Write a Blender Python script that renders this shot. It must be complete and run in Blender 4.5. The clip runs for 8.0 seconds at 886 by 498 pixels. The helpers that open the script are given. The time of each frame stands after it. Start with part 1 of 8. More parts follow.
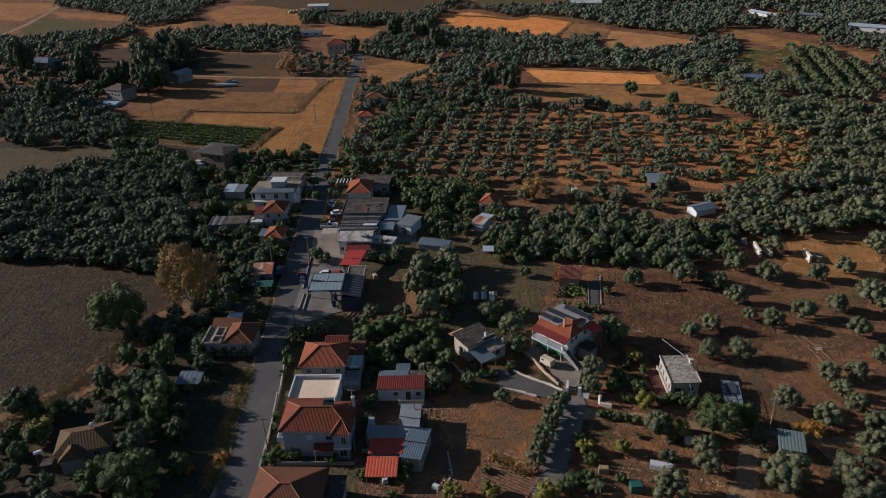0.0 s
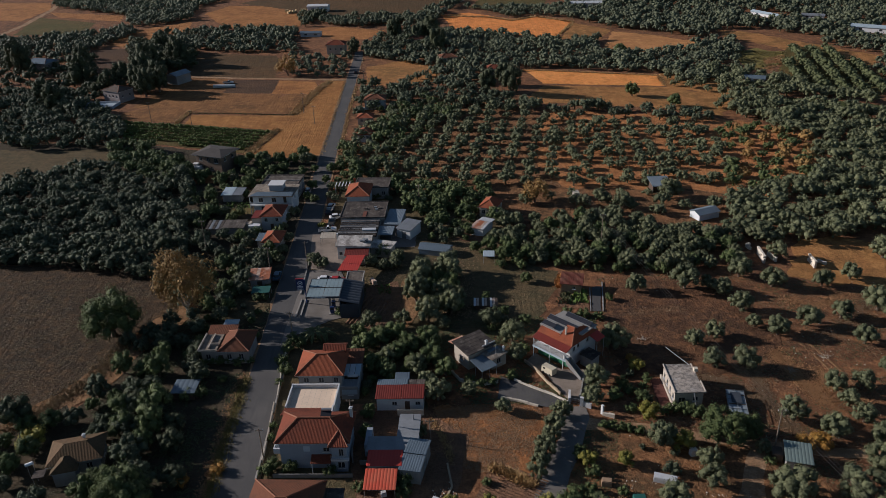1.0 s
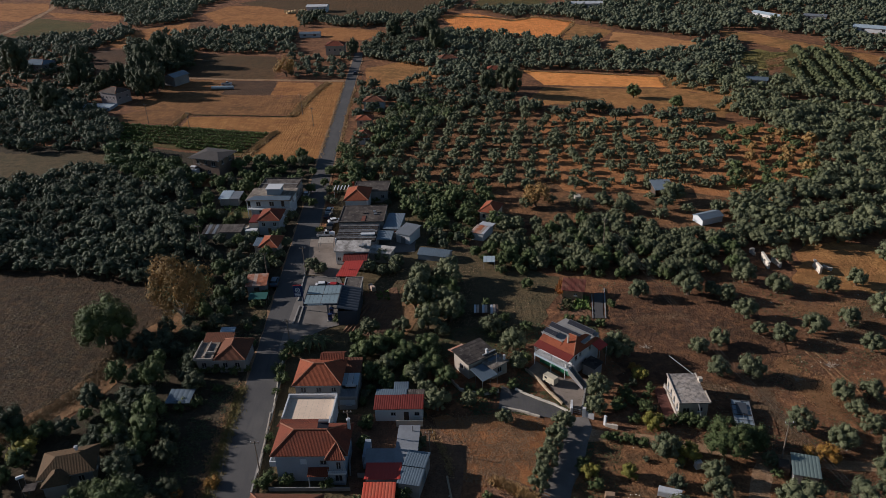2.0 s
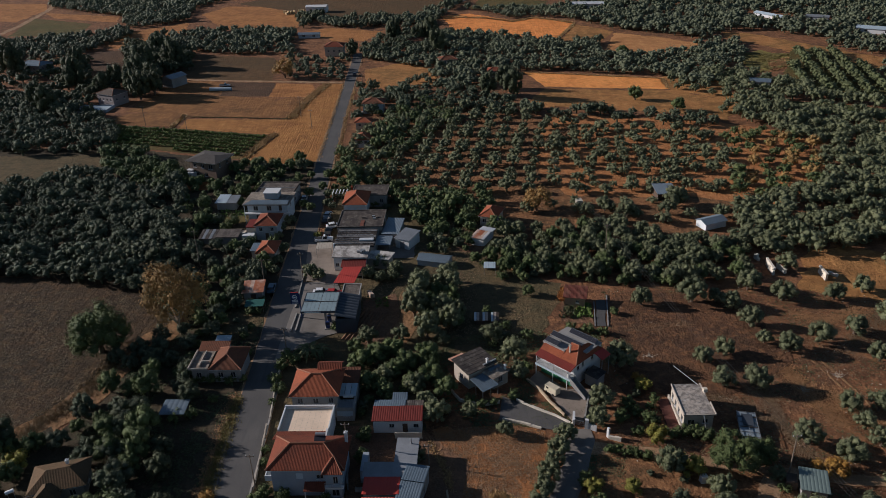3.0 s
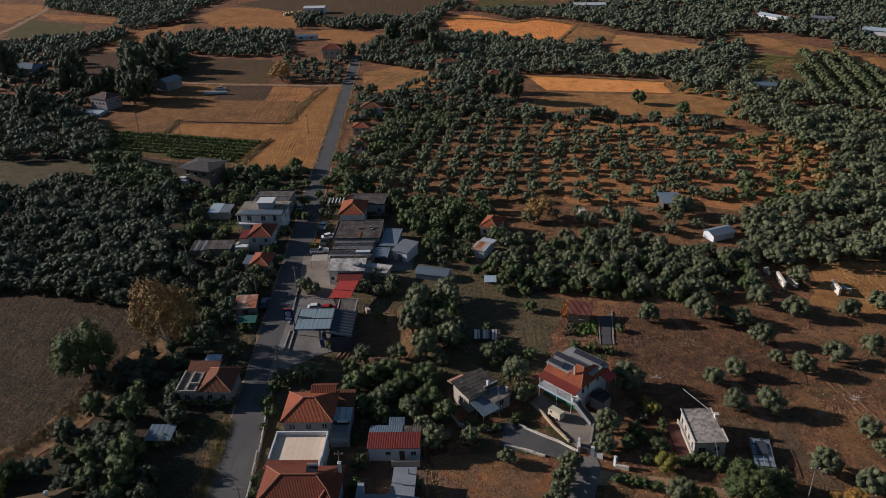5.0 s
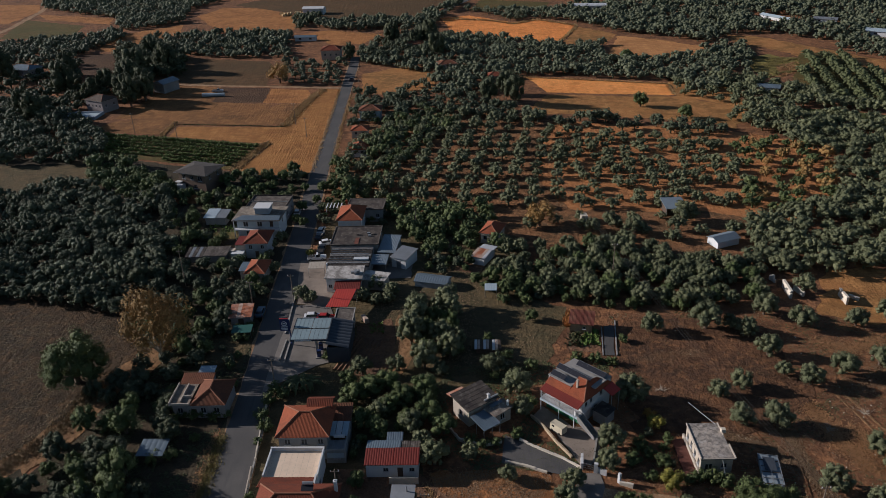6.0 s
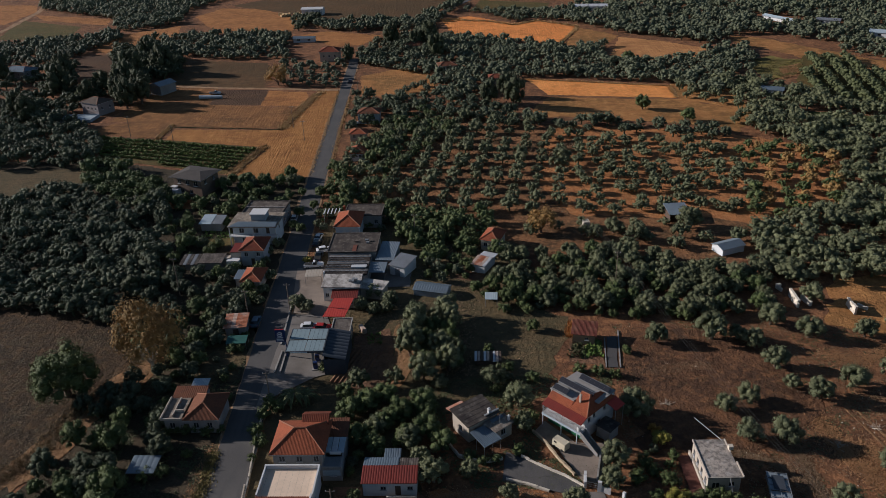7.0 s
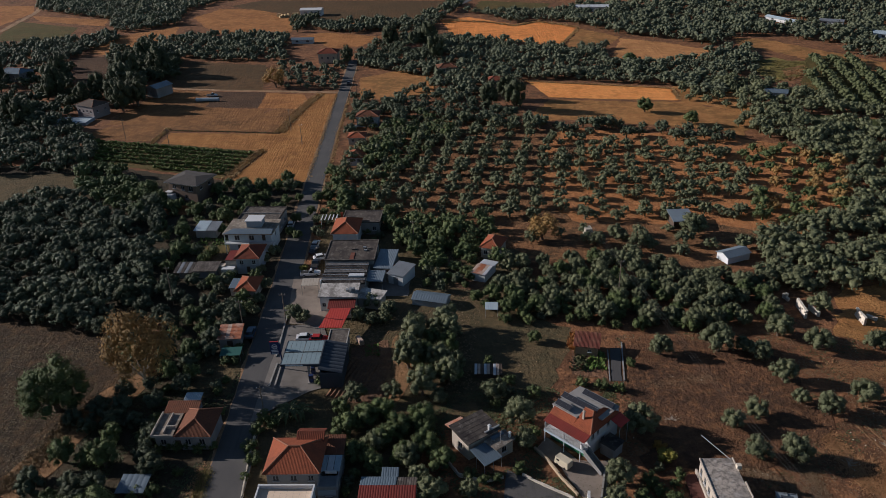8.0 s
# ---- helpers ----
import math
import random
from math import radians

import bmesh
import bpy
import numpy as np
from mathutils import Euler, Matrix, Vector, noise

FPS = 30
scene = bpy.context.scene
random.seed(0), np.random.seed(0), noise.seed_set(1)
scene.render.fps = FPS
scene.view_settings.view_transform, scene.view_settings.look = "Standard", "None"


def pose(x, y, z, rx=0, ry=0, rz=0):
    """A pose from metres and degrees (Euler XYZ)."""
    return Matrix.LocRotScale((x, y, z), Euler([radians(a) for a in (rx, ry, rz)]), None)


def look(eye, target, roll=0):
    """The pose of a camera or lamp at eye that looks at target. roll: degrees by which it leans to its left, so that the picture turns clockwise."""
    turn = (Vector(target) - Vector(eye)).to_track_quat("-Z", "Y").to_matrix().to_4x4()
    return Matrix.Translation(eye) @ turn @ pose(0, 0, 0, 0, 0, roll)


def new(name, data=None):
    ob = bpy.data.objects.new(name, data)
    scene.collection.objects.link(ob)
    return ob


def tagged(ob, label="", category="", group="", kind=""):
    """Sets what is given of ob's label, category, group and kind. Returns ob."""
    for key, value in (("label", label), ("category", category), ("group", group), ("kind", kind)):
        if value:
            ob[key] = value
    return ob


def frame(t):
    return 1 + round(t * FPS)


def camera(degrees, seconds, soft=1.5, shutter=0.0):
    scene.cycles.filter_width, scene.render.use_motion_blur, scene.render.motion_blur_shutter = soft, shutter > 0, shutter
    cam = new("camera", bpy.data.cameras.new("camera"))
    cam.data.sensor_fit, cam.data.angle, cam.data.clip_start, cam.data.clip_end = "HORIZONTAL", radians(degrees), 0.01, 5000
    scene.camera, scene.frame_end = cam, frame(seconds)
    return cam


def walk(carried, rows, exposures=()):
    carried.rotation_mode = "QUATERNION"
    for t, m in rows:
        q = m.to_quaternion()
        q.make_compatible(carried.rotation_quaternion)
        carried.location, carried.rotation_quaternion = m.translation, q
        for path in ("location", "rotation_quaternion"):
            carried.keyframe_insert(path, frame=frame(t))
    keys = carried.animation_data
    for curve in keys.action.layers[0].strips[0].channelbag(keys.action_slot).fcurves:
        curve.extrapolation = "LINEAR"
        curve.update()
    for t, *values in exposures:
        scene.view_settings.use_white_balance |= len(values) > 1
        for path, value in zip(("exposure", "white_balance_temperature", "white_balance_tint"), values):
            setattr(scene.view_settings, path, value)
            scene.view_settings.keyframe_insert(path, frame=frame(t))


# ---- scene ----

# the camera: a drone on a straight, gently quickening flight along the village
cam = camera(60.3, 8.0, 0.35)


def flight(t):
    return pose(0.008845 * t * t + 0.056774 * t - 0.3387,
                0.00277 * t ** 3 + 0.075142 * t * t + 2.760895 * t - 0.5288,
                87.612 + 0.0693 * t,
                63.442 - 0.0309 * t, 0, 0.474 + 0.0024 * t) @ pose(0, 0, 0, 0, 0, -1.995)


walk(cam, [(i * 0.5, flight(i * 0.5)) for i in range(17)])

# ---------------------------------------------------------------- light
SUN_ELEV, SUN_AZ = 20.0, 285.0  # degrees; azimuth clockwise from +y
world = bpy.data.worlds.new("sky")
scene.world = world
world.use_nodes = True
sky = world.node_tree.nodes.new("ShaderNodeTexSky")
sky.sky_type = "NISHITA"
sky.sun_disc = False
sky.sun_elevation, sky.sun_rotation = radians(SUN_ELEV), radians(SUN_AZ)
sky.air_density, sky.dust_density, sky.ozone_density = 1.0, 0.3, 3.0
back = world.node_tree.nodes["Background"]
world.node_tree.links.new(sky.outputs[0], back.inputs[0])
back.inputs[1].default_value = 0.057
sun_data = bpy.data.lights.new("sun", "SUN")
sun_data.energy, sun_data.angle, sun_data.color = 5.0, radians(0.6), (1.0, 0.922, 0.895)
sun = new("sun", sun_data)
_e, _a = radians(SUN_ELEV), radians(SUN_AZ)
sun_from = Vector((math.sin(_a) * math.cos(_e), math.cos(_a) * math.cos(_e), math.sin(_e)))
sun.matrix_world = look(sun_from * 400, (0, 0, 0))
scene.view_settings.exposure = 0.12


# ---------------------------------------------------------------- materials
class Mat:
    """A small node builder: a principled material whose colour is mixed from noises at several scales."""

    def __init__(self, name, rough=0.9, metal=0.0, spec=0.3):
        self.m = bpy.data.materials.new(name)
        self.m.use_nodes = True
        self.t = self.m.node_tree
        self.p = self.t.nodes["Principled BSDF"]
        self.p.inputs["Roughness"].default_value = rough
        self.p.inputs["Metallic"].default_value = metal
        self.p.inputs["Specular IOR Level"].default_value = spec
        self.co = self.node("ShaderNodeTexCoord").outputs["Object"]
        self.colour = None

    def node(self, kind, **kw):
        n = self.t.nodes.new(kind)
        for k, v in kw.items():
            n.inputs[k].default_value = v
        return n

    def link(self, a, b):
        self.t.links.new(a, b)

    def coords(self, sx=1, sy=1, sz=1, rz=0):
        mp = self.node("ShaderNodeMapping")
        mp.inputs["Scale"].default_value = (sx, sy, sz)
        mp.inputs["Rotation"].default_value = (0, 0, radians(rz))
        self.link(self.co, mp.inputs["Vector"])
        return mp.outputs[0]

    def noise(self, scale, lo=0.4, hi=0.6, detail=4.0, vec=None, rough=0.55):
        n = self.node("ShaderNodeTexNoise", Scale=scale, Detail=detail, Roughness=rough)
        self.link(vec if vec else self.co, n.inputs["Vector"])
        r = self.node("ShaderNodeMapRange")
        r.inputs["From Min"].default_value, r.inputs["From Max"].default_value = lo, hi
        self.link(n.outputs["Fac"], r.inputs["Value"])
        return r.outputs[0]

    def wave(self, scale, vec=None, distort=0.0, lo=0.0, hi=1.0):
        n = self.node("ShaderNodeTexWave", Scale=scale, Distortion=distort)
        n.inputs["Detail"].default_value = 2
        n.inputs["Detail Scale"].default_value = 1.5
        self.link(vec if vec else self.co, n.inputs["Vector"])
        r = self.node("ShaderNodeMapRange")
        r.inputs["From Min"].default_value, r.inputs["From Max"].default_value = lo, hi
        self.link(n.outputs["Fac"], r.inputs["Value"])
        return r.outputs[0]

    def random(self, island=False):
        return self.node("ShaderNodeNewGeometry").outputs["Random Per Island"] if island else self.node("ShaderNodeObjectInfo").outputs["Random"]

    def base(self, colour):
        n = self.node("ShaderNodeRGB")
        n.outputs[0].default_value = colour
        self.colour = n.outputs[0]
        return self

    def mix(self, fac, colour, amount=1.0):
        mx = self.t.nodes.new("ShaderNodeMixRGB")
        mx.inputs[2].default_value = colour
        if amount != 1.0:
            k = self.node("ShaderNodeMath")
            k.operation = "MULTIPLY"
            self.link(fac, k.inputs[0])
            k.inputs[1].default_value = amount
            fac = k.outputs[0]
        self.link(fac, mx.inputs[0])
        self.link(self.colour, mx.inputs[1])
        self.colour = mx.outputs[0]
        return self

    def bump(self, fac, strength=0.5, dist=0.1):
        b = self.node("ShaderNodeBump", Strength=strength, Distance=dist)
        self.link(fac, b.inputs["Height"])
        if self.p.inputs["Normal"].is_linked:
            self.link(self.p.inputs["Normal"].links[0].from_socket, b.inputs["Normal"])
        self.link(b.outputs[0], self.p.inputs["Normal"])
        return self

    def done(self):
        if self.colour is not None:
            self.link(self.colour, self.p.inputs["Base Color"])
        return self.m


def soil(name, a, b, c, big=0.05, mid=0.5, fine=4.0, relief=0.6, rows=None):
    """Open ground: a is the main colour, b patches, c fine flecks; rows=(pitch, degrees) adds plough or mowing lines."""
    m = Mat(name, 0.95, spec=0.1).base(a)
    m.mix(m.noise(big, 0.42, 0.62), b)
    m.mix(m.noise(mid, 0.47, 0.62, 8, None, 0.65), c, 0.8)
    m.mix(m.noise(mid * 0.4, 0.50, 0.62, 8, None, 0.68), tuple(v * 0.55 for v in b[:3]) + (1,), 0.55)
    m.mix(m.noise(fine, 0.48, 0.66, 4), tuple(v * 0.45 for v in a[:3]) + (1,), 0.6)
    if rows:
        w = m.wave(0.314 / rows[0], m.coords(rz=rows[1]), 1.5) if len(rows) > 3 else m.noise(1.0, 0.35, 0.65, 4, m.coords(2.2 / rows[0], 0.07, 1, rows[1]))
        m.mix(w, tuple(v * 0.6 for v in a[:3]) + (1,), rows[2] if len(rows) > 2 else 0.5)
        m.bump(w, 0.7, 0.12)
    m.bump(m.noise(1.3, 0.2, 0.8, 6), relief, 0.35)
    m.bump(m.noise(6.0, 0.2, 0.8, 3), relief, 0.10)
    return m.done()


def plain(name, colour, rough=0.8, metal=0.0, stain=None, scale=1.2, spec=0.3, amount=0.5, streak=False):
    """Paint, plaster, concrete or metal with stains at two scales."""
    m = Mat(name, rough, metal, spec).base(colour)
    dark = stain or tuple(v * 0.55 for v in colour[:3]) + (1,)
    m.mix(m.noise(scale * 0.35, 0.42, 0.68, 5, m.coords(1, 1, 0.35) if streak else None), dark, amount)
    m.mix(m.noise(scale * 3.0, 0.5, 0.75, 4), tuple(v * 0.7 for v in colour[:3]) + (1,), amount * 0.8)
    m.bump(m.noise(scale * 8, 0.3, 0.7, 3), 0.15, 0.03)
    return m.done()


def tile(name, a, b, moss):
    m = Mat(name, 0.85, spec=0.15).base(a)
    m.mix(m.noise(3.5, 0.4, 0.65, 3), b, 0.8)
    m.mix(m.noise(0.45, 0.48, 0.7, 5), moss, 0.65)
    m.mix(m.noise(9.0, 0.5, 0.7, 2), tuple(v * 0.5 for v in a[:3]) + (1,), 0.55)
    return m.done()


def foliage(name, a, b, dark, scale=0.19):
    """Leaves: tint by clump and by tree, wide patches, and a fine leafy mottle with relief, at real-world size."""
    m = Mat(name, 0.65, spec=0.18).base(a)
    m.co = m.node("ShaderNodeNewGeometry").outputs["Position"]
    m.mix(m.random(island=True), b, 0.6)
    m.mix(m.random(), dark, 0.30)
    m.mix(m.noise(scale, 0.43, 0.58, 3), dark, 0.35)
    leafy = m.noise(1.9, 0.36, 0.62, 5, None, 0.7)
    m.mix(m.noise(2.3, 0.50, 0.68, 5, None, 0.7), dark, 0.5)
    return m.bump(leafy, 0.9, 0.16).done()


C = lambda r, g, b: (r, g, b, 1)
GROUND = soil("dry_ground", C(.205, .096, .050), C(.118, .062, .037), C(.345, .162, .078), 0.06, 0.45, 2.2)
# dull dry grass, with the shade of the western trees put into its colour
GRASSY_SHADED = soil("dull_shaded_grass", C(.062, .050, .033), C(.092, .066, .041), C(.046, .040, .026), 0.05, 0.5, 3.5)
DRYFIELD = soil("dry_grass_field", C(.315, .131, .054), C(.212, .094, .042), C(.412, .184, .075), 0.08, 0.8, 5.0)
STUBBLE = soil("stubble_field", C(0.391, 0.177, 0.061), C(0.293, 0.128, 0.046), C(0.493, 0.244, 0.086), 0.06, 0.35, 3.0, 0.5, (1.3, -20, 0.6))
STUBBLE2 = soil("orange_stubble", C(.395, .172, .064), C(.270, .118, .047), C(.500, .232, .083), 0.04, 0.3, 2.5, 0.4, (2.2, 8, 0.45))
WHEAT = soil("standing_wheat", C(.880, .350, .108), C(.710, .262, .076), C(.960, .430, .138), 0.06, 0.5, 2.0, 0.8, (1.0, 85, 0.4))
PALE = soil("pale_fallow_field", C(.506, .237, .095), C(.396, .182, .074), C(.572, .297, .117), 0.03, 0.25, 2.0, 0.3, (2.4, 14, 0.35))
PLOUGH = soil("ploughed_field", C(.105, .062, .04), C(.14, .08, .046), C(.075, .05, .034), 0.06, 0.5, 3.0, 0.8, (1.5, 20, 0.6, 1))
FALLOW = soil("brown_fallow", C(0.106, 0.066, 0.033), C(0.145, 0.081, 0.039), C(0.075, 0.053, 0.029), 0.03, 0.3, 2.0, 0.4, (3.5, 75, 0.3))
MEADOW = soil("green_meadow", C(0.099, 0.083, 0.031), C(0.144, 0.095, 0.038), C(0.068, 0.070, 0.025), 0.05, 0.4, 3.0)
WESTMEADOW = soil("worn_brown_meadow", C(.066, .044, .027), C(.044, .034, .023), C(.138, .082, .042), 0.07, 0.45, 1.6, 0.8, (3.0, 62, 0.35))
BED = soil("dark_garden_soil", C(0.168, 0.095, 0.061), C(0.247, 0.131, 0.075), C(0.124, 0.080, 0.054), 0.2, 0.9, 5.0, 0.8)
TRACK = soil("dirt_track", C(.336, .207, .118), C(.246, .146, .084), C(.403, .269, .168), 0.12, 0.7, 4.0, 0.3)
MOWN = soil("mown_brown_field", C(0.257, 0.122, 0.050), C(0.158, 0.081, 0.038), C(0.351, 0.171, 0.068), 0.05, 0.35, 2.2, 0.5, (2.4, 72, 0.45))
EASTBROWN = soil("dark_trodden_earth", C(.128, .066, .038), C(.080, .046, .030), C(.230, .112, .056), 0.09, 0.6, 2.4, 0.8)
LOTSOIL = soil("dry_lot_earth", C(.225, .108, .052), C(.105, .066, .037), C(.320, .160, .076), 0.10, 0.7, 2.6, 0.8)
CROPGREEN = soil("low_green_crop", C(.070, .085, .030), C(.105, .100, .038), C(.045, .058, .024), 0.05, 0.4, 2.0, 0.6, (1.8, 60, 0.6))
RED_EARTH = soil("red_earth_bank", C(.423, .176, .070), C(.313, .133, .056), C(.478, .228, .096), 0.2, 0.9, 4.0)

_m = Mat("asphalt", 0.85, spec=0.3).base(C(.068, .065, .064))
_m.mix(_m.noise(0.10, 0.42, 0.65, 5), C(.096, .090, .085), 0.9)
_m.mix(_m.noise(0.9, 0.5, 0.7, 6, _m.coords(1, 0.15, 1)), C(.055, .054, .056), 0.7)
_m.mix(_m.noise(7, 0.5, 0.75, 3), C(.15, .145, .14), 0.4)
ASPHALT = _m.bump(_m.noise(12, 0.3, 0.7, 2), 0.2, 0.02).done()
LANE = plain("worn_lane_concrete", C(.173, .156, .141), 0.9, stain=C(.097, .086, .076), scale=0.7, amount=0.7)
CONCRETE = plain("grey_concrete", C(.30, .285, .265), 0.9, stain=C(.14, .13, .12), scale=1.0, amount=0.7)


def worn(name, base, dark, pale, scale=1.0):
    """Old screed or bitumen: dark stains, pale rubbed patches and grit."""
    m = Mat(name, 0.95, spec=0.1).base(base)
    m.mix(m.noise(0.35 * scale, 0.42, 0.60, 6), dark, 0.85)
    m.mix(m.noise(1.1 * scale, 0.52, 0.66, 6, None, 0.65), pale, 0.75)
    m.mix(m.noise(0.8 * scale, 0.50, 0.62, 6, m.coords(1, 0.25, 1)), dark, 0.6)
    m.mix(m.noise(5.0, 0.5, 0.7, 3), dark, 0.5)
    return m.bump(m.noise(3.0, 0.3, 0.7, 4), 0.3, 0.05).done()


DARKROOF = worn("weathered_bitumen_roof", C(.088, .074, .064), C(.040, .034, .033), C(.165, .148, .130))
PALEROOF = worn("weathered_pale_roof", C(.470, .440, .410), C(.170, .155, .140), C(.600, .570, .540), 1.3)
WHITE = plain("white_plaster", C(.52, .53, .54), 0.85, stain=C(.5, .48, .45), streak=True, amount=0.45)
CREAM = plain("cream_plaster", C(.399, .348, .289), 0.85, stain=C(.281, .238, .196), streak=True)
BLUEWALL = plain("pale_blue_plaster", C(.262, .303, .353), 0.85, stain=C(.197, .226, .258), streak=True, amount=0.4)
GREYWALL = plain("grey_plaster", C(.259, .252, .245), 0.9, stain=C(.158, .144, .137), streak=True)
STONE = plain("pale_stone_wall", C(.55, .49, .40), 0.9, stain=C(.28, .24, .19), scale=3)
TERRACE = plain("pale_terrace_tiles", C(.70, .545, .41), 0.8, stain=C(.54, .41, .30), scale=0.8)
REDTILE = tile("red_clay_tiles", C(.190, .052, .029), C(.138, .040, .024), C(.082, .034, .024))
DARKTILE = tile("old_brown_tiles", C(.165, .064, .036), C(.118, .050, .031), C(.075, .043, .029))
ORANGETILE = tile("orange_clay_tiles", C(.290, .082, .040), C(.220, .062, .032), C(.130, .046, .028))
RIDGE = plain("ridge_mortar", C(.240, .102, .060), 0.9, stain=C(.168, .066, .039), scale=3)
BLUEMETAL = plain("blue_grey_sheet_metal", C(.132, .175, .211), 0.5, 0.3, stain=C(.086, .109, .132), scale=0.8, spec=0.4)
GREYMETAL = plain("grey_sheet_metal", C(.231, .245, .258), 0.5, 0.35, stain=C(.136, .136, .136), scale=1.0)
WHITEMETAL = plain("white_sheet_metal", C(.515, .530, .546), 0.5, 0.1, stain=C(.328, .320, .312), scale=1.0)
REDMETAL = plain("red_sheet_metal", C(.400, .042, .030), 0.6, 0.0, stain=C(.270, .034, .026), scale=0.6, amount=0.4)
DARKREDMETAL = plain("dark_red_sheet_metal", C(.153, .022, .015), 0.6, 0.0, stain=C(.096, .019, .014), scale=0.8)
RUST = plain("rusty_sheet_metal", C(.33, .11, .052), 0.85, 0.0, stain=C(.50, .40, .33), scale=1.6, amount=0.7)
DARKRUST = plain("dark_rusty_sheet", C(.119, .032, .021), 0.85, 0.0, stain=C(.196, .101, .065), scale=1.4, amount=0.6)
GREENMETAL = plain("grey_green_sheet_metal", C(.166, .216, .202), 0.55, 0.2, stain=C(.115, .144, .133), scale=0.7)
GREENSHEET = plain("green_tarpaulin", C(.02, .10, .085), 0.6, stain=C(.015, .06, .05))
WOOD = plain("weathered_boards", C(.33, .22, .14), 0.9, stain=C(.18, .11, .07), scale=2)
DARKWOOD = plain("dark_timber", C(.085, .06, .045), 0.9, scale=2)
PAVING = plain("red_paving", C(.120, .045, .033), 0.85, stain=C(.078, .036, .029), scale=1)
YELLOW = plain("cream_paint", C(.546, .486, .360), 0.6, stain=C(.396, .342, .260), amount=0.3)
DARK = plain("dark_rubber", C(.018, .018, .018), 0.8)
STEEL = plain("galvanised_steel", C(.42, .42, .42), 0.45, 0.7)
SIGNBLUE = plain("sign_blue", C(.016, .036, .12), 0.5, amount=0.2)
SIGNRED = plain("sign_red", C(.30, .025, .025), 0.5, amount=0.2)
SIGNWHITE = plain("sign_white", C(.75, .75, .75), 0.4, amount=0.1)
POLEWOOD = plain("pole_timber", C(.20, .155, .12), 0.9, scale=2)
GREENPAINT = plain("green_paint", C(.03, .16, .08), 0.6, amount=0.3)
TURQ = plain("pale_blue_sheet", C(.346, .418, .461), 0.5, stain=C(.245, .295, .331), amount=0.5)


def glass(name, colour, rough):
    m = bpy.data.materials.new(name)
    m.use_nodes = True
    p = m.node_tree.nodes["Principled BSDF"]
    p.inputs["Base Color"].default_value = colour
    p.inputs["Roughness"].default_value = rough
    p.inputs["Specular IOR Level"].default_value = 0.6
    return m


PANE = glass("window_glass", C(.02, .024, .03), 0.08)
SOLAR = glass("solar_cells", C(.012, .014, .022), 0.55)
SOLAR.node_tree.nodes["Principled BSDF"].inputs["Specular IOR Level"].default_value = 0.25
FILM = plain("greenhouse_film", C(.240, .282, .312), 0.35, stain=C(.150, .180, .204), scale=1.0, spec=0.5)
PAINTS = [plain("car_" + n, c, 0.3, 0.1, spec=0.5, amount=0.12) for n, c in
          (("white", C(.70, .70, .70)), ("dark", C(.03, .035, .045)), ("red", C(.40, .025, .02)), ("blue", C(.04, .085, .13)), ("silver", C(.40, .41, .42)))]

# grey-green olive leaves, darker: the shade of the western groves is in the colour
OLIVE = foliage("shaded_olive_leaves", C(0.091, 0.109, 0.065), C(0.141, 0.159, 0.094), C(0.039, 0.050, 0.031))
GREEN = foliage("green_leaves", C(.098, .130, .048), C(.150, .176, .064), C(.044, .062, .026))
PINE = foliage("dark_leaves", C(.068, .080, .042), C(.098, .108, .054), C(.036, .048, .028))
AUTUMN = foliage("autumn_leaves", C(0.348, 0.198, 0.067), C(0.456, 0.270, 0.096), C(.130, .098, .044))
LIME = foliage("yellow_green_leaves", C(.22, .20, .04), C(.30, .25, .06), C(.11, .12, .03))
GOLD = foliage("dry_gold_leaves", C(.346, .173, .036), C(.396, .238, .058), C(.187, .094, .025))
STRAW = foliage("dry_straw", C(.52, .34, .15), C(.44, .26, .11), C(.32, .19, .09))
ORCHARDGREEN = foliage("orchard_leaves", C(.100, .115, .050), C(.145, .155, .068), C(.050, .064, .030))
VINE = foliage("vine_leaves", C(0.094, 0.135, 0.034), C(0.144, 0.186, 0.047), C(0.060, 0.088, 0.025))
BARK = plain("bark", C(.13, .095, .07), 0.95, scale=4)
PALEBARK = plain("pale_bark", C(.42, .36, .29), 0.95, scale=3)
STRAW_B = foliage("brown_dry_grass", C(.24, .15, .088), C(.32, .205, .115), C(.15, .098, .058))
STRAW_C = foliage("dull_dry_grass_blades", C(.155, .098, .052), C(.20, .125, .062), C(.10, .066, .038))
WEED = foliage("weeds", C(.085, .095, .04), C(.13, .12, .05), C(.045, .055, .026))
LIMEWEED = foliage("yellow_weeds", C(.24, .18, .06), C(.17, .16, .05), C(.11, .10, .04))
GOLDGRASS = foliage("orange_stalks", C(.50, .22, .07), C(.55, .28, .10), C(.30, .13, .05))
LIMEWEED_G = foliage("crop_leaves", C(.13, .20, .045), C(.18, .25, .06), C(.07, .11, .03))
DRYBAND = soil("ochre_dry_grass", C(.25, .14, .072), C(.20, .112, .06), C(.33, .19, .095), 0.2, 1.2, 5.0)
SCRUB = soil("scrubby_grass", C(.114, .084, .046), C(.086, .072, .040), C(.154, .107, .056), 0.12, 0.8, 4.0)
# lighter, yellower copy of the olive leaves, with sunlight put into the colour
OLIVE_SUNLIT = foliage("sunlit_olive_leaves", C(.142, .156, .082), C(.215, .222, .118), C(.058, .070, .040))
ORANGEFIELD = soil("bright_orange_stubble", C(.820, .292, .084), C(.641, .220, .065), C(.896, .363, .114), 0.05, 0.35, 2.5, 0.4, (2.2, 8, 0.45))
NAVY = plain("dark_navy_cladding", C(.045, .055, .07), 0.8, amount=0.4)
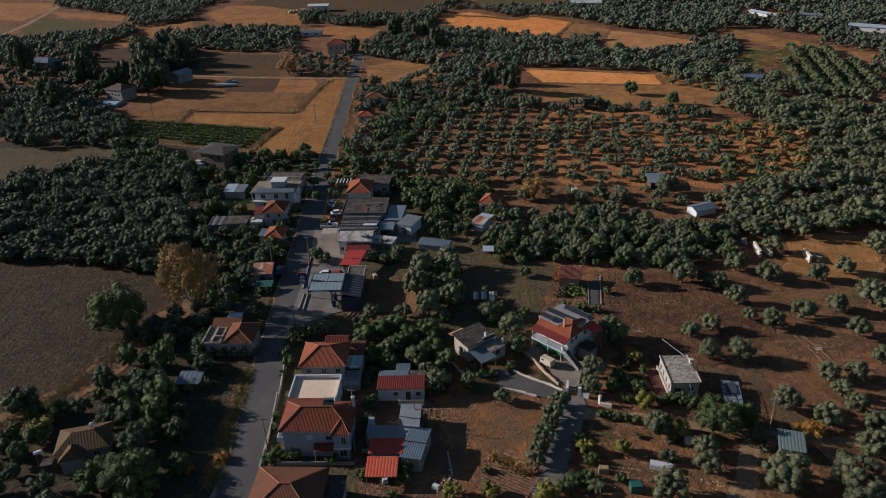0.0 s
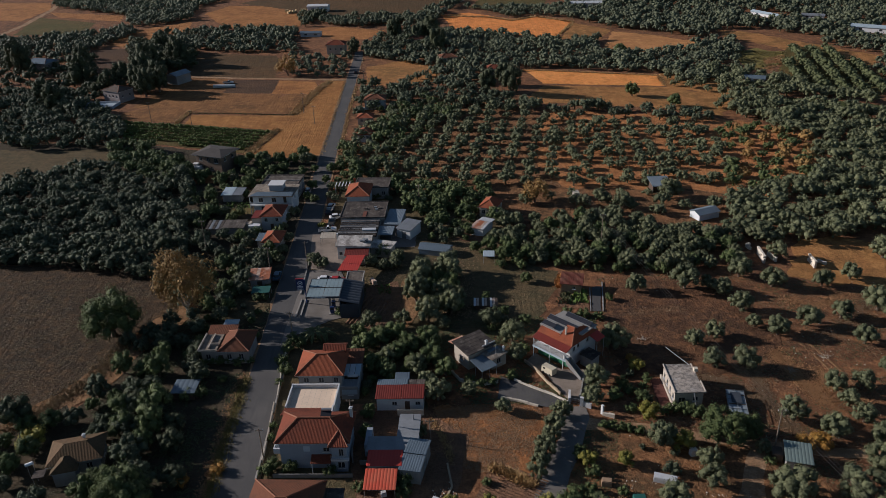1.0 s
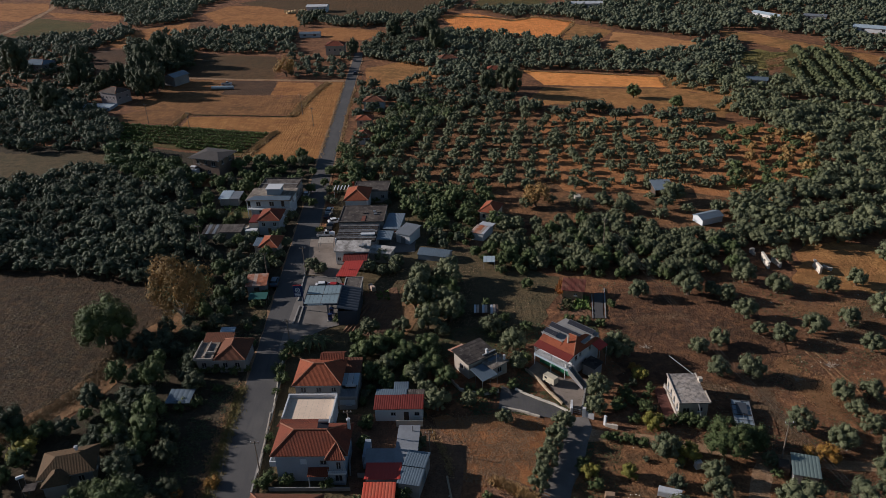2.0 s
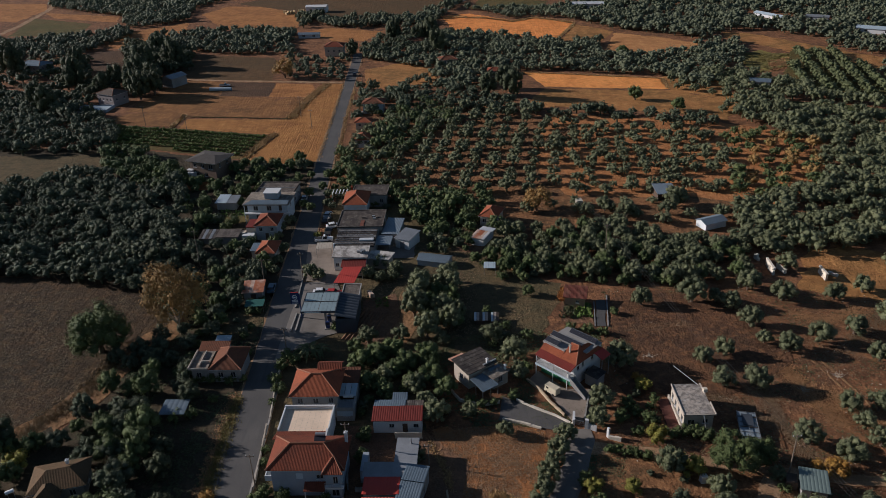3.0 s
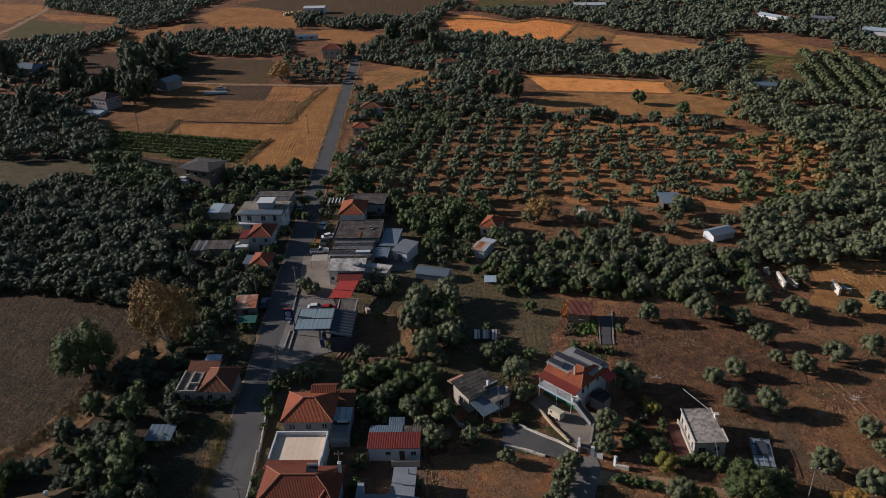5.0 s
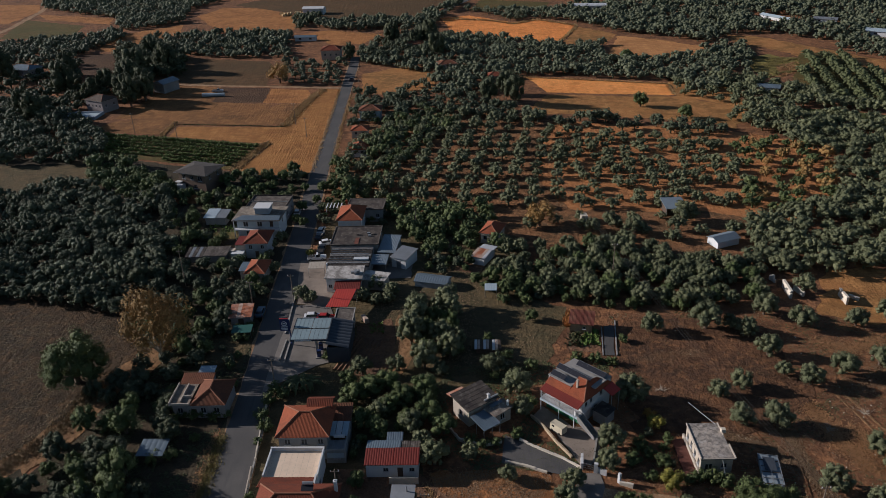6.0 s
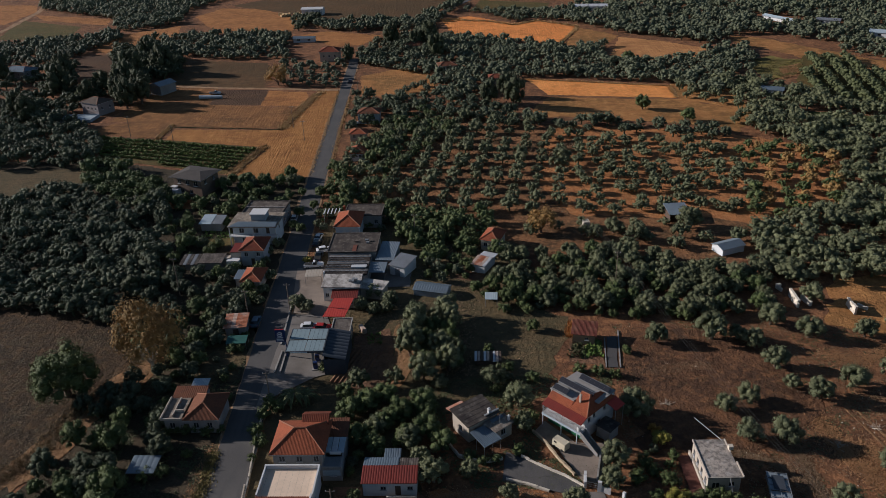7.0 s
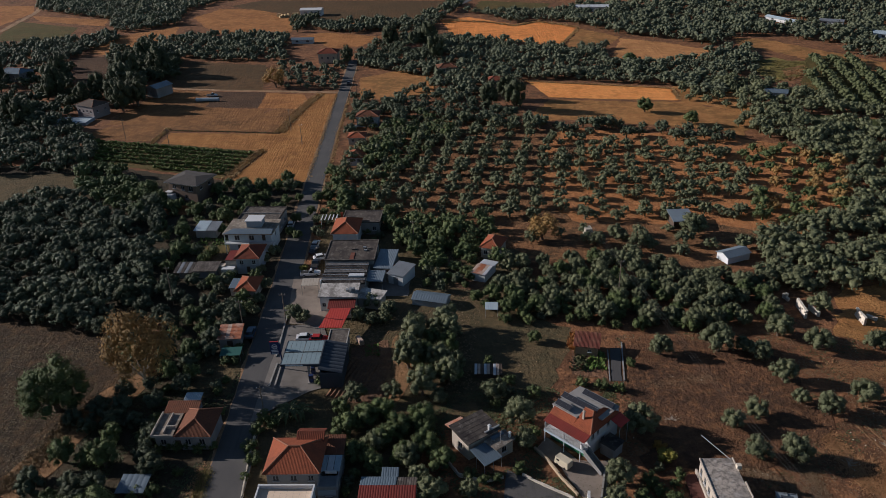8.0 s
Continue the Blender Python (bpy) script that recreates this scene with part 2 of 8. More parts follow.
BROWNROOF = plain("dark_brown_roofing", C(.105, .078, .062), 0.95, stain=C(.065, .05, .043), scale=1.3, amount=0.7)
OLIVE_F = foliage("far_olive_leaves", C(0.108, 0.125, 0.075), C(0.164, 0.175, 0.108), C(0.051, 0.062, 0.039))
TAN = soil("tan_dry_grass", C(.364, .168, .064), C(.224, .120, .046), C(.458, .230, .085), 0.05, 0.3, 2.0)
STATIONPANEL = plain("pale_teal_panel", C(.20, .265, .29), 0.6, 0.1, stain=C(.14, .185, .20), scale=0.8)
LIMEFIELD = soil("yellow_green_meadow", C(.22, .175, .055), C(.15, .135, .045), C(.30, .23, .07), 0.06, 0.4, 2.5)
DRIVE = plain("warm_worn_concrete", C(.235, .19, .155), 0.9, stain=C(.13, .105, .085), scale=0.9, amount=0.7)
TANGRASS = foliage("tan_grass_blades", C(.25, .17, .085), C(.32, .21, .10), C(.16, .11, .06))



# ---------------------------------------------------------------- building tools
class Shape:
    """Vertices and faces gathered for one mesh."""

    def __init__(self):
        self.v, self.f = [], []

    def poly(self, *pts):
        n = len(self.v)
        self.v += [tuple(p) for p in pts]
        self.f.append(tuple(range(n, n + len(pts))))
        return self

    def hexa(self, b, t):
        """A solid from four base and four top corners, in turn."""
        n = len(self.v)
        self.v += [tuple(p) for p in b] + [tuple(p) for p in t]
        self.f += [(n + 3, n + 2, n + 1, n), (n + 4, n + 5, n + 6, n + 7)]
        self.f += [(n + i, n + (i + 1) % 4, n + 4 + (i + 1) % 4, n + 4 + i) for i in range(4)]
        return self

    def box(self, x0, x1, y0, y1, z0, z1):
        b = [(x0, y0), (x1, y0), (x1, y1), (x0, y1)]
        return self.hexa([(x, y, z0) for x, y in b], [(x, y, z1) for x, y in b])

    def tube(self, p, q, r0, r1=None, n=6):
        p, q = Vector(p), Vector(q)
        r1 = r0 if r1 is None else r1
        d = (q - p).normalized()
        a = d.orthogonal().normalized()
        b = d.cross(a)
        k = len(self.v)
        for c, r in ((p, r0), (q, r1)):
            self.v += [tuple(c + (a * math.cos(6.2832 * i / n) + b * math.sin(6.2832 * i / n)) * r) for i in range(n)]
        self.f += [(k + i, k + (i + 1) % n, k + n + (i + 1) % n, k + n + i) for i in range(n)]
        self.f += [tuple(range(k + n, k + 2 * n)), tuple(range(k + n - 1, k - 1, -1))]
        return self

    def slab(self, pts, thick):
        """A sheet of that thickness, hung under the given corners."""
        n, k = len(self.v), len(pts)
        self.v += [tuple(p) for p in pts] + [(p[0], p[1], p[2] - thick) for p in pts]
        self.f += [tuple(range(n, n + k)), tuple(range(n + 2 * k - 1, n + k - 1, -1))]
        self.f += [(n + (i + 1) % k, n + i, n + k + i, n + k + (i + 1) % k) for i in range(k)]
        return self

    def ribs(self, pts, pitch=0.33, high=0.035, thick=0.06):
        """A ribbed sheet over a plane: pts run round it, the first two being the eave. Ribs run up the slope."""
        p = [Vector(q) for q in pts]
        u = (p[1] - p[0]).normalized()
        nrm = (p[1] - p[0]).cross(p[2] - p[0]).normalized()
        if nrm.z < 0:
            nrm = -nrm
        w = nrm.cross(u).normalized()
        if w.dot(p[2] - p[0]) < 0:
            w = -w
        flat = [((q - p[0]).dot(u), (q - p[0]).dot(w)) for q in p]
        lo, hi = min(a for a, _ in flat), max(a for a, _ in flat)

        def span(x):
            x = min(max(x, lo + 1e-4), hi - 1e-4)
            ys = []
            for i in range(len(flat)):
                (ax, ay), (bx, by) = flat[i], flat[(i + 1) % len(flat)]
                if (ax - x) * (bx - x) <= 0 and ax != bx:
                    ys.append(ay + (by - ay) * (x - ax) / (bx - ax))
            return (min(ys), max(ys)) if ys else (0, 0)
        cols = max(1, round((hi - lo) / pitch))
        step = (hi - lo) / cols
        prev = None
        for i in range(cols):
            for k, hgt in ((0.0, 0), (0.25, 0.75), (0.5, 1), (0.75, 0.75), (1.0, 0)):
                if k == 0.0 and prev:
                    continue
                x = lo + (i + k) * step
                y0, y1 = span(x)
                top = nrm * (0.02 + hgt * high)
                n = len(self.v)
                self.v += [tuple(p[0] + u * x + w * y0 + top), tuple(p[0] + u * x + w * y1 + top)]
                if prev is not None:
                    self.f.append((prev, n, n + 1, prev + 1))
                prev = n
        self.slab([tuple(q) for q in pts], thick)
        return self

    def weld(self):
        """Joins corners that coincide."""
        seen, to, vs = {}, [], []
        for p in self.v:
            k = (round(p[0], 4), round(p[1], 4), round(p[2], 4))
            if k not in seen:
                seen[k] = len(vs)
                vs.append(p)
            to.append(seen[k])
        self.v, self.f = vs, [tuple(to[i] for i in f) for f in self.f]
        return self

    def put(self, name, material, parent=None, label="", smooth=False):
        me = bpy.data.meshes.new(name)
        me.from_pydata(self.v, [], self.f)
        me.materials.append(material)
        if smooth:
            me.shade_smooth()
        ob = new(name, me)
        ob.parent = parent
        if label:
            ob["label"] = label
        return ob


def thing(name, x, y, z=0.0, rz=0.0, label="", category="", group="", kind=""):
    """The Empty at a thing's base, which its parts are children of."""
    ob = new(name)
    ob.matrix_basis = pose(x, y, z, 0, 0, rz)
    ob.empty_display_size = 0.3
    return tagged(ob, label, category, group, kind)


def mesh_arrays(name, verts, tris, material):
    """A triangle mesh straight from arrays."""
    me = bpy.data.meshes.new(name)
    me.vertices.add(len(verts))
    me.vertices.foreach_set("co", np.asarray(verts, dtype=np.float32).ravel())
    me.loops.add(len(tris) * 3)
    me.loops.foreach_set("vertex_index", np.asarray(tris, dtype=np.int32).ravel())
    me.polygons.add(len(tris))
    me.polygons.foreach_set("loop_start", np.arange(0, len(tris) * 3, 3, dtype=np.int32))
    me.update(calc_edges=True)
    me.materials.append(material)
    return me


def inside(p, poly):
    x, y = p
    hit = False
    for i in range(len(poly)):
        (ax, ay), (bx, by) = poly[i - 1], poly[i]
        if (ay > y) != (by > y) and x < (bx - ax) * (y - ay) / (by - ay) + ax:
            hit = not hit
    return hit


def scatter(poly, gap, seed, keep=1.0, avoid=(), tries=14):
    """Random places in a polygon, at least gap apart and off the places to avoid (x, y, radius)."""
    rnd = random.Random(seed)
    xs, ys = [p[0] for p in poly], [p[1] for p in poly]
    cell, out = {}, []
    n = int((max(xs) - min(xs)) * (max(ys) - min(ys)) / gap ** 2 * tries * 0.4)
    for _ in range(n):
        p = (rnd.uniform(min(xs), max(xs)), rnd.uniform(min(ys), max(ys)))
        if not inside(p, poly):
            continue
        k = (int(p[0] // gap), int(p[1] // gap))
        near = (q for i in (-1, 0, 1) for j in (-1, 0, 1) for q in cell.get((k[0] + i, k[1] + j), ()))
        if any((q[0] - p[0]) ** 2 + (q[1] - p[1]) ** 2 < gap * gap for q in near):
            continue
        if any(abs(p[0] - a[0]) < a[2] and abs(p[1] - a[1]) < (a[3] if len(a) > 3 else a[2]) for a in avoid):
            continue
        cell.setdefault(k, []).append(p)
        if rnd.random() < keep:
            out.append(p)
    return out


def grid(poly, dx, dy, turn, seed, wander=0.6, keep=0.95):
    """Planted rows in a polygon."""
    rnd = random.Random(seed)
    c, s = math.cos(radians(turn)), math.sin(radians(turn))
    cx, cy = sum(p[0] for p in poly) / len(poly), sum(p[1] for p in poly) / len(poly)
    out = []
    for i in range(-60, 61):
        for j in range(-60, 61):
            u, v = i * dx + rnd.gauss(0, wander), j * dy + rnd.gauss(0, wander)
            p = (cx + u * c - v * s, cy + u * s + v * c)
            if inside(p, poly) and rnd.random() < keep:
                out.append(p)
    return out


# ---------------------------------------------------------------- trees
def crown_arrays(seed, lobes, leaves, leaf, flat=0.8, fine=1, spread=0.72, lobe=0.30, ragged=0.25, solid=0.90):
    """A crown of unit radius, centred at height 1: many leafy clumps spread over a dome, each an uneven lump
    covered and fringed with small leaf sprays, with dark gaps between them."""
    r = np.random.RandomState(seed)
    cs, rs = [(0, 0, -0.05)], [0.55]
    turn = r.uniform(0, 6.283)
    for i in range(lobes):
        h = 0.97 - 1.45 * (i + r.uniform(0.2, 0.8)) / lobes
        a = turn + 2.39996 * i + r.uniform(-0.45, 0.45)
        w = math.sqrt(max(0.03, 1 - h * h))
        d = spread * r.uniform(0.78, 1.12)
        cs.append((d * w * math.cos(a), d * w * math.sin(a), d * h * flat))
        rs.append(lobe * r.uniform(0.68, 1.28) * (1.0 if h > -0.1 else 0.85))
    cs, rs = np.array(cs), np.array(rs)
    vs, ts, k = [], [], 0
    bm = bmesh.new()
    bmesh.ops.create_icosphere(bm, subdivisions=fine, radius=1)
    bv = np.array([q.co[:] for q in bm.verts])
    bt = np.array([[q.index for q in f.verts] for f in bm.faces])
    bm.free()
    for c0, r0 in zip(cs, rs):
        m = np.linalg.qr(r.normal(size=(3, 3)))[0]
        if np.linalg.det(m) < 0:
            m[0] *= -1
        w = (bv * r.uniform(0.62, 1.14, (len(bv), 1))) @ m * (r.uniform(0.85, 1.2), r.uniform(0.85, 1.2), r.uniform(0.75, 1.0))
        vs.append(c0 + w * r0 * solid), ts.append(bt + k)
        k += len(bv)
    pick = r.choice(len(cs) - 1, leaves, p=rs[1:] ** 2 / (rs[1:] ** 2).sum()) + 1
    out = cs[pick] / np.maximum(np.linalg.norm(cs[pick], axis=1), 0.05)[:, None]
    d = r.normal(size=(leaves, 3)) + out * 0.55 + (0, 0, 0.25)
    d /= np.linalg.norm(d, axis=1)[:, None]
    deep = 0.90 + 0.16 * r.uniform(0, 1, leaves) + np.abs(r.normal(0, ragged * 0.5, leaves))
    c = cs[pick] + d * (rs[pick] * deep)[:, None]
    n = d + r.normal(0, 0.36, (leaves, 3))
    n /= np.linalg.norm(n, axis=1)[:, None]
    a = np.cross(n, r.normal(size=(leaves, 3)))
    a /= np.linalg.norm(a, axis=1)[:, None]
    b = np.cross(n, a)
    s = leaf * r.uniform(0.6, 1.35, leaves)[:, None]
    vs.append(np.stack([c + a * s * 1.2, c - a * s * 0.7 + b * s * 0.62, c - a * s * 0.7 - b * s * 0.62], 1).reshape(-1, 3))
    ts.append(np.arange(leaves)[:, None] * 3 + [0, 1, 2] + k)
    v, t = np.concatenate(vs), np.concatenate(ts)
    v[:, 2] = np.maximum(v[:, 2], -0.78 * flat) + 1.0
    return v, t


def trunk_shape(seed, height, r, spread=0.5, limbs=4, n=6):
    """A tapered, bent trunk that parts into limbs."""
    rnd = random.Random(seed)
    s = Shape()
    p = Vector((0, 0, -0.15))
    fork = height * rnd.uniform(0.38, 0.5)
    q = Vector((rnd.uniform(-.1, .1) * height, rnd.uniform(-.1, .1) * height, fork))
    s.tube(p, q, r * 1.25, r * 0.9, n)
    for i in range(limbs):
        a = 6.283 * (i + rnd.uniform(-.3, .3)) / limbs
        m = q + Vector((math.cos(a) * spread * 0.5, math.sin(a) * spread * 0.5, (height - fork) * 0.5))
        e = q + Vector((math.cos(a) * spread * 1.1, math.sin(a) * spread * 1.1, (height - fork) * rnd.uniform(0.85, 1.1)))
        s.tube(q - Vector((0, 0, 0.1)), m, r * 0.65, r * 0.42, n)
        s.tube(m, e, r * 0.42, r * 0.15, n)
    return s


LOW = [crown_arrays(40 + i, 15, 240, 0.088, 0.82, 1, 0.72, 0.31, 0.40) for i in range(6)]
TINY = [crown_arrays(60 + i, 8, 44, 0.13, 0.82, 1, 0.66, 0.40, 0.35) for i in range(4)]
ROWS = [crown_arrays(80 + i, 2, 20, 0.26, 0.8, 1, 0.5, 0.5) for i in range(4)]


def woods(name, places, radius, material, label, seed, parts=LOW, vary=0.3, high=0.85, stem=0.12):
    """Far trees past counting: crowns on short stems, joined into one object of kind stuff."""
    rnd = random.Random(seed)
    vs, ts, k = [], [], 0
    for x, y in places:
        v, t = parts[rnd.randrange(len(parts))]
        r = radius * rnd.uniform(1 - vary, 1 + vary)
        a = rnd.uniform(0, 6.283)
        c, s = math.cos(a), math.sin(a)
        w = np.empty_like(v)
        e = rnd.uniform(0.82, 1.2)
        up = high * rnd.uniform(0.85, 1.25)
        w[:, 0] = (v[:, 0] * e * c - v[:, 1] / e * s) * r + x
        w[:, 1] = (v[:, 0] * e * s + v[:, 1] / e * c) * r + y
        w[:, 2] = (v[:, 2] - 1 + 0.72) * r * up + stem * r * up
        vs.append(w), ts.append(t + k)
        k += len(w)
        q = np.array([(0.12, 0, 0), (-0.06, 0.1, 0), (-0.06, -0.1, 0), (0.07, 0, 1.1), (-0.035, 0.06, 1.1), (-0.035, -0.06, 1.1)]) * r + (x, y, -0.1)
        vs.append(q), ts.append(np.array([(0, 1, 4), (0, 4, 3), (1, 2, 5), (1, 5, 4), (2, 0, 3), (2, 3, 5)]) + k)
        k += 6
    ob = new(name, mesh_arrays(name, np.concatenate(vs), np.concatenate(ts), material))
    return tagged(ob, label, "trees", "", "stuff")


TREES = {}


def tree_kind(kind, count, material, bark, lobes, leaves, leaf, flat, spread, lobe, ragged, stem, r=0.09, limbs=4, fine=2, solid=0.90):
    """Master meshes of a kind of tree, for a crown radius of one metre."""
    out = []
    for i in range(count):
        v, t = crown_arrays(hash_of(kind) + i, lobes, leaves, leaf, flat, fine, spread, lobe, ragged, solid)
        v[:, 2] += stem - 1 + 0.65 * flat
        s = trunk_shape(hash_of(kind) + i, stem + 0.5 * flat, r, 0.5, limbs)
        me = bpy.data.meshes.new("trunk")
        me.from_pydata(s.v, [], s.f)
        me.materials.append(bark)
        out.append((me, mesh_arrays("crown", v, t, material)))
    TREES[kind] = out


def hash_of(word):
    return sum(ord(c) * (i + 3) for i, c in enumerate(word)) % 9973


def plant(kind, x, y, r, name, label, category="tree", group="", high=1.0, seed=0, z=0.0):
    """One tree as a thing: trunk and crown under an Empty."""
    rnd = random.Random(seed * 7919 + int(x * 31) + int(y * 57))
    trunk, crown = TREES[kind][rnd.randrange(len(TREES[kind]))]
    root = thing(name, x, y, z, rnd.uniform(0, 360), label, category, group)
    root.scale = (r, r, r * high)
    for nm, me in (("trunk", trunk), ("crown", crown)):
        ob = new(nm, me)
        ob.parent = root
    return root


tree_kind("olive", 6, OLIVE_SUNLIT, BARK, 20, 950, 0.056, 0.85, 0.72, 0.27, 0.34, 0.20)
# the same olive in the leaves coloured for shade
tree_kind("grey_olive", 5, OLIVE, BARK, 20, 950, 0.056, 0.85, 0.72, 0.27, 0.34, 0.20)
tree_kind("green", 4, GREEN, BARK, 18, 900, 0.062, 0.92, 0.70, 0.29, 0.30, 0.18)
tree_kind("dark", 3, PINE, BARK, 18, 900, 0.054, 1.05, 0.68, 0.30, 0.30, 0.08)
tree_kind("autumn", 2, AUTUMN, PALEBARK, 30, 5200, 0.036, 1.0, 0.76, 0.21, 0.8, 0.40, 0.05, 7, 1, 0.55)
tree_kind("lime", 2, LIME, BARK, 11, 600, 0.075, 0.85, 0.66, 0.34, 0.35, 0.15)
tree_kind("gold", 2, GOLD, BARK, 11, 600, 0.075, 0.6, 0.70, 0.32, 0.5, 0.1)
tree_kind("bush", 3, GREEN, BARK, 9, 420, 0.085, 0.75, 0.66, 0.36, 0.35, 0.05, 0.09, 4, 1)
tree_kind("shrub", 3, OLIVE, BARK, 9, 300, 0.10, 0.75, 0.66, 0.36, 0.35, 0.05, 0.09, 4, 1)
tree_kind("wide_olive", 3, OLIVE_SUNLIT, BARK, 34, 2400, 0.034, 0.75, 0.78, 0.20, 0.3, 0.12)
tree_kind("wide_green", 3, GREEN, BARK, 40, 4200, 0.036, 0.92, 0.77, 0.20, 0.5, 0.10, 0.09, 4, 2, 0.80)
tree_kind("thicket", 4, OLIVE_SUNLIT, BARK, 22, 1000, 0.046, 1.15, 0.72, 0.27, 0.34, 0.15)
tree_kind("autumn_full", 2, AUTUMN, BARK, 20, 1500, 0.05, 0.9, 0.72, 0.25, 0.6, 0.25, 0.08, 5, 1, 0.7)


# ---------------------------------------------------------------- ground, fields, roads
def ground_sheet():
    s = Shape()
    s.box(-4000, 4000, -1500, 4500, -2.0, 0.0)
    return tagged(s.put("ground", GROUND), "dry reddish soil with sparse grass under the olive groves", "ground", "", "structure")


ground_sheet()
LEVEL = [0.012]


def patch(name, poly, material, label, seed=1, ragged=0.9, step=2.0, kind="structure", category="field", lift=None):
    """A field: a thin sheet with a slightly uneven outline, laid on the ground."""
    rnd = random.Random(seed)
    LEVEL[0] += 0.0015
    z = LEVEL[0] if lift is None else lift
    edge = []
    for i in range(len(poly)):
        a, b = Vector(poly[i]), Vector(poly[(i + 1) % len(poly)])
        n = max(1, int((b - a).length / step))
        for k in range(n):
            p = a.lerp(b, k / n)
            j = ragged if k else ragged * 0.3
            edge.append((p.x + rnd.uniform(-j, j), p.y + rnd.uniform(-j, j), z))
    bm = bmesh.new()
    vs = [bm.verts.new(p) for p in edge]
    bm.faces.new(vs)
    bmesh.ops.triangulate(bm, faces=bm.faces[:])
    bmesh.ops.recalc_face_normals(bm, faces=bm.faces[:])
    if sum(f.normal.z for f in bm.faces) < 0:
        bmesh.ops.reverse_faces(bm, faces=bm.faces[:])
    me = bpy.data.meshes.new(name)
    bm.to_mesh(me)
    bm.free()
    me.materials.append(material)
    return tagged(new(name, me), label, category, "", kind)


def ribbon(name, pts, widths, material, label, category, z, seed=3, ragged=0.15, step=3.0, thick=0.06):
    """A road along a line of points."""
    rnd = random.Random(seed)
    line = []
    for i in range(len(pts) - 1):
        a, b = Vector(pts[i]), Vector(pts[i + 1])
        n = max(1, int((b - a).length / step))
        for k in range(n + (i == len(pts) - 2)):
            f = k / n
            line.append((a.lerp(b, f), widths[i] + (widths[i + 1] - widths[i]) * f))
    s = Shape()
    rows = []
    for i, (p, w) in enumerate(line):
        d = (line[min(i + 1, len(line) - 1)][0] - line[max(i - 1, 0)][0]).normalized()
        n = Vector((d.y, -d.x))
        l, r = p - n * (w / 2 + rnd.uniform(-ragged, ragged)), p + n * (w / 2 + rnd.uniform(-ragged, ragged))
        rows.append((l, r))
    for i in range(len(rows) - 1):
        (a, b), (c, d) = rows[i], rows[i + 1]
        s.poly((a.x, a.y, z), (b.x, b.y, z), (d.x, d.y, z), (c.x, c.y, z))
        s.poly((c.x, c.y, z), (c.x, c.y, z - thick), (a.x, a.y, z - thick), (a.x, a.y, z))
        s.poly((b.x, b.y, z), (b.x, b.y, z - thick), (d.x, d.y, z - thick), (d.x, d.y, z))
    return tagged(s.put(name, material), label, category, "", "structure")


# fields of the plain, near to far
patch("field_meadow_west", [(-116.7, 175.9), (-93.8, 173.7), (-65.3, 168.4), (-60.3, 148.9), (-66.6, 141.0), (-69.2, 128.3), (-74.5, 119.2), (-82.6, 109.6), (-110, 110), (-140, 150)], WESTMEADOW, "dull brown dry meadow with worn patches", 11)
patch("field_west_grove", [(-140, 180), (-107.9, 175.9), (-66.5, 170.0), (-55.8, 185.7), (-54.5, 237.4), (-69.7, 255.6), (-118.0, 272.9), (-169.3, 278.1), (-200, 255)], GRASSY_SHADED, "dull dry grass under the western olive grove, tree shade in its colour", 12)
patch("field_yard_west", [(-60.3, 148.9), (-40.4, 159.6), (-37.4, 124.8), (-36.6, 89.5), (-45, 70), (-100, 70), (-75, 100), (-66.1, 126.2)], GRASSY_SHADED, "grass and scrub west of the road, shade in its colour", 13)
patch("field_village", [(-33, 84), (-34, 236), (-16, 245), (6, 215), (21, 200), (20, 150), (12, 138), (-5, 130), (-5, 84)], SCRUB, "dull grass and weeds between the houses", 62)
patch("field_village_west", [(-41.5, 150), (-42.5, 262), (-84, 250), (-80, 215), (-66, 185), (-58, 150)], GRASSY_SHADED, "dull grass and weeds between the houses", 63)
patch("field_orchard_floor", [(-33.5, 234.4), (-34.3, 296.2), (-15.8, 309.5), (3.1, 319.4), (32.8, 303.8), (41.2, 273.3), (39.4, 234.1), (36.8, 216.9), (8.2, 217.0), (-17.8, 217.8)], LOTSOIL, "brown earth under the olive orchard", 64)
patch("field_dull_farm", [(-133.7, 319.8), (-127.5, 372.3), (-101.7, 365.5), (-99.2, 340.4), (-72.2, 335.1), (-73.9, 318.0), (-107.3, 316.7)], MOWN, "mown orange-brown field beside the farm", 65)
patch("field_dry_lot", [(-3.7, 113.2), (4.7, 113.7), (15.5, 112.3), (15.8, 106.7), (12.3, 93.4), (3.8, 96.4), (-1.3, 98.6)], DRYFIELD, "dry golden-brown grass lot", 14)
patch("field_garden", [(3.0, 151.5), (4.5, 165.3), (18.8, 168.9), (25.8, 163.9), (24.7, 155.5), (18.3, 140.7), (3.6, 141.6)], SCRUB, "rough grass behind the houses", 15, 1.3, 2.6)
patch("field_stubble", [(-45.6, 355.9), (-42.1, 251.8), (-68.8, 251.4), (-62.6, 282.2), (-103.2, 294.6), (-103.4, 307.1), (-61.0, 301.6), (-54.9, 347.7), (-52.1, 356.8)], STUBBLE, "golden stubble field beside the road", 16, 0.5)
patch("field_orange_strip", [(-137.6, 305.3), (-106.5, 296.5), (-105.1, 310.6), (-83.5, 307.3), (-62.1, 304.9), (-56.1, 332.2), (-67.2, 335.4), (-77.5, 323.7), (-108.8, 322.1), (-132.4, 316.2)], MOWN, "orange mown field", 17, 0.5)
patch("field_ploughed", [(-101.7, 365.5), (-78.0, 361.3), (-76.7, 337.6), (-99.2, 340.4)], PLOUGH, "dark ploughed field", 18, 0.4)
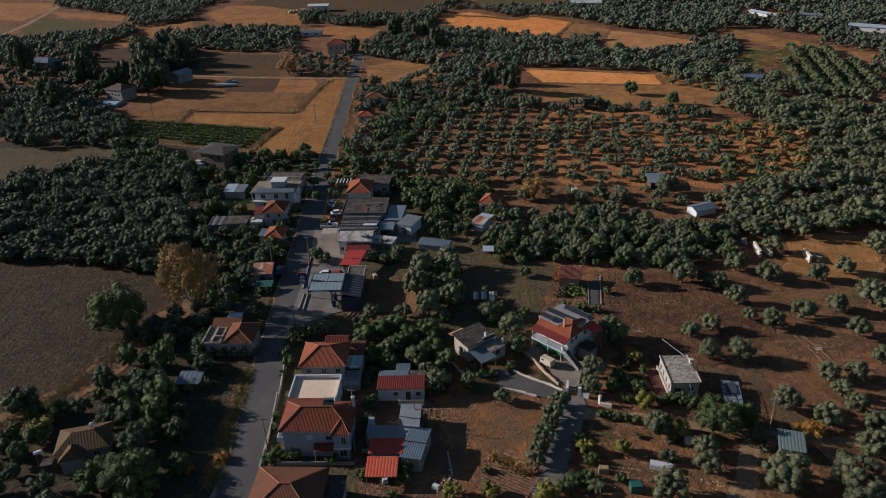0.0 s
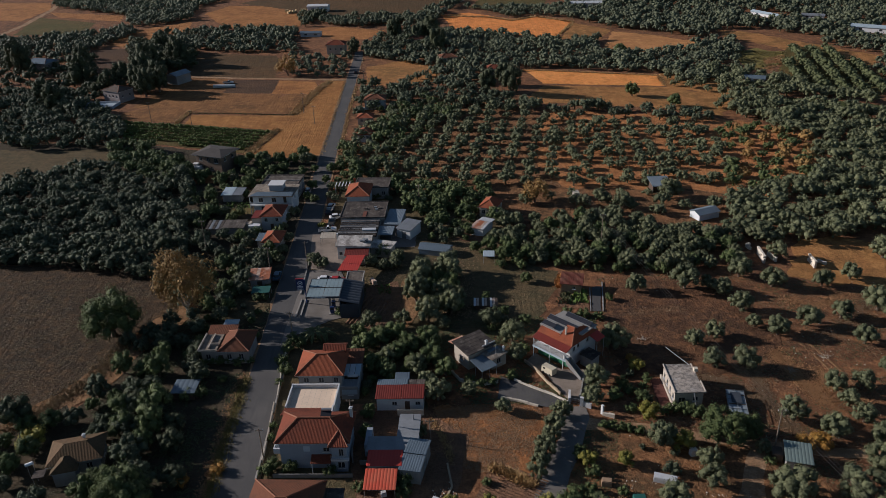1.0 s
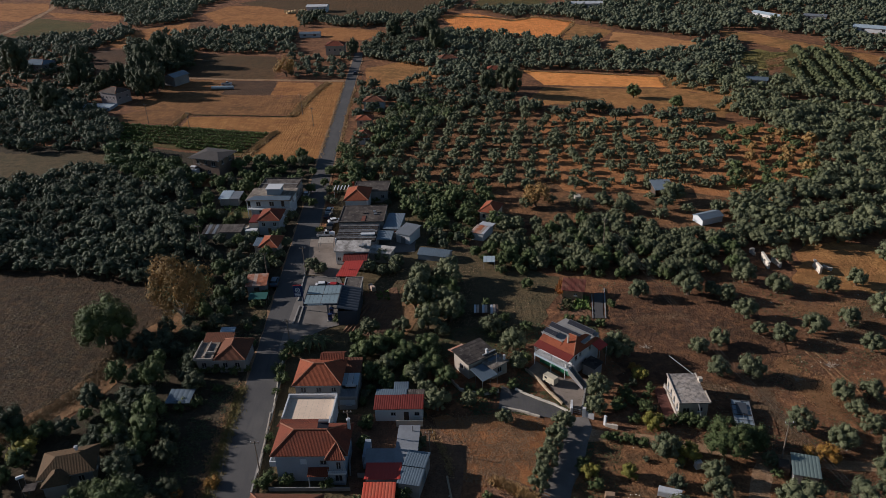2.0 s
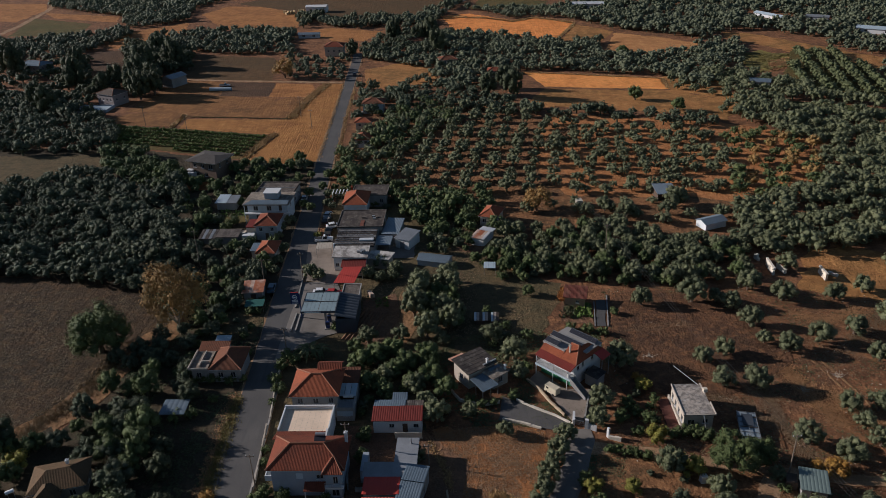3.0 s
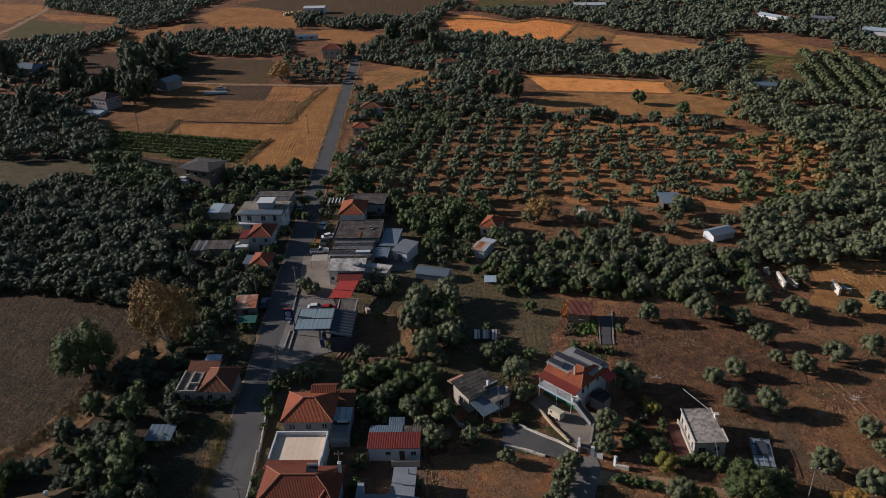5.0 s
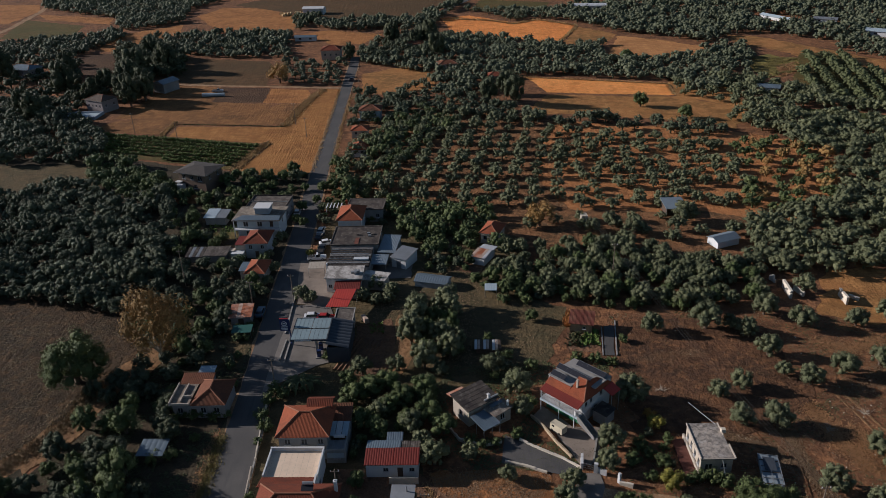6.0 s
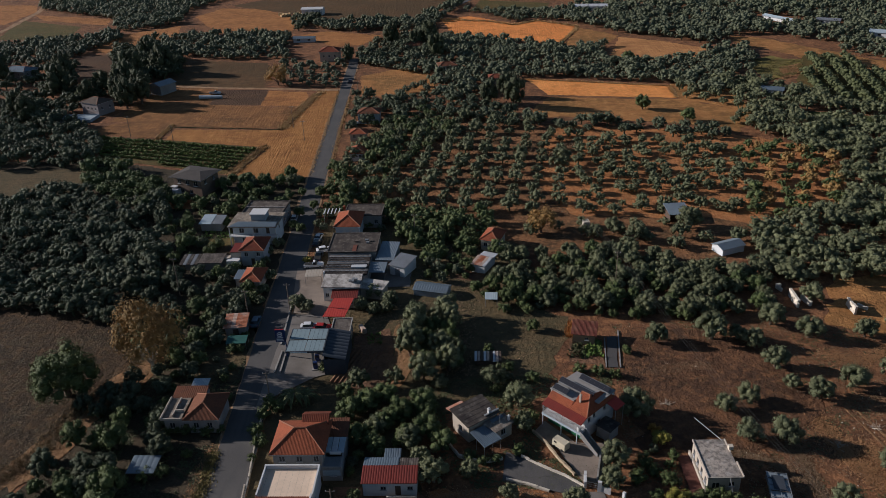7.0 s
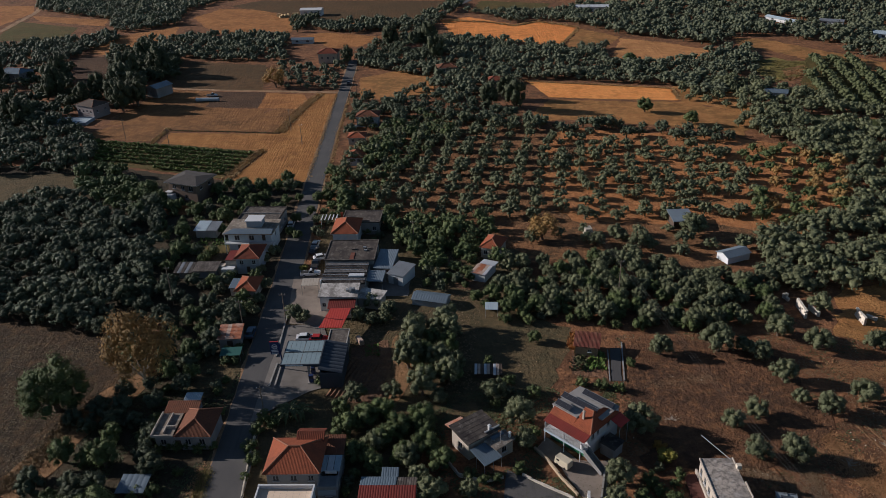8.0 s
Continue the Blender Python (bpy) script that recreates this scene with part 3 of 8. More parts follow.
patch("field_orange_small", [(-77.2, 360.1), (-59.9, 355.7), (-55.9, 337.9), (-59.5, 334.5), (-76.5, 336.6)], STUBBLE2, "small orange mown field", 19, 0.4)
patch("field_fallow", [(-141.4, 430.9), (-89.0, 414.4), (-84.0, 400.2), (-80.3, 364.9), (-121.7, 371.5), (-135.3, 398.6)], FALLOW, "brown fallow field", 20)
patch("field_dark_plough", [(-201.8, 446.1), (-175.3, 448.2), (-161.1, 386.2), (-181.6, 401.3)], PLOUGH, "dark ploughed field among groves", 21)
patch("field_orange_far", [(-198.4, 503.7), (-168.0, 530.5), (-158.8, 489.4), (-171.4, 444.5), (-196.8, 457.9)], STUBBLE2, "orange-brown mown field between groves", 22)
patch("field_far_west", [(-420, 660), (-312.6, 637.9), (-297.5, 607.4), (-295.4, 554.0), (-315.6, 562.3), (-340, 520)], STUBBLE2, "orange far field", 23)
patch("field_far_strip", [(-292.2, 591.0), (-226.2, 563.7), (-220.3, 540.1), (-272.5, 565.6)], STUBBLE2, "orange far strip", 24)
patch("field_far_meadow", [(-290.4, 569.0), (-236.6, 538.8), (-227.2, 497.4), (-274.2, 501.7)], MEADOW, "olive-green far meadow", 25)
patch("field_far_low", [(-280.3, 493.6), (-271.4, 497.5), (-254.7, 467.1), (-258.8, 451.9)], STUBBLE2, "orange field corner", 26)
patch("field_orange_top", [(-167.7, 561.7), (-156.6, 594.3), (-130.3, 586.3), (-92.5, 547.0), (-90.9, 498.2), (-122.5, 494.2), (-139.5, 504.9)], STUBBLE2, "wide orange-brown field", 27)
patch("field_orange_mid", [(-88.1, 480.8), (-68.8, 494.2), (-34.9, 477.0), (-43.3, 452.5), (-60.0, 448.7), (-70.6, 467.2)], STUBBLE2, "orange field by the road", 28)
patch("field_brown_top", [(-153.3, 604.3), (-134.3, 628.4), (3.9, 597.9), (-11.3, 522.3), (-38.4, 523.2), (-65.1, 526.1), (-92.8, 554.0)], FALLOW, "wide brown fallow field", 29)
patch("field_glade", [(-38.1, 381.1), (-18.8, 394.6), (-2.0, 376.0), (-4.2, 349.4), (-22.1, 341.5), (-35.5, 349.3)], TAN, "dry glade among trees", 30)
patch("field_orange_east", [(-0.0, 522.3), (18.3, 529.8), (44.2, 499.2), (57.8, 509.0), (80.3, 484.5), (61.3, 432.0), (47.7, 447.2), (5.9, 475.3)], ORANGEFIELD, "bright orange stubble field", 31)
patch("field_scrub_east", [(79.7, 480.8), (98.8, 455.4), (86.9, 430.9), (65.4, 434.5)], TAN, "brown scrub strip", 32)
patch("field_pale", [(97.8, 450.4), (119.4, 435.0), (136.1, 415.1), (120.3, 393.5), (81.6, 396.7)], PALE, "pale fallow field", 33)
patch("field_wheat", [(37.8, 366.9), (67.6, 357.0), (97.5, 347.5), (95.5, 328.4), (66.0, 334.1), (44.1, 339.0)], WHEAT, "bright golden wheat strip", 34, 0.4)
patch("field_brown_east", [(44.1, 335.0), (96.0, 326.4), (111.7, 311.5), (103.3, 288.4), (75.4, 298.8), (49.4, 306.9), (31.0, 309.1)], TAN, "brown dry field with single trees", 35, 1.1, 2.6)
patch("field_green_east", [(149.0, 386.4), (159.2, 395.6), (169.4, 378.1), (164.1, 366.5), (149.2, 352.4), (141.1, 362.7)], LIMEFIELD, "yellow-green meadow", 36)
TAN_BAND = [(156.7, 442.7), (167.7, 438.7), (180.0, 420.8), (190.6, 401.8), (200.3, 384.6), (210.8, 371.6), (196.4, 347.9), (182.8, 364.1), (175.7, 383.8), (165.7, 405.1), (153.7, 426.9)]
patch("field_tan_east", TAN_BAND, TAN, "tan band of dry grass between the far groves", 37, 1.1, 2.6)
CROP_STRIP = [(137.4, 304.4), (146.5, 301.9), (165.7, 292.2), (172, 284), (163.8, 279.1), (151.3, 286.0), (139.2, 293.1)]
patch("field_crop_east", CROP_STRIP, CROPGREEN, "low green crop strip among the eastern woods", 60, 0.5)
patch("field_orchard_east", [(174.9, 394.6), (190.8, 396.8), (192.0, 335.6), (172.4, 296.2), (155.4, 309.8), (141.8, 326.0)], MEADOW, "grassy soil between the green orchard rows", 67, 0.8)
patch("field_slope_east", [(98.3, 349.0), (113.8, 357.5), (123.9, 344.3), (116.3, 297.0), (103.8, 282.0), (98.7, 290.4), (112, 311), (96, 327)], TAN, "ochre slope beside the wheat with scattered olives", 68, 1.2, 2.6)
patch("field_top_centre", [(29.1, 592.4), (74.9, 571.5), (69.3, 542.7), (19.0, 548.2)], MEADOW, "far green field", 38)
patch("field_lower_east", [(24.4, 107.1), (32.7, 104.4), (47.2, 100.8), (53.0, 96.3), (66, 80), (20, 78), (16.8, 90.1), (18.9, 97.8)], LOTSOIL, "dry earth and grass lot", 39)
patch("field_rows_garden", [(4.9, 96.7), (11.8, 92.8), (8.8, 88.0), (2.6, 90.4)], BED, "freshly ridged garden bed", 40, 0.2)
patch("field_garden_bed", [(-19.9, 158.3), (-12.7, 161.2), (-11.3, 152.4), (-12.3, 139.0), (-18.5, 140.5)], BED, "dark garden soil behind the station", 41, 0.3)
patch("field_red_bank", [(-11.2, 162.6), (-6.6, 163.6), (-6.7, 152.1), (-8.7, 142.4), (-12.0, 138.0), (-12.6, 146.2), (-11.5, 149.9)], DRYBAND, "ochre earth bank with dry grass", 42, 0.5)
patch("field_veg_bed", [(24.8, 155.4), (31.2, 154.5), (30.1, 145.3), (23.5, 147.2)], BED, "dark vegetable bed", 43, 0.2)
patch("field_hill_east", [(89.0, 176.9), (99.2, 178.6), (106.3, 172.3), (103.2, 158.7), (99.0, 150.7), (85.5, 154.3), (78.3, 157.5)], TAN, "bare ochre slope with ruins", 44, 1.1, 2.6)
patch("field_orchard_soil", [(39.2, 299.8), (101.4, 281.1), (124.6, 264.5), (117.9, 226.9), (110.0, 212.9), (87.9, 203.7), (36.5, 210.1), (28.1, 240.6)], RED_EARTH, "red earth of the young orchard", 45, 1.1, 2.6)
patch("field_glade_mid", [(-2.2, 220.3), (23.9, 218.0), (73.9, 211.5), (87.9, 203.7), (63.4, 184.1), (44.1, 189.2), (26.2, 194.4), (1.2, 210.8)], LOTSOIL, "dry glade below the orchard", 46, 1.1, 2.6)
patch("field_east_dark", [(36.9, 158.6), (49.4, 156.9), (64.2, 151.5), (66.0, 130.5), (53.4, 121.4), (42.4, 123.0), (31.8, 120.1), (32.1, 141.8)], EASTBROWN, "dark trodden earth of the eastern field", 69, 1.6, 3.0)
patch("field_verge", [(-41.6, 117.6), (-40.6, 124.0), (-40.4, 132.5), (-39.4, 117.5), (-37.6, 97.4), (-38.7, 97.5)], SCRUB, "dry weedy verge of the road", 47, 0.4)
patch("field_west_plot", [(-50.6, 156.9), (-41.5, 158.3), (-41.3, 144.2), (-49.6, 142.3)], SCRUB, "rough brown plot by the road", 48, 0.4)
patch("field_vineyard_soil", [(-132.5, 301.6), (-103.2, 294.6), (-65.7, 282.6), (-71.2, 257.0), (-120.1, 275.8)], MEADOW, "grassy soil between the vine rows", 49, 0.3)

patch("field_meadow_edge", [(-65.0, 168.7), (-58.0, 147.6), (-63.8, 136.4), (-66.0, 124.3), (-71.5, 114.8), (-79.8, 104.1), (-100, 116), (-83.9, 112.0), (-75.3, 121.1), (-70.6, 130.4), (-68.0, 143.4), (-61.7, 151.6), (-66.2, 168.2)], DRYBAND, "rough ochre grass along the meadow", 66, 0.6)
patch("field_corner_west", [(-100, 112), (-81.6, 107.7), (-77.5, 111.7), (-72.6, 117.4), (-59.6, 107.0), (-54.7, 90.2), (-50, 78), (-110, 78)], GRASSY_SHADED, "scrub round the old house, dark with shade in its colour", 61, 1.0)

# the village road, its verges and side lanes
ROAD = [(-34.6, 40), (-35.4, 90), (-36.4, 115.2), (-36.9, 135), (-37.9, 162), (-38.6, 192), (-40.1, 231), (-40.8, 253), (-42.1, 301), (-43.0, 346), (-44.4, 405), (-45, 418)]
ribbon("road_verge", ROAD[:11], [6.9, 6.9, 7.2, 7.2, 7.0, 7.2, 6.8, 6.6, 6.0, 5.8, 5.8], TRACK, "dusty gravel verge along the road", "verge", 0.090, 5, 0.35)
ribbon("road", ROAD, [6.0, 6.0, 6.3, 6.4, 6.1, 6.3, 5.8, 5.5, 4.9, 4.7, 4.6, 4.5], ASPHALT, "worn grey asphalt village road", "road", 0.120, 4, 0.10)
ribbon("road_shoulder", [(-38.6, 84), (-39.0, 100), (-39.7, 116)], [0.7, 1.0, 0.6], LANE, "broken pale concrete shoulder of the road", "shoulder", 0.126, 12, 0.22, 1.2)
ribbon("road_far", [(-13.5, 501.9), (-2.6, 533.9), (7.5, 565.3), (30.6, 621.0)], [4.5, 4.5, 4.5, 5], ASPHALT, "far asphalt road among fields", "road", 0.130, 6)
ribbon("lane", [(16.0, 74), (13.3, 89.2), (16.4, 96.5), (19.6, 103.5), (21.6, 109.6), (21.6, 112.3)], [4.4, 4.4, 4.2, 4.0, 4.4, 4.0], LANE, "narrow worn concrete lane to a gate", "lane", 0.100, 7, 0.2)
ribbon("track_east", [(22.0, 107.9), (28.3, 106.9), (36.7, 104.5), (47.6, 101.9), (58.0, 99.2), (71.1, 97.6), (110, 88)], [3.4, 2.4, 2.2, 2.4, 2.4, 2.4, 2.4], TRACK, "pale dirt track", "track", 0.080, 8, 0.4)
ribbon("track_south", [(50.9, 100.6), (47.1, 93.9), (43.0, 86.4), (42, 70)], [3.0, 3.4, 4.0, 4], TRACK, "pale dirt track between trees", "track", 0.086, 9, 0.5)
ribbon("track_fields", [(-123.5, 372.9), (-100.0, 367.5), (-77.3, 363.4), (-46.3, 357.1)], [2.4, 2.4, 2.6, 3.0], TRACK, "dirt track between fields", "track", 0.090, 10, 0.3)
ribbon("track_far", [(-283.3, 499.5), (-285.2, 537.1), (-294.9, 601.7), (-315.8, 674.7)], [4, 4, 4, 4], TRACK, "dirt track between far fields", "track", 0.090, 11, 0.4)
patch("forecourt", [(-35.1, 167.9), (-26.9, 167.4), (-20.2, 146.6), (-26.3, 144.3), (-34.0, 138.0), (-35.9, 134.8), (-35.6, 153.9)], LANE, "concrete forecourt of the fuel station", 51, 0.1, category="forecourt", lift=0.140)
patch("yard_workshop", [(-37.1, 189.7), (-29.5, 191.0), (-24.8, 173.4), (-27.7, 167.4), (-34.6, 168.5)], DRIVE, "dusty reddish yard by the workshop", 52, 0.2, category="yard", lift=0.135)
patch("yard_driveway", [(16.4, 129.5), (20.8, 123.7), (25.7, 123.4), (23.6, 114.5), (20.8, 113.9), (17.8, 121.9), (14.4, 126.9)], DRIVE, "pale concrete drive below the house", 53, 0.15, category="yard", lift=0.110)
patch("yard_lower", [(9.0, 122.0), (20.5, 114.3), (19.0, 111.6), (7.9, 115.2)], ASPHALT, "dark paved yard inside the wall", 54, 0.2, category="yard", lift=0.105)
patch("yard_houses", [(-19.0, 114.8), (-6.3, 114.2), (2.2, 104.2), (-1.0, 88.1), (-15.1, 88.7), (-17.4, 97.9)], BED, "bare earth yard behind the houses", 55, 0.3, category="yard", lift=0.080)
patch("yard_shed", [(-21.9, 192.3), (-8.5, 189.4), (-9.0, 178.9), (-20.1, 179.0)], LANE, "paved yard between sheds", 56, 0.2, category="yard", lift=0.100)


def kerb(x0, y0, x1, y1, label="pale concrete kerb beside the road"):
    s = Shape()
    d = Vector((x1 - x0, y1 - y0, 0))
    n = Vector((d.y, -d.x, 0)).normalized() * 0.15
    a, b = Vector((x0, y0, 0.1)), Vector((x1, y1, 0.1))
    up = Vector((0, 0, 0.3))
    s.hexa([a - n, a + n, b + n, b - n], [a - n + up, a + n + up, b + n + up, b - n + up])
    return tagged(s.put("kerb", CONCRETE), label, "kerb", "kerbs", "structure")


kerb(-32.6, 96, -32.9, 112)
kerb(-33.0, 113, -33.4, 128)
kerb(-34.4, 146, -34.2, 153.5, "pale kerb of the station's island")
kerb(-33.3, 146, -33.3, 153.5, "pale kerb of the station's island")
kerb(-34.9, 156, -35.4, 172)
patch("lawn_west", [(-65.6, 208.0), (-57.6, 208.3), (-56.3, 204.0), (-63.8, 202.9)], MEADOW, "small green lawn between the gardens", 57, 0.3)
patch("plot_west", [(-86.7, 238.7), (-73.6, 237.5), (-71.3, 229.6), (-82.9, 228.7)], DRYFIELD, "bare orange plot below the unplastered house", 58, 0.4)
patch("meadow_north_west", [(-178.4, 271.1), (-151.2, 267.2), (-120.4, 265.4), (-109.9, 247.9), (-113.2, 243.7), (-132.2, 243.3), (-156.2, 231.0)], SCRUB, "dull green-brown meadow between groves", 59, 1.2)


# ---------------------------------------------------------------- buildings
def walls(parent, w, d, h, material, openings=(), thick=0.25, x0=None, y0=None, z0=-0.1, name="wall"):
    """Four walls round a w x d plan centred on the origin (or with its corner at x0, y0), each with its openings cut through.
    openings: (side, u, z, width, height, kind); side n, s, e, w; u from the wall's middle, positive to the right seen from outside."""
    x0 = -w / 2 if x0 is None else x0
    y0 = -d / 2 if y0 is None else y0
    x1, y1 = x0 + w, y0 + d
    t = thick
    sides = {"s": ((x0, y0), (1, 0), (0, 1), w), "n": ((x1, y1), (-1, 0), (0, -1), w),
             "e": ((x1, y0 + t), (0, 1), (-1, 0), d - 2 * t), "w": ((x0, y1 - t), (0, -1), (1, 0), d - 2 * t)}
    for side, (o, u, n, length) in sides.items():
        holes = [(length / 2 + q[1] - q[3] / 2, length / 2 + q[1] + q[3] / 2, q[2], q[2] + q[4], q[5]) for q in openings if q[0] == side]
        us = sorted({0.0, length, *(k for q in holes for k in q[:2])})
        zs = sorted({z0, h, *(k for q in holes for k in q[2:4])})
        s = Shape()

        def at(a, b, z):
            return (o[0] + u[0] * a + n[0] * b, o[1] + u[1] * a + n[1] * b, z)
        for i in range(len(us) - 1):
            for j in range(len(zs) - 1):
                um, zm = (us[i] + us[i + 1]) / 2, (zs[j] + zs[j + 1]) / 2
                if any(q[0] < um < q[1] and q[2] < zm < q[3] for q in holes):
                    continue
                s.hexa([at(us[i], 0, zs[j]), at(us[i + 1], 0, zs[j]), at(us[i + 1], t, zs[j]), at(us[i], t, zs[j])],
                       [at(us[i], 0, zs[j + 1]), at(us[i + 1], 0, zs[j + 1]), at(us[i + 1], t, zs[j + 1]), at(us[i], t, zs[j + 1])])
        s.weld().put(name, material, parent)
        for a, b, lo, hi, kind in holes:
            fill_opening(parent, at, a, b, lo, hi, kind)


def fill_opening(parent, at, a, b, lo, hi, kind):
    def bar(s, a0, a1, z0, z1, d0, d1):
        s.hexa([at(a0, d0, z0), at(a1, d0, z0), at(a1, d1, z0), at(a0, d1, z0)], [at(a0, d0, z1), at(a1, d0, z1), at(a1, d1, z1), at(a0, d1, z1)])
    if kind == "shutter":
        s = Shape()
        k = 2 * max(2, round((hi - lo) / 0.12))
        for i in range(k + 1):
            z, d = lo + (hi - lo) * i / k, 0.06 if i % 2 else 0.09
            s.v += [at(a, d, z), at(b, d, z)]
            if i:
                s.f.append((2 * i - 2, 2 * i - 1, 2 * i + 1, 2 * i))
        s.put("shutter", SHUTTER, parent, "closed roller shutter")
        return
    if kind in ("door", "garage"):
        s = Shape()
        bar(s, a, b, lo, hi, 0.10, 0.15)
        for k in range(1, 4):
            bar(s, a + 0.06, b - 0.06, lo + (hi - lo) * k / 4 - 0.03, lo + (hi - lo) * k / 4 + 0.03, 0.08, 0.10)
        s.put("door", DARKWOOD if kind == "door" else GREYMETAL, parent, "dark wooden door" if kind == "door" else "grey sheet-metal door")
        return
    fr = Shape()
    f = 0.08
    bar(fr, a, b, lo, lo + f, 0.05, 0.14), bar(fr, a, b, hi - f, hi, 0.05, 0.14)
    bar(fr, a, a + f, lo + f, hi - f, 0.05, 0.14), bar(fr, b - f, b, lo + f, hi - f, 0.05, 0.14)
    if b - a > 0.7:
        bar(fr, (a + b) / 2 - 0.04, (a + b) / 2 + 0.04, lo + f, hi - f, 0.05, 0.14)
    win = fr.put("window", FRAME, parent, "pale framed window")
    p = Shape()
    bar(p, a + f, b - f, lo + f, hi - f, 0.09, 0.11)
    p.put("pane", PANE, win)
    s = Shape()
    bar(s, a - 0.1, b + 0.1, lo - 0.07, lo, -0.12, 0.05)
    s.put("sill", WHITE, win)


FRAME = plain("dull_window_frame", C(.300, .300, .300), 0.6, amount=0.3)
SHUTTER = plain("pale_shutter", C(.440, .496, .544), 0.6, amount=0.2)


def hip(parent, w, d, z, rise, material, along="x", ridge=None, cx=0.0, cy=0.0, pitch=0.23, caps=True, shift=0.0, name="roof", high=0.016):
    """A hipped tile roof over a w x d eave plan. ridge: its length (0: a pyramid; the whole length: a gable)."""
    x0, x1, y0, y1 = cx - w / 2, cx + w / 2, cy - d / 2, cy + d / 2
    if along == "x":
        k = max(0.02, w - d if ridge is None else ridge)
        a, b = Vector((cx - k / 2 + shift, cy, z + rise)), Vector((cx + k / 2 + shift, cy, z + rise))
        planes = [[(x0, y0, z), (x1, y0, z), b, a], [(x1, y1, z), (x0, y1, z), a, b], [(x1, y0, z), (x1, y1, z), b], [(x0, y1, z), (x0, y0, z), a]]
    else:
        k = max(0.02, d - w if ridge is None else ridge)
        a, b = Vector((cx, cy - k / 2 + shift, z + rise)), Vector((cx, cy + k / 2 + shift, z + rise))
        planes = [[(x0, y0, z), (x1, y0, z), a], [(x1, y1, z), (x0, y1, z), b], [(x1, y0, z), (x1, y1, z), b, a], [(x0, y1, z), (x0, y0, z), a, b]]
    for q in reversed(planes):
        roof = Shape().ribs([tuple(v) for v in q], pitch, high).put(name + "_slope", material, parent)
    if caps:
        up = Vector((0, 0, 0.06))
        s = Shape()
        corners = [Vector((x0, y0, z)), Vector((x1, y0, z)), Vector((x1, y1, z)), Vector((x0, y1, z))]
        ends = [a, b, b, a] if along == "x" else [a, a, b, b]
        for c, e in zip(corners, ends):
            s.tube(c + up, e + up, 0.13, n=6)
        s.tube(a + up, b + up, 0.14, n=6)
        s.put("ridge_cap", RIDGE, roof, "pale mortared ridge tiles")
    soff = Shape().box(x0 + .05, x1 - .05, y0 + .05, y1 - .05, z - 0.16, z - 0.07)
    soff.put("soffit", WHITE, roof)
    return roof


def gable(parent, w, d, z, rise, material, along="x", cx=0.0, cy=0.0, pitch=0.3, wall=None, name="roof", high=0.03, inset=0.3):
    x0, x1, y0, y1 = cx - w / 2, cx + w / 2, cy - d / 2, cy + d / 2
    if along == "x":
        planes = ([(x0, y0, z), (x1, y0, z), (x1, cy, z + rise), (x0, cy, z + rise)], [(x1, y1, z), (x0, y1, z), (x0, cy, z + rise), (x1, cy, z + rise)])
    else:
        planes = ([(x1, y0, z), (x1, y1, z), (cx, y1, z + rise), (cx, y0, z + rise)], [(x0, y1, z), (x0, y0, z), (cx, y0, z + rise), (cx, y1, z + rise)])
    for q in planes:
        roof = Shape().ribs(q, pitch, high).put(name + "_slope", material, parent)
    if wall:
        i = inset
        for e in ((x0 + i, x0 + i + 0.2) if along == "x" else (y0 + i, y0 + i + 0.2), (x1 - i - 0.2, x1 - i) if along == "x" else (y1 - i - 0.2, y1 - i)):
            if along == "x":
                pts = [(y0 + i, z - 0.02), (y1 - i, z - 0.02), (cy, z + rise - 0.1)]
                p0, p1 = [(e[0], a, b) for a, b in pts], [(e[1], a, b) for a, b in pts]
            else:
                pts = [(x0 + i, z - 0.02), (x1 - i, z - 0.02), (cx, z + rise - 0.1)]
                p0, p1 = [(a, e[0], b) for a, b in pts], [(a, e[1], b) for a, b in pts]
            g = Shape()
            g.poly(*p0), g.poly(*reversed(p1))
            for k in range(3):
                g.poly(p0[k], p0[(k + 1) % 3], p1[(k + 1) % 3], p1[k])
            g.put("gable_wall", wall, parent)
    return roof


def lean(parent, x0, x1, y0, y1, z_front, z_back, material, pitch=0.3, name="roof", high=0.03, along="y"):
    """A single-pitch ribbed sheet roof. along y: it rises from the front to the back; along x: from x0 to x1."""
    s = Shape()
    if along == "y":
        s.ribs([(x0, y0, z_front), (x1, y0, z_front), (x1, y1, z_back), (x0, y1, z_back)], pitch, high)
    else:
        s.ribs([(x0, y1, z_front), (x0, y0, z_front), (x1, y0, z_back), (x1, y1, z_back)], pitch, high)
    return s.put(name, material, parent)


def flat_roof(parent, x0, x1, y0, y1, z, material, parapet=0.0, rim=None, thick=0.2, over=0.25, rim_w=0.22):
    s = Shape().box(x0 - over, x1 + over, y0 - over, y1 + over, z, z + thick)
    roof = s.put("roof", material, parent)
    if parapet:
        p = Shape()
        a, b, c, e, t = x0 - over, x1 + over, y0 - over, y1 + over, rim_w
        z0, z1 = z + thick, z + thick + parapet
        p.box(a, b, c, c + t, z0, z1), p.box(a, b, e - t, e, z0, z1), p.box(a, a + t, c + t, e - t, z0, z1), p.box(b - t, b, c + t, e - t, z0, z1)
        p.put("parapet", rim or WHITE, roof)
    return roof


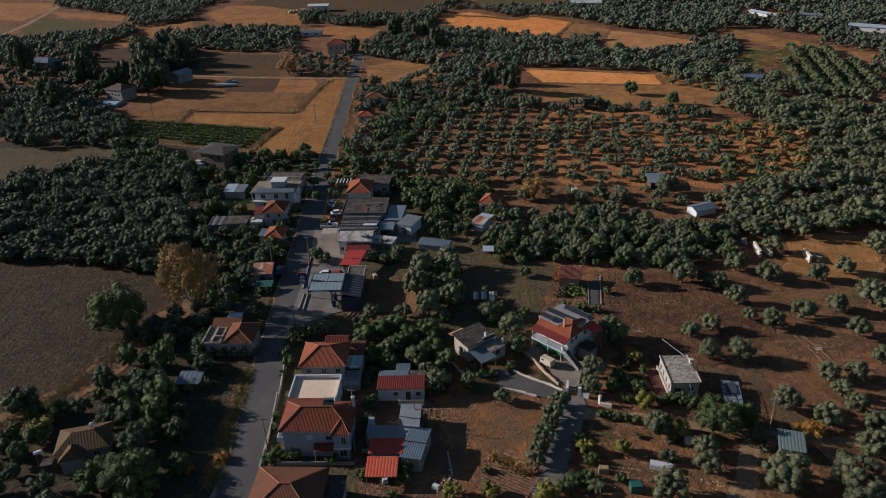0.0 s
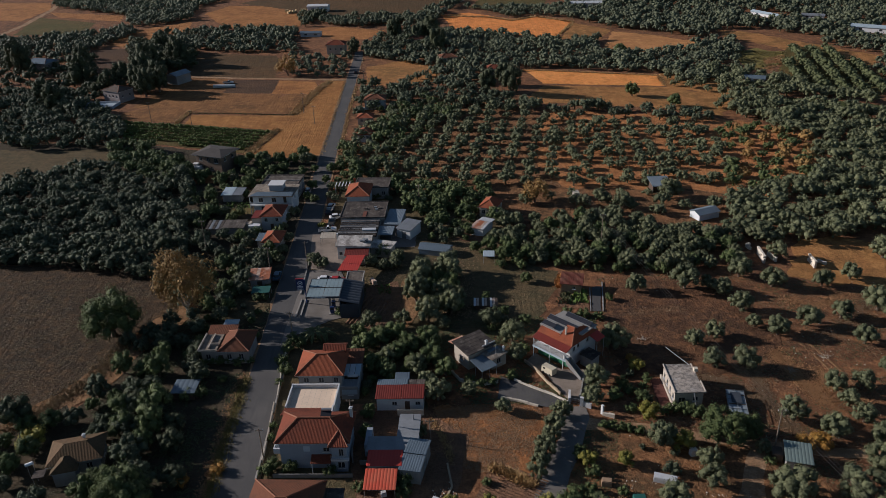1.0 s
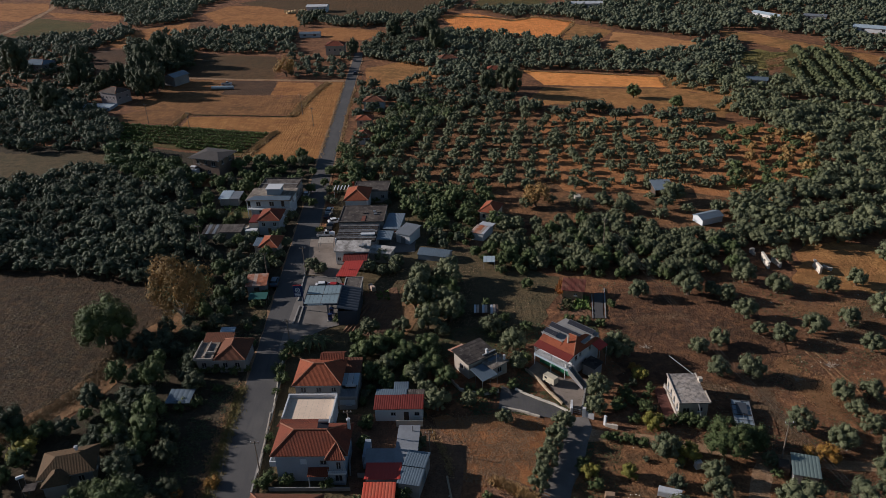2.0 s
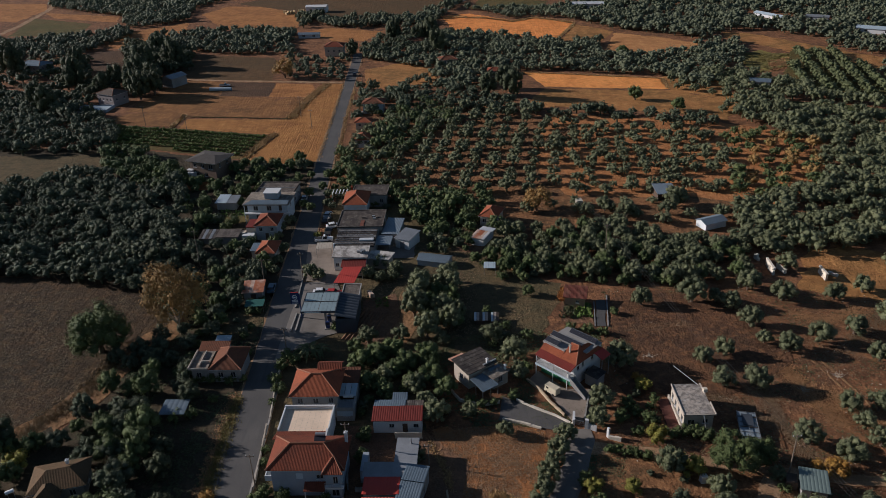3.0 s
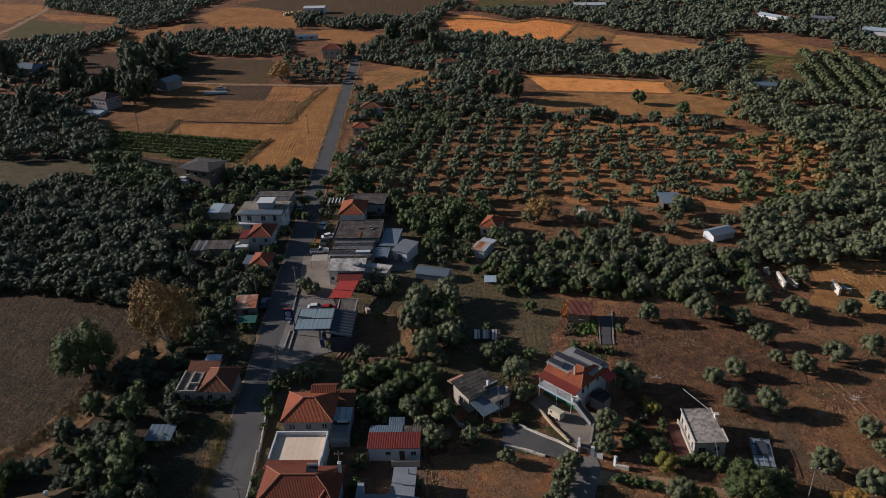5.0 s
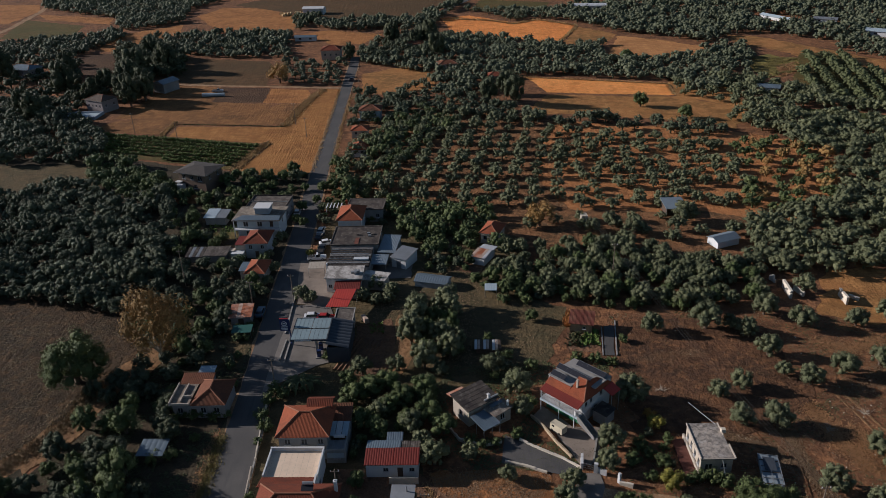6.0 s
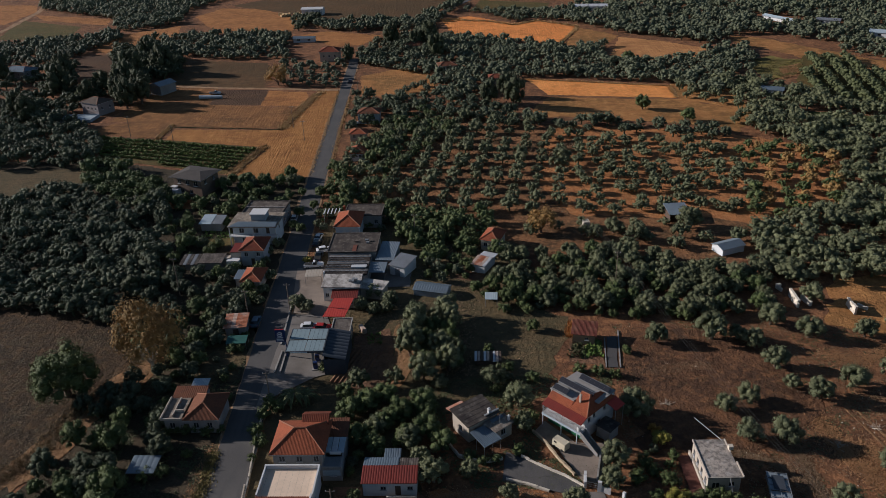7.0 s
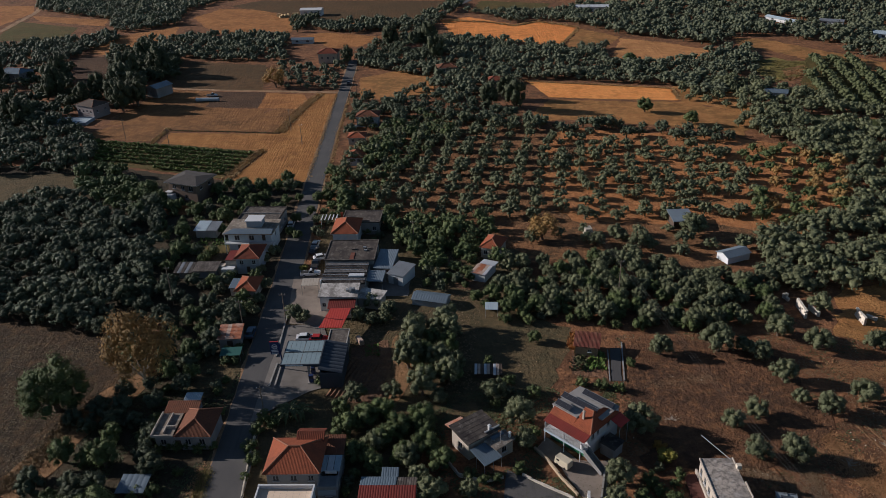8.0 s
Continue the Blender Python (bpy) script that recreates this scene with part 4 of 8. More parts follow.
def chimney(parent, x, y, z, h=1.1, w=0.5, material=None):
    s = Shape().box(x - w / 2, x + w / 2, y - w / 2, y + w / 2, z, z + h)
    s.box(x - w / 2 - .08, x + w / 2 + .08, y - w / 2 - .08, y + w / 2 + .08, z + h, z + h + 0.1)
    s.box(x - w / 4, x + w / 4, y - w / 4, y + w / 4, z + h + 0.1, z + h + 0.3)
    return s.put("chimney", material or WHITE, parent)


def posts(parent, places, z, r=0.05, material=None, name="post", z0=-0.1):
    for x, y in places:
        Shape().tube((x, y, z0), (x, y, z), r).put(name, material or STEEL, parent)


def railing(parent, pts, z, h=0.9, gap=0.35, material=None):
    s = Shape()
    for (ax, ay), (bx, by) in zip(pts, pts[1:]):
        a, b = Vector((ax, ay, z)), Vector((bx, by, z))
        s.tube(a + Vector((0, 0, h)), b + Vector((0, 0, h)), 0.035, n=4)
        s.tube(a + Vector((0, 0, .12)), b + Vector((0, 0, .12)), 0.025, n=4)
        n = max(1, int((b - a).length / gap))
        for i in range(n + 1):
            p = a.lerp(b, i / n)
            s.tube(p, p + Vector((0, 0, h)), 0.022, n=4)
    return s.put("railing", material or STEEL, parent)


def wins(side, us, z, w=1.0, h=1.2, kind="window"):
    return [(side, u, z, w, h, kind) for u in us]


def aerial(parent, x, y, z, h=1.8):
    s = Shape().tube((x, y, z), (x, y, z + h), 0.03, n=4)
    for i in range(4):
        s.tube((x - .35 + .05 * i, y, z + h - .12 * i), (x + .35 - .05 * i, y, z + h - .12 * i), 0.015, n=4)
    s.put("aerial", STEEL, parent)


def solar_heater(parent, x, y, z):
    s = Shape().hexa([(x - .9, y - .6, z), (x + .9, y - .6, z), (x + .9, y + .6, z + .5), (x - .9, y + .6, z + .5)],
                     [(x - .9, y - .63, z + .08), (x + .9, y - .63, z + .08), (x + .9, y + .57, z + .58), (x - .9, y + .57, z + .58)])
    s.put("solar_collector", SOLAR, parent)
    Shape().tube((x - .8, y + .75, z + .75), (x + .8, y + .75, z + .75), 0.28, n=10).put("water_tank", STEEL, parent, "steel hot-water tank")


# --- the two-storey house with the large red hip roof
def big_house():
    r = thing("house", -23.1, 102.0, 0, -2, "two-storey pale blue house with a red clay hip roof", "house")
    op = wins("s", (-1.1,), 3.4, 1.1, 1.2, "shutter") + wins("s", (2.1,), 3.4, 1.1, 0.9) + wins("s", (3.7,), 3.7, 0.5, 0.6)
    op += wins("s", (4.4,), 0.6, 0.7, 2.0, "door") + wins("w", (-1.6, 1.6), 3.3, 1.0, 1.2) + wins("e", (0,), 3.4, 1.0, 1.2) + wins("w", (0.5,), 0.8, 1.0, 1.2)
    walls(r, 11.0, 7.0, 5.6, BLUEWALL, op)
    hip(r, 12.3, 8.0, 5.6, 1.95, REDTILE, "x", 5.3, shift=-0.2)
    walls(r, 2.4, 0.9, 5.5, BLUEWALL, wins("s", (0.35,), 3.2, 0.8, 1.5) + wins("s", (0.2,), 0.7, 1.2, 1.3), x0=3.1, y0=-4.36)
    s = Shape()
    s.ribs([(2.7, -4.9, 5.55), (5.95, -4.9, 5.55), (4.3, -2.2, 6.85)], 0.27)
    s.ribs([(2.7, -2.2, 5.75), (2.7, -4.9, 5.55), (4.3, -2.2, 6.85)], 0.27)
    wing = s.put("roof_wing", REDTILE, r)
    t = Shape()
    t.tube((2.7, -4.9, 5.63), (4.3, -2.2, 6.95), 0.12), t.tube((5.95, -4.9, 5.63), (4.3, -2.2, 6.95), 0.12)
    t.put("ridge_cap", RIDGE, wing)
    Shape().ribs([(-0.4, -5.0, 2.3), (2.9, -5.0, 2.3), (2.9, -3.5, 2.9), (-0.4, -3.5, 2.9)], 0.33).put("porch_roof", REDTILE, r, "small red tiled porch roof")
    Shape().box(3.0, 5.9, -5.0, -4.36, 2.75, 2.95).put("balcony_slab", WHITE, r)
    railing(r, [(3.0, -4.95), (5.85, -4.95)], 2.95)
    posts(r, [(-0.2, -4.9), (2.7, -4.9)], 2.3, 0.09, WHITE)
    b = Shape().box(-6.6, -5.5, -3.4, -1.0, 3.0, 3.2)
    b.box(-6.6, -6.45, -3.4, -1.0, 3.2, 4.0), b.box(-6.45, -5.5, -3.4, -3.25, 3.2, 4.0)
    b.put("balcony", WHITE, r, "small white side balcony")
    chimney(r, 5.6, 2.3, 5.5, 2.2, 0.45)
    solar_heater(r, 1.6, 1.2, 6.95)
    s = Shape().box(-6.6, 6.4, -5.75, -5.6, -0.1, 0.75)
    s.put("garden_wall", GREYWALL, r, "low grey garden wall")


big_house()


def terrace_house():
    r = thing("house", -25.4, 111.1, -0.5, -2, "flat-roofed house with a pale tiled roof terrace and white parapet", "house")
    walls(r, 8.4, 9.6, 3.9, WHITE, wins("w", (-2.5, 2.0), 1.1) + wins("e", (0,), 1.1), y0=-4.9)
    s = Shape().box(-4.2, 4.2, -1.6, 4.7, 3.9, 4.05)
    roof = s.put("roof_terrace", TERRACE, r, "pale beige tiled terrace floor")
    p = Shape()
    p.box(-4.4, 4.4, 4.45, 4.75, 3.9, 4.75), p.box(-4.4, -4.15, -1.6, 4.45, 3.9, 4.6), p.box(4.15, 4.4, -1.6, 4.45, 3.9, 4.75)
    p.put("parapet", WHITE, roof)
    for i in range(8):
        Shape().box(-3.70 + i * 0.98, -3.68 + i * 0.98, -1.5, 4.3, 4.052, 4.056).put("tile_joint", CREAM, roof)
    Shape().ribs([(-4.4, -1.7, 4.25), (4.2, -1.7, 4.25), (4.2, -4.9, 5.3), (-4.4, -4.9, 5.3)], 0.27).put("lean_roof", REDTILE, r, "red tiled lean-to roof")
    Shape().box(4.0, 4.3, -4.9, -1.7, 3.9, 4.9).put("wall", WHITE, r)


terrace_house()


def orange_house():
    r = thing("house", -24.6, 121.3, 0, -1.5, "house with an orange clay hip roof and grey walls", "house")
    walls(r, 8.0, 7.6, 5.0, GREYWALL, wins("s", (-2.6, 0.2), 3.2, 1.0, 1.1) + wins("w", (-1.8, 1.5), 3.2) + wins("s", (2.9,), 3.2, 0.9, 1.1))
    hip(r, 9.0, 8.4, 5.0, 1.9, ORANGETILE, "x", 1.9)
    gable(r, 4.6, 3.4, 5.3, 0.9, REDTILE, "x", 1.8, 4.4)
    a = thing("shed", -19.2, 121.6, 0, -1.5, "lean-to shed under dark tiles and pale blue panels", "shed")
    walls(a, 3.2, 10.4, 2.9, GREYWALL, wins("s", (0.2,), 1.0, 1.0, 1.0))
    lean(a, -1.7, 1.8, 1.6, 5.6, 3.3, 4.0, DARKTILE)
    for i in range(3):
        s = Shape()
        s.ribs([(-1.6 + i * 1.08, -1.9, 3.0), (-0.6 + i * 1.08, -1.9, 3.0), (-0.6 + i * 1.08, 1.5, 3.25), (-1.6 + i * 1.08, 1.5, 3.25)], 0.25, 0.03)
        s.put("panel", TURQ if i != 1 else WHITEMETAL, a)
    Shape().tube((-0.6, -2.3, 3.25), (1.2, -2.3, 3.25), 0.3, n=10).put("water_tank", WHITE, a)
    lean(a, -1.7, 1.7, -5.2, -2.6, 2.3, 2.7, GREYMETAL)
    Shape().box(-1.4, 1.4, -5.3, -5.1, 1.2, 2.2).put("panel", TURQ, a)


orange_house()


def lower_house():
    r = thing("house", -25.9, 86.0, 0, -3, "house with a brown-red clay hip roof by the road", "house")
    walls(r, 10.2, 10.0, 4.0, CREAM, wins("w", (-2.5, 1.5), 1.2) + wins("n", (-2.5, 2.0), 1.2))
    hip(r, 11.2, 11.4, 4.0, 2.0, DARKTILE, "x", 1.6)
    s = thing("shed", -19.3, 86.8, 0, -3, "low shed with a dull grey ribbed roof", "shed")
    walls(s, 3.2, 7.0, 2.6, GREYWALL, ())
    lean(s, -1.8, 1.8, -3.8, 3.9, 2.6, 3.0, DARKROOF, 0.4)


lower_house()


def small_red_house():
    r = thing("cottage", -9.8, 115.2, 0, -2, "white cottage with a ribbed red roof", "house")
    walls(r, 8.4, 5.0, 2.9, WHITE, wins("s", (-1.0,), 1.2, 0.9, 0.8) + wins("s", (3.2,), 1.2, 0.9, 0.8) + wins("s", (1.3,), 0.1, 0.9, 2.0, "door"))
    lean(r, -4.4, 0.3, -2.9, 0.6, 2.95, 3.45, DARKREDMETAL, 0.4)
    lean(r, 0.34, 4.4, -2.9, 0.6, 3.0, 3.5, DARKREDMETAL, 0.4)
    lean(r, -4.4, 1.2, 0.64, 2.9, 3.4, 3.0, BLUEMETAL, 0.4)
    lean(r, -1.3, 1.4, 2.95, 4.8, 2.9, 3.2, BLUEMETAL, 0.4)
    walls(r, 2.4, 1.9, 2.8, GREYWALL, (), x0=-1.2, y0=2.7)
    lean(r, 1.25, 4.4, 0.64, 2.9, 3.3, 2.9, DARKROOF, 0.4)
    Shape().box(-0.4, 4.3, -4.0, -3.8, -0.1, 1.3).put("garden_wall", STONE, r)


small_red_house()


def sheds_behind():
    r = thing("outbuilding", -8.0, 103.2, 0, -3, "small flat-roofed grey concrete outbuilding", "shed")
    walls(r, 3.2, 9.0, 2.8, GREYWALL, wins("e", (1.5,), 1.1))
    flat_roof(r, -1.6, 1.6, -4.5, 4.5, 2.8, PALEROOF_B, 0.0)
    Shape().tube((0.6, 3.3, 3.0), (0.6, 3.3, 4.1), 0.12).put("flue", STEEL, r)
    r = thing("outbuilding", -12.2, 100.6, 0, -2, "low outbuilding with a blue-grey concrete roof", "shed")
    walls(r, 4.6, 3.2, 2.7, BLUEWALL, ())
    flat_roof(r, -2.3, 2.3, -1.6, 1.6, 2.7, PALEROOF_B, 0.0)
    r = thing("yard_wall", -14.7, 103.0, 0, -2, "pale blue plastered yard wall", "wall")
    Shape().box(-0.5, 0.5, -2.2, 2.2, -0.1, 2.6).put("wall", BLUEWALL, r)
    r = thing("carport", -11.6, 97.0, 0, -2, "shed with a bright red ribbed metal roof", "shed")
    walls(r, 5.2, 3.2, 2.8, GREYWALL, ())
    lean(r, -2.85, 2.85, -1.7, 1.85, 2.95, 3.1, REDMETAL, 0.5)
    r = thing("carport", -12.0, 92.9, 0, -2, "carport with a faded red sheet roof", "shed")
    walls(r, 4.6, 2.0, 2.3, GREYWALL, (), y0=0.0)
    lean(r, -2.6, 2.5, -2.2, 2.05, 2.35, 2.75, REDSHEET, 0.5)
    posts(r, [(-2.4, -2.0), (0, -2.0), (2.3, -2.0)], 2.35)
    r = thing("shed", -6.75, 97.7, 0, -13, "shed with two blue-grey ribbed roof sheets", "shed")
    walls(r, 3.3, 7.0, 2.7, GREYWALL, wins("e", (0,), 0.1, 1.6, 2.0, "garage"))
    lean(r, -1.85, 1.85, -0.1, 3.7, 3.25, 3.1, BLUEMETAL, 0.4)
    lean(r, -1.85, 1.85, -3.7, -0.15, 2.85, 3.1, BLUEMETAL, 0.4)


PALEROOF_B = plain("blue_grey_roof_paint", C(.209, .223, .241), 0.85, stain=C(.122, .130, .140), scale=0.9, amount=0.6)
REDSHEET = plain("faded_red_sheet", C(.50, .075, .04), 0.6, stain=C(.40, .16, .09), scale=0.9, amount=0.6)
sheds_behind()


def fuel_station():
    r = thing("fuel_canopy", -28.0, 150.4, 0.2, -1, "fuel station canopy with blue-grey roof panels", "canopy")
    for k in (-1, 1):
        for i in range(4):
            x = -3.55 + (0 if k < 0 else 3.6) + i * 0.88
            Shape().box(x, x + 0.84, -3.9, 3.9, 4.55, 4.66).put("roof_panel", STATIONPANEL, r)
    f = Shape()
    f.box(-3.7, 3.75, -4.15, -3.95, 4.3, 4.7), f.box(-3.7, 3.75, 3.95, 4.1, 4.35, 4.68), f.box(-3.75, -3.6, -3.95, 3.95, 4.35, 4.69), f.box(3.6, 3.75, -3.95, 3.95, 4.35, 4.69)
    f.put("fascia", NAVY, r, "dark blue fascia")
    Shape().box(-3.6, 3.6, -0.12, 0.12, 4.2, 4.72).put("gutter", DARK, r)
    Shape().box(-2.8, 0.6, -4.19, -4.15, 4.4, 4.6).put("fascia_mark", SIGNWHITE, r)
    for x, y in ((1.2, -2.4), (1.2, 2.0)):
        Shape().box(x - .22, x + .22, y - .22, y + .22, -0.1, 4.55).put("column", STEEL, r)
    for y in (-2.4, 0.2):
        q = thing("fuel_pump", -26.4, 150.4 + y - 0.9, 0.14, 0, "dark fuel pump under the canopy", "fuel pump", "fuel pumps")
        Shape().box(-.4, .4, -.28, .28, 0.12, 1.7).put("body", SIGNBLUE, q)
        Shape().box(-.34, .34, -.31, -.28, 1.05, 1.45).put("display", PANE, q)
        Shape().box(-.7, .7, -.55, .55, -0.05, 0.12).put("plinth", CONCRETE, q)
    b = thing("station_building", -22.2, 150.0, 0.1, -1, "station building with a sloping blue-grey ribbed roof", "building")
    walls(b, 4.2, 9.6, 3.4, NAVY, wins("w", (-2.5, 0, 2.5), 0.7, 1.8, 1.8))
    s = Shape()
    s.ribs([(2.2, -5.0, 3.45), (2.2, 5.0, 3.45), (-2.2, 5.0, 4.45), (-2.2, -5.0, 4.45)], 1.1, 0.12)
    s.put("roof", DARKBLUE, b)
    g = thing("store", -22.2, 157.6, 0, -1, "small store with a weathered flat roof", "building")
    walls(g, 3.6, 5.2, 3.2, GREYWALL, wins("w", (0.5,), 0.0, 0.9, 2.1, "door"))
    flat_roof(g, -1.8, 1.8, -2.6, 2.6, 3.2, DARKROOF_B, 0.12, CONCRETE)
    p = thing("station_sign", -32.8, 151.9, 0.2, 0, "blue roadside pylon sign with a round white mark", "sign")
    Shape().tube((0, 0, -.1), (0, 0, 6.0), 0.13, n=8).put("pole", SIGNBLUE, p)
    Shape().box(-1.9, -0.12, -.12, .12, 3.4, 6.2).put("sign_board", SIGNBLUE, p)
    Shape().box(-1.9, -0.12, -.14, .14, 6.2, 6.32).put("sign_band", SIGNRED, p)
    ring = Shape()
    for i in range(16):
        a, c = 6.283 * i / 16, 6.283 * (i + 1) / 16
        ring.hexa([(-1 + k * math.cos(t), -.15, 5.15 + k * math.sin(t)) for k, t in ((.42, a), (.55, a), (.55, c), (.42, c))],
                  [(-1 + k * math.cos(t), -.12, 5.15 + k * math.sin(t)) for k, t in ((.42, a), (.55, a), (.55, c), (.42, c))])
    ring.box(-1.28, -.72, -.15, -.12, 5.05, 5.25)
    ring.put("sign_mark", SIGNWHITE, p)
    for z in (4.3, 3.95, 3.6):
        Shape().box(-1.7, -.35, -.14, -.12, z, z + .16).put("sign_bar", SIGNWHITE, p)


DARKBLUE = plain("dark_blue_sheet", C(.05, .062, .078), 0.85, 0.0, stain=C(.022, .032, .048), scale=0.8)
DARKROOF_B = worn("mottled_concrete_roof", C(.130, .112, .098), C(.058, .048, .044), C(.230, .205, .180), 1.4)
fuel_station()


def workshop():
    a = thing("awning", -23.7, 165.4, 0, -1, "bright red sheet awning on posts beside the yard", "awning")
    s = Shape()
    s.ribs([(-3.1, -3.4, 2.9), (1.7, -3.6, 2.9), (2.9, 3.6, 3.3), (-1.6, 3.6, 3.3)], 0.5, 0.02)
    s.put("sheet", REDMETAL, a)
    posts(a, [(-2.9, -3.2), (1.5, -3.4), (2.7, 3.3), (-1.5, 3.3)], 2.9, 0.06)
    w = thing("workshop", -24.1, 176.0, 0, -1, "white workshop with a weathered pale roof", "building")
    walls(w, 8.0, 5.4, 3.6, WHITE, wins("w", (0,), 0.0, 2.4, 2.4, "garage") + wins("s", (-3.2,), 1.2, 0.8, 0.9))
    s = Shape().slab([(-4.4, -3.0, 3.95), (4.4, -3.2, 3.75), (4.4, 2.9, 3.95), (-4.3, 2.9, 4.1)], 0.2)
    s.put("roof", PALEROOF, w)
    for i in range(3):
        Shape().box(1.6 + i * 0.75, 2.2 + i * 0.7, -0.9 - 0.5 * (i % 2), -0.2 + 0.4 * (i % 2), 3.9, 4.3 + 0.15 * i).put("roof_box", GREYMETAL, w)
    walls(w, 5.4, 3.0, 2.6, CREAM, wins("s", (-1.2, 1.2), 0.9), x0=-1.6, y0=-5.75)
    lean(w, -1.9, 4.1, -6.2, -2.95, 2.75, 3.2, DARKREDMETAL, 0.4)
    c = thing("store", -16.9, 175.6, 0, -14, "low store with a pale cement roof", "building")
    walls(c, 5.2, 3.6, 2.6, CREAM, ())
    Shape().slab([(-3.2, -2.4, 2.85), (2.8, -1.9, 2.75), (3.1, 1.9, 2.95), (-3.0, 2.2, 3.0)], 0.18).put("roof", PALEROOF, c)
    Shape().hexa([(-4.6, -4.8, 2.2), (-4.0, -4.8, 2.2), (-2.6, -2.3, 2.6), (-3.2, -2.3, 2.6)], [(-4.6, -4.8, 2.35), (-4.0, -4.8, 2.35), (-2.6, -2.3, 2.75), (-3.2, -2.3, 2.75)]).put("roof_edge", ORANGETILE, c)
    b = thing("long_building", -23.1, 195.2, 0, -2, "long flat-roofed building with a dark weathered roof", "building")
    walls(b, 11.8, 10.4, 3.9, GREYWALL, wins("w", (-3, 0, 3), 1.0, 1.4, 1.4) + wins("s", (4.2,), 1.6, 1.2, 1.0))
    flat_roof(b, -5.9, 5.9, -5.2, 5.2, 3.9, DARKROOF, 0.14, DARKROOF_B)
    Shape().box(0.0, 1.0, -5.2, -1.6, 4.11, 4.2).put("roof_patch", DARKRUST, b, "rusty patch on the roof")
    for x, y in ((0.4, 0.2), (3.4, -0.5), (4.0, 0.5), (3.0, 1.0)):
        Shape().box(x - .4, x + .4, y - .3, y + .3, 4.1, 4.4).put("roof_clutter", (DARKROOF_B, DARKRUST, GREYMETAL, DARKROOF)[int(x * 10) % 4], b)
    Shape().box(4.0, 4.9, -5.5, -5.25, 2.0, 3.2).put("wall_panel", WHITE, b)
    d = thing("loading_shed", -23.6, 184.8, 0, -2, "shed roofed in stepped rows of pale corrugated sheets", "shed")
    walls(d, 10.2, 9.6, 3.0, GREYWALL, wins("w", (-2.5, 2.0), 0.0, 2.6, 2.5, "garage"))
    Shape().box(-5.2, 5.0, -4.8, 4.8, 2.9, 3.05).put("roof_base", DARKROOF, d)
    for i in range(8):
        y = -4.8 + i * 1.2
        s = Shape()
        s.ribs([(-5.2, y + .15, 3.3), (5.0, y + .15, 3.25), (5.0, y + .92, 3.62), (-5.2, y + .92, 3.66)], 0.3, 0.02)
        s.put("roof_strip", GREYROW if i % 3 == 1 else DARKROOF, d)
        Shape().box(-5.2, 5.0, y + .93, y + .98, 3.05, 3.62).put("roof_step", DARK, d)
        Shape().tube((-5.2 + .3 * (i % 2), y + .92, 3.74), (5.0 - .8 * (i % 3), y + .92, 3.7), 0.055, n=6).put("ridge_pipe", (WHITEMETAL, GREYMETAL)[i % 2], d)
    Shape().box(-5.3, -5.0, -5.0, -4.2, -0.1, 4.0).put("pillar", WHITE, d)
    Shape().box(1.0, 4.6, -2.6, -1.4, 3.7, 4.0).put("roof_clutter", WHITEMETAL, d)
    e = thing("shed", -14.6, 192.0, 0, -8, "shed with a blue-grey sheet roof", "shed")
    walls(e, 4.2, 8.6, 2.7, GREYWALL, ())
    lean(e, -2.3, 2.3, -4.6, 4.6, 2.8, 3.3, BLUEMETAL_B, 0.4)
    e = thing("shed", -10.7, 186.7, 0, -28, "white shed with a pale grey roof", "shed")
    walls(e, 4.0, 5.6, 2.7, WHITE, wins("s", (0,), 0.0, 1.4, 2.1, "garage"))
    lean(e, -2.3, 2.3, -3.1, 3.1, 2.8, 3.2, GREYMETAL, 0.4)
    e = thing("shed", -16.6, 184.2, 0, -6, "small blue-grey sheet roof on posts", "shed")
    lean(e, -2.0, 2.0, -2.4, 2.4, 2.5, 2.8, BLUEMETAL_B, 0.4)
    posts(e, [(-1.8, -2.2), (1.8, -2.2), (-1.8, 2.2), (1.8, 2.2)], 2.5)
    Shape().box(-1.9, 1.9, 2.1, 2.3, -.1, 2.5).put("wall", GREYWALL, e)
    e = thing("shed", -13.0, 188.6, 0, -20, "low rusty sheet-metal lean-to shed", "shed")
    walls(e, 2.6, 2.6, 2.0, CREAM, ())
    lean(e, -1.6, 1.6, -1.6, 1.6, 2.1, 2.4, DARKRUST, 0.3)
    g = thing("market_umbrella", -31.6, 182.2, 0.2, 0, "cream fabric canopy beside the road", "canopy")
    for i in range(6):
        s = Shape().slab([(-2.0 + i * .66, -1.5, 2.35), (-1.4 + i * .66, -1.5, 2.35), (-1.4 + i * .66, 1.5, 2.65), (-2.0 + i * .66, 1.5, 2.65)], 0.08)
        s.put("cover", CREAM, g)
    posts(g, [(-1.9, -1.4), (1.9, -1.4), (-1.9, 1.4), (1.9, 1.4)], 2.4)


GREYROW = plain("dirty_corrugated_sheet", C(.192, .180, .168), 0.7, 0.1, stain=C(.088, .080, .076), scale=1.4, amount=0.8)
BLUEMETAL_B = plain("pale_blue_grey_sheet", C(.182, .224, .259), 0.5, 0.2, stain=C(.119, .140, .161), scale=0.8)
workshop()


def greenhouse_low():
    r = thing("greenhouse", -3.6, 175.7, 0, -17, "low greenhouse with grey translucent sheets and a ridge", "greenhouse")
    walls(r, 7.8, 3.8, 1.5, FILM, (), 0.1)
    gable(r, 8.2, 4.2, 1.5, 0.8, BLUEMETAL, "x", pitch=0.6, wall=FILM, inset=0.2)


greenhouse_low()


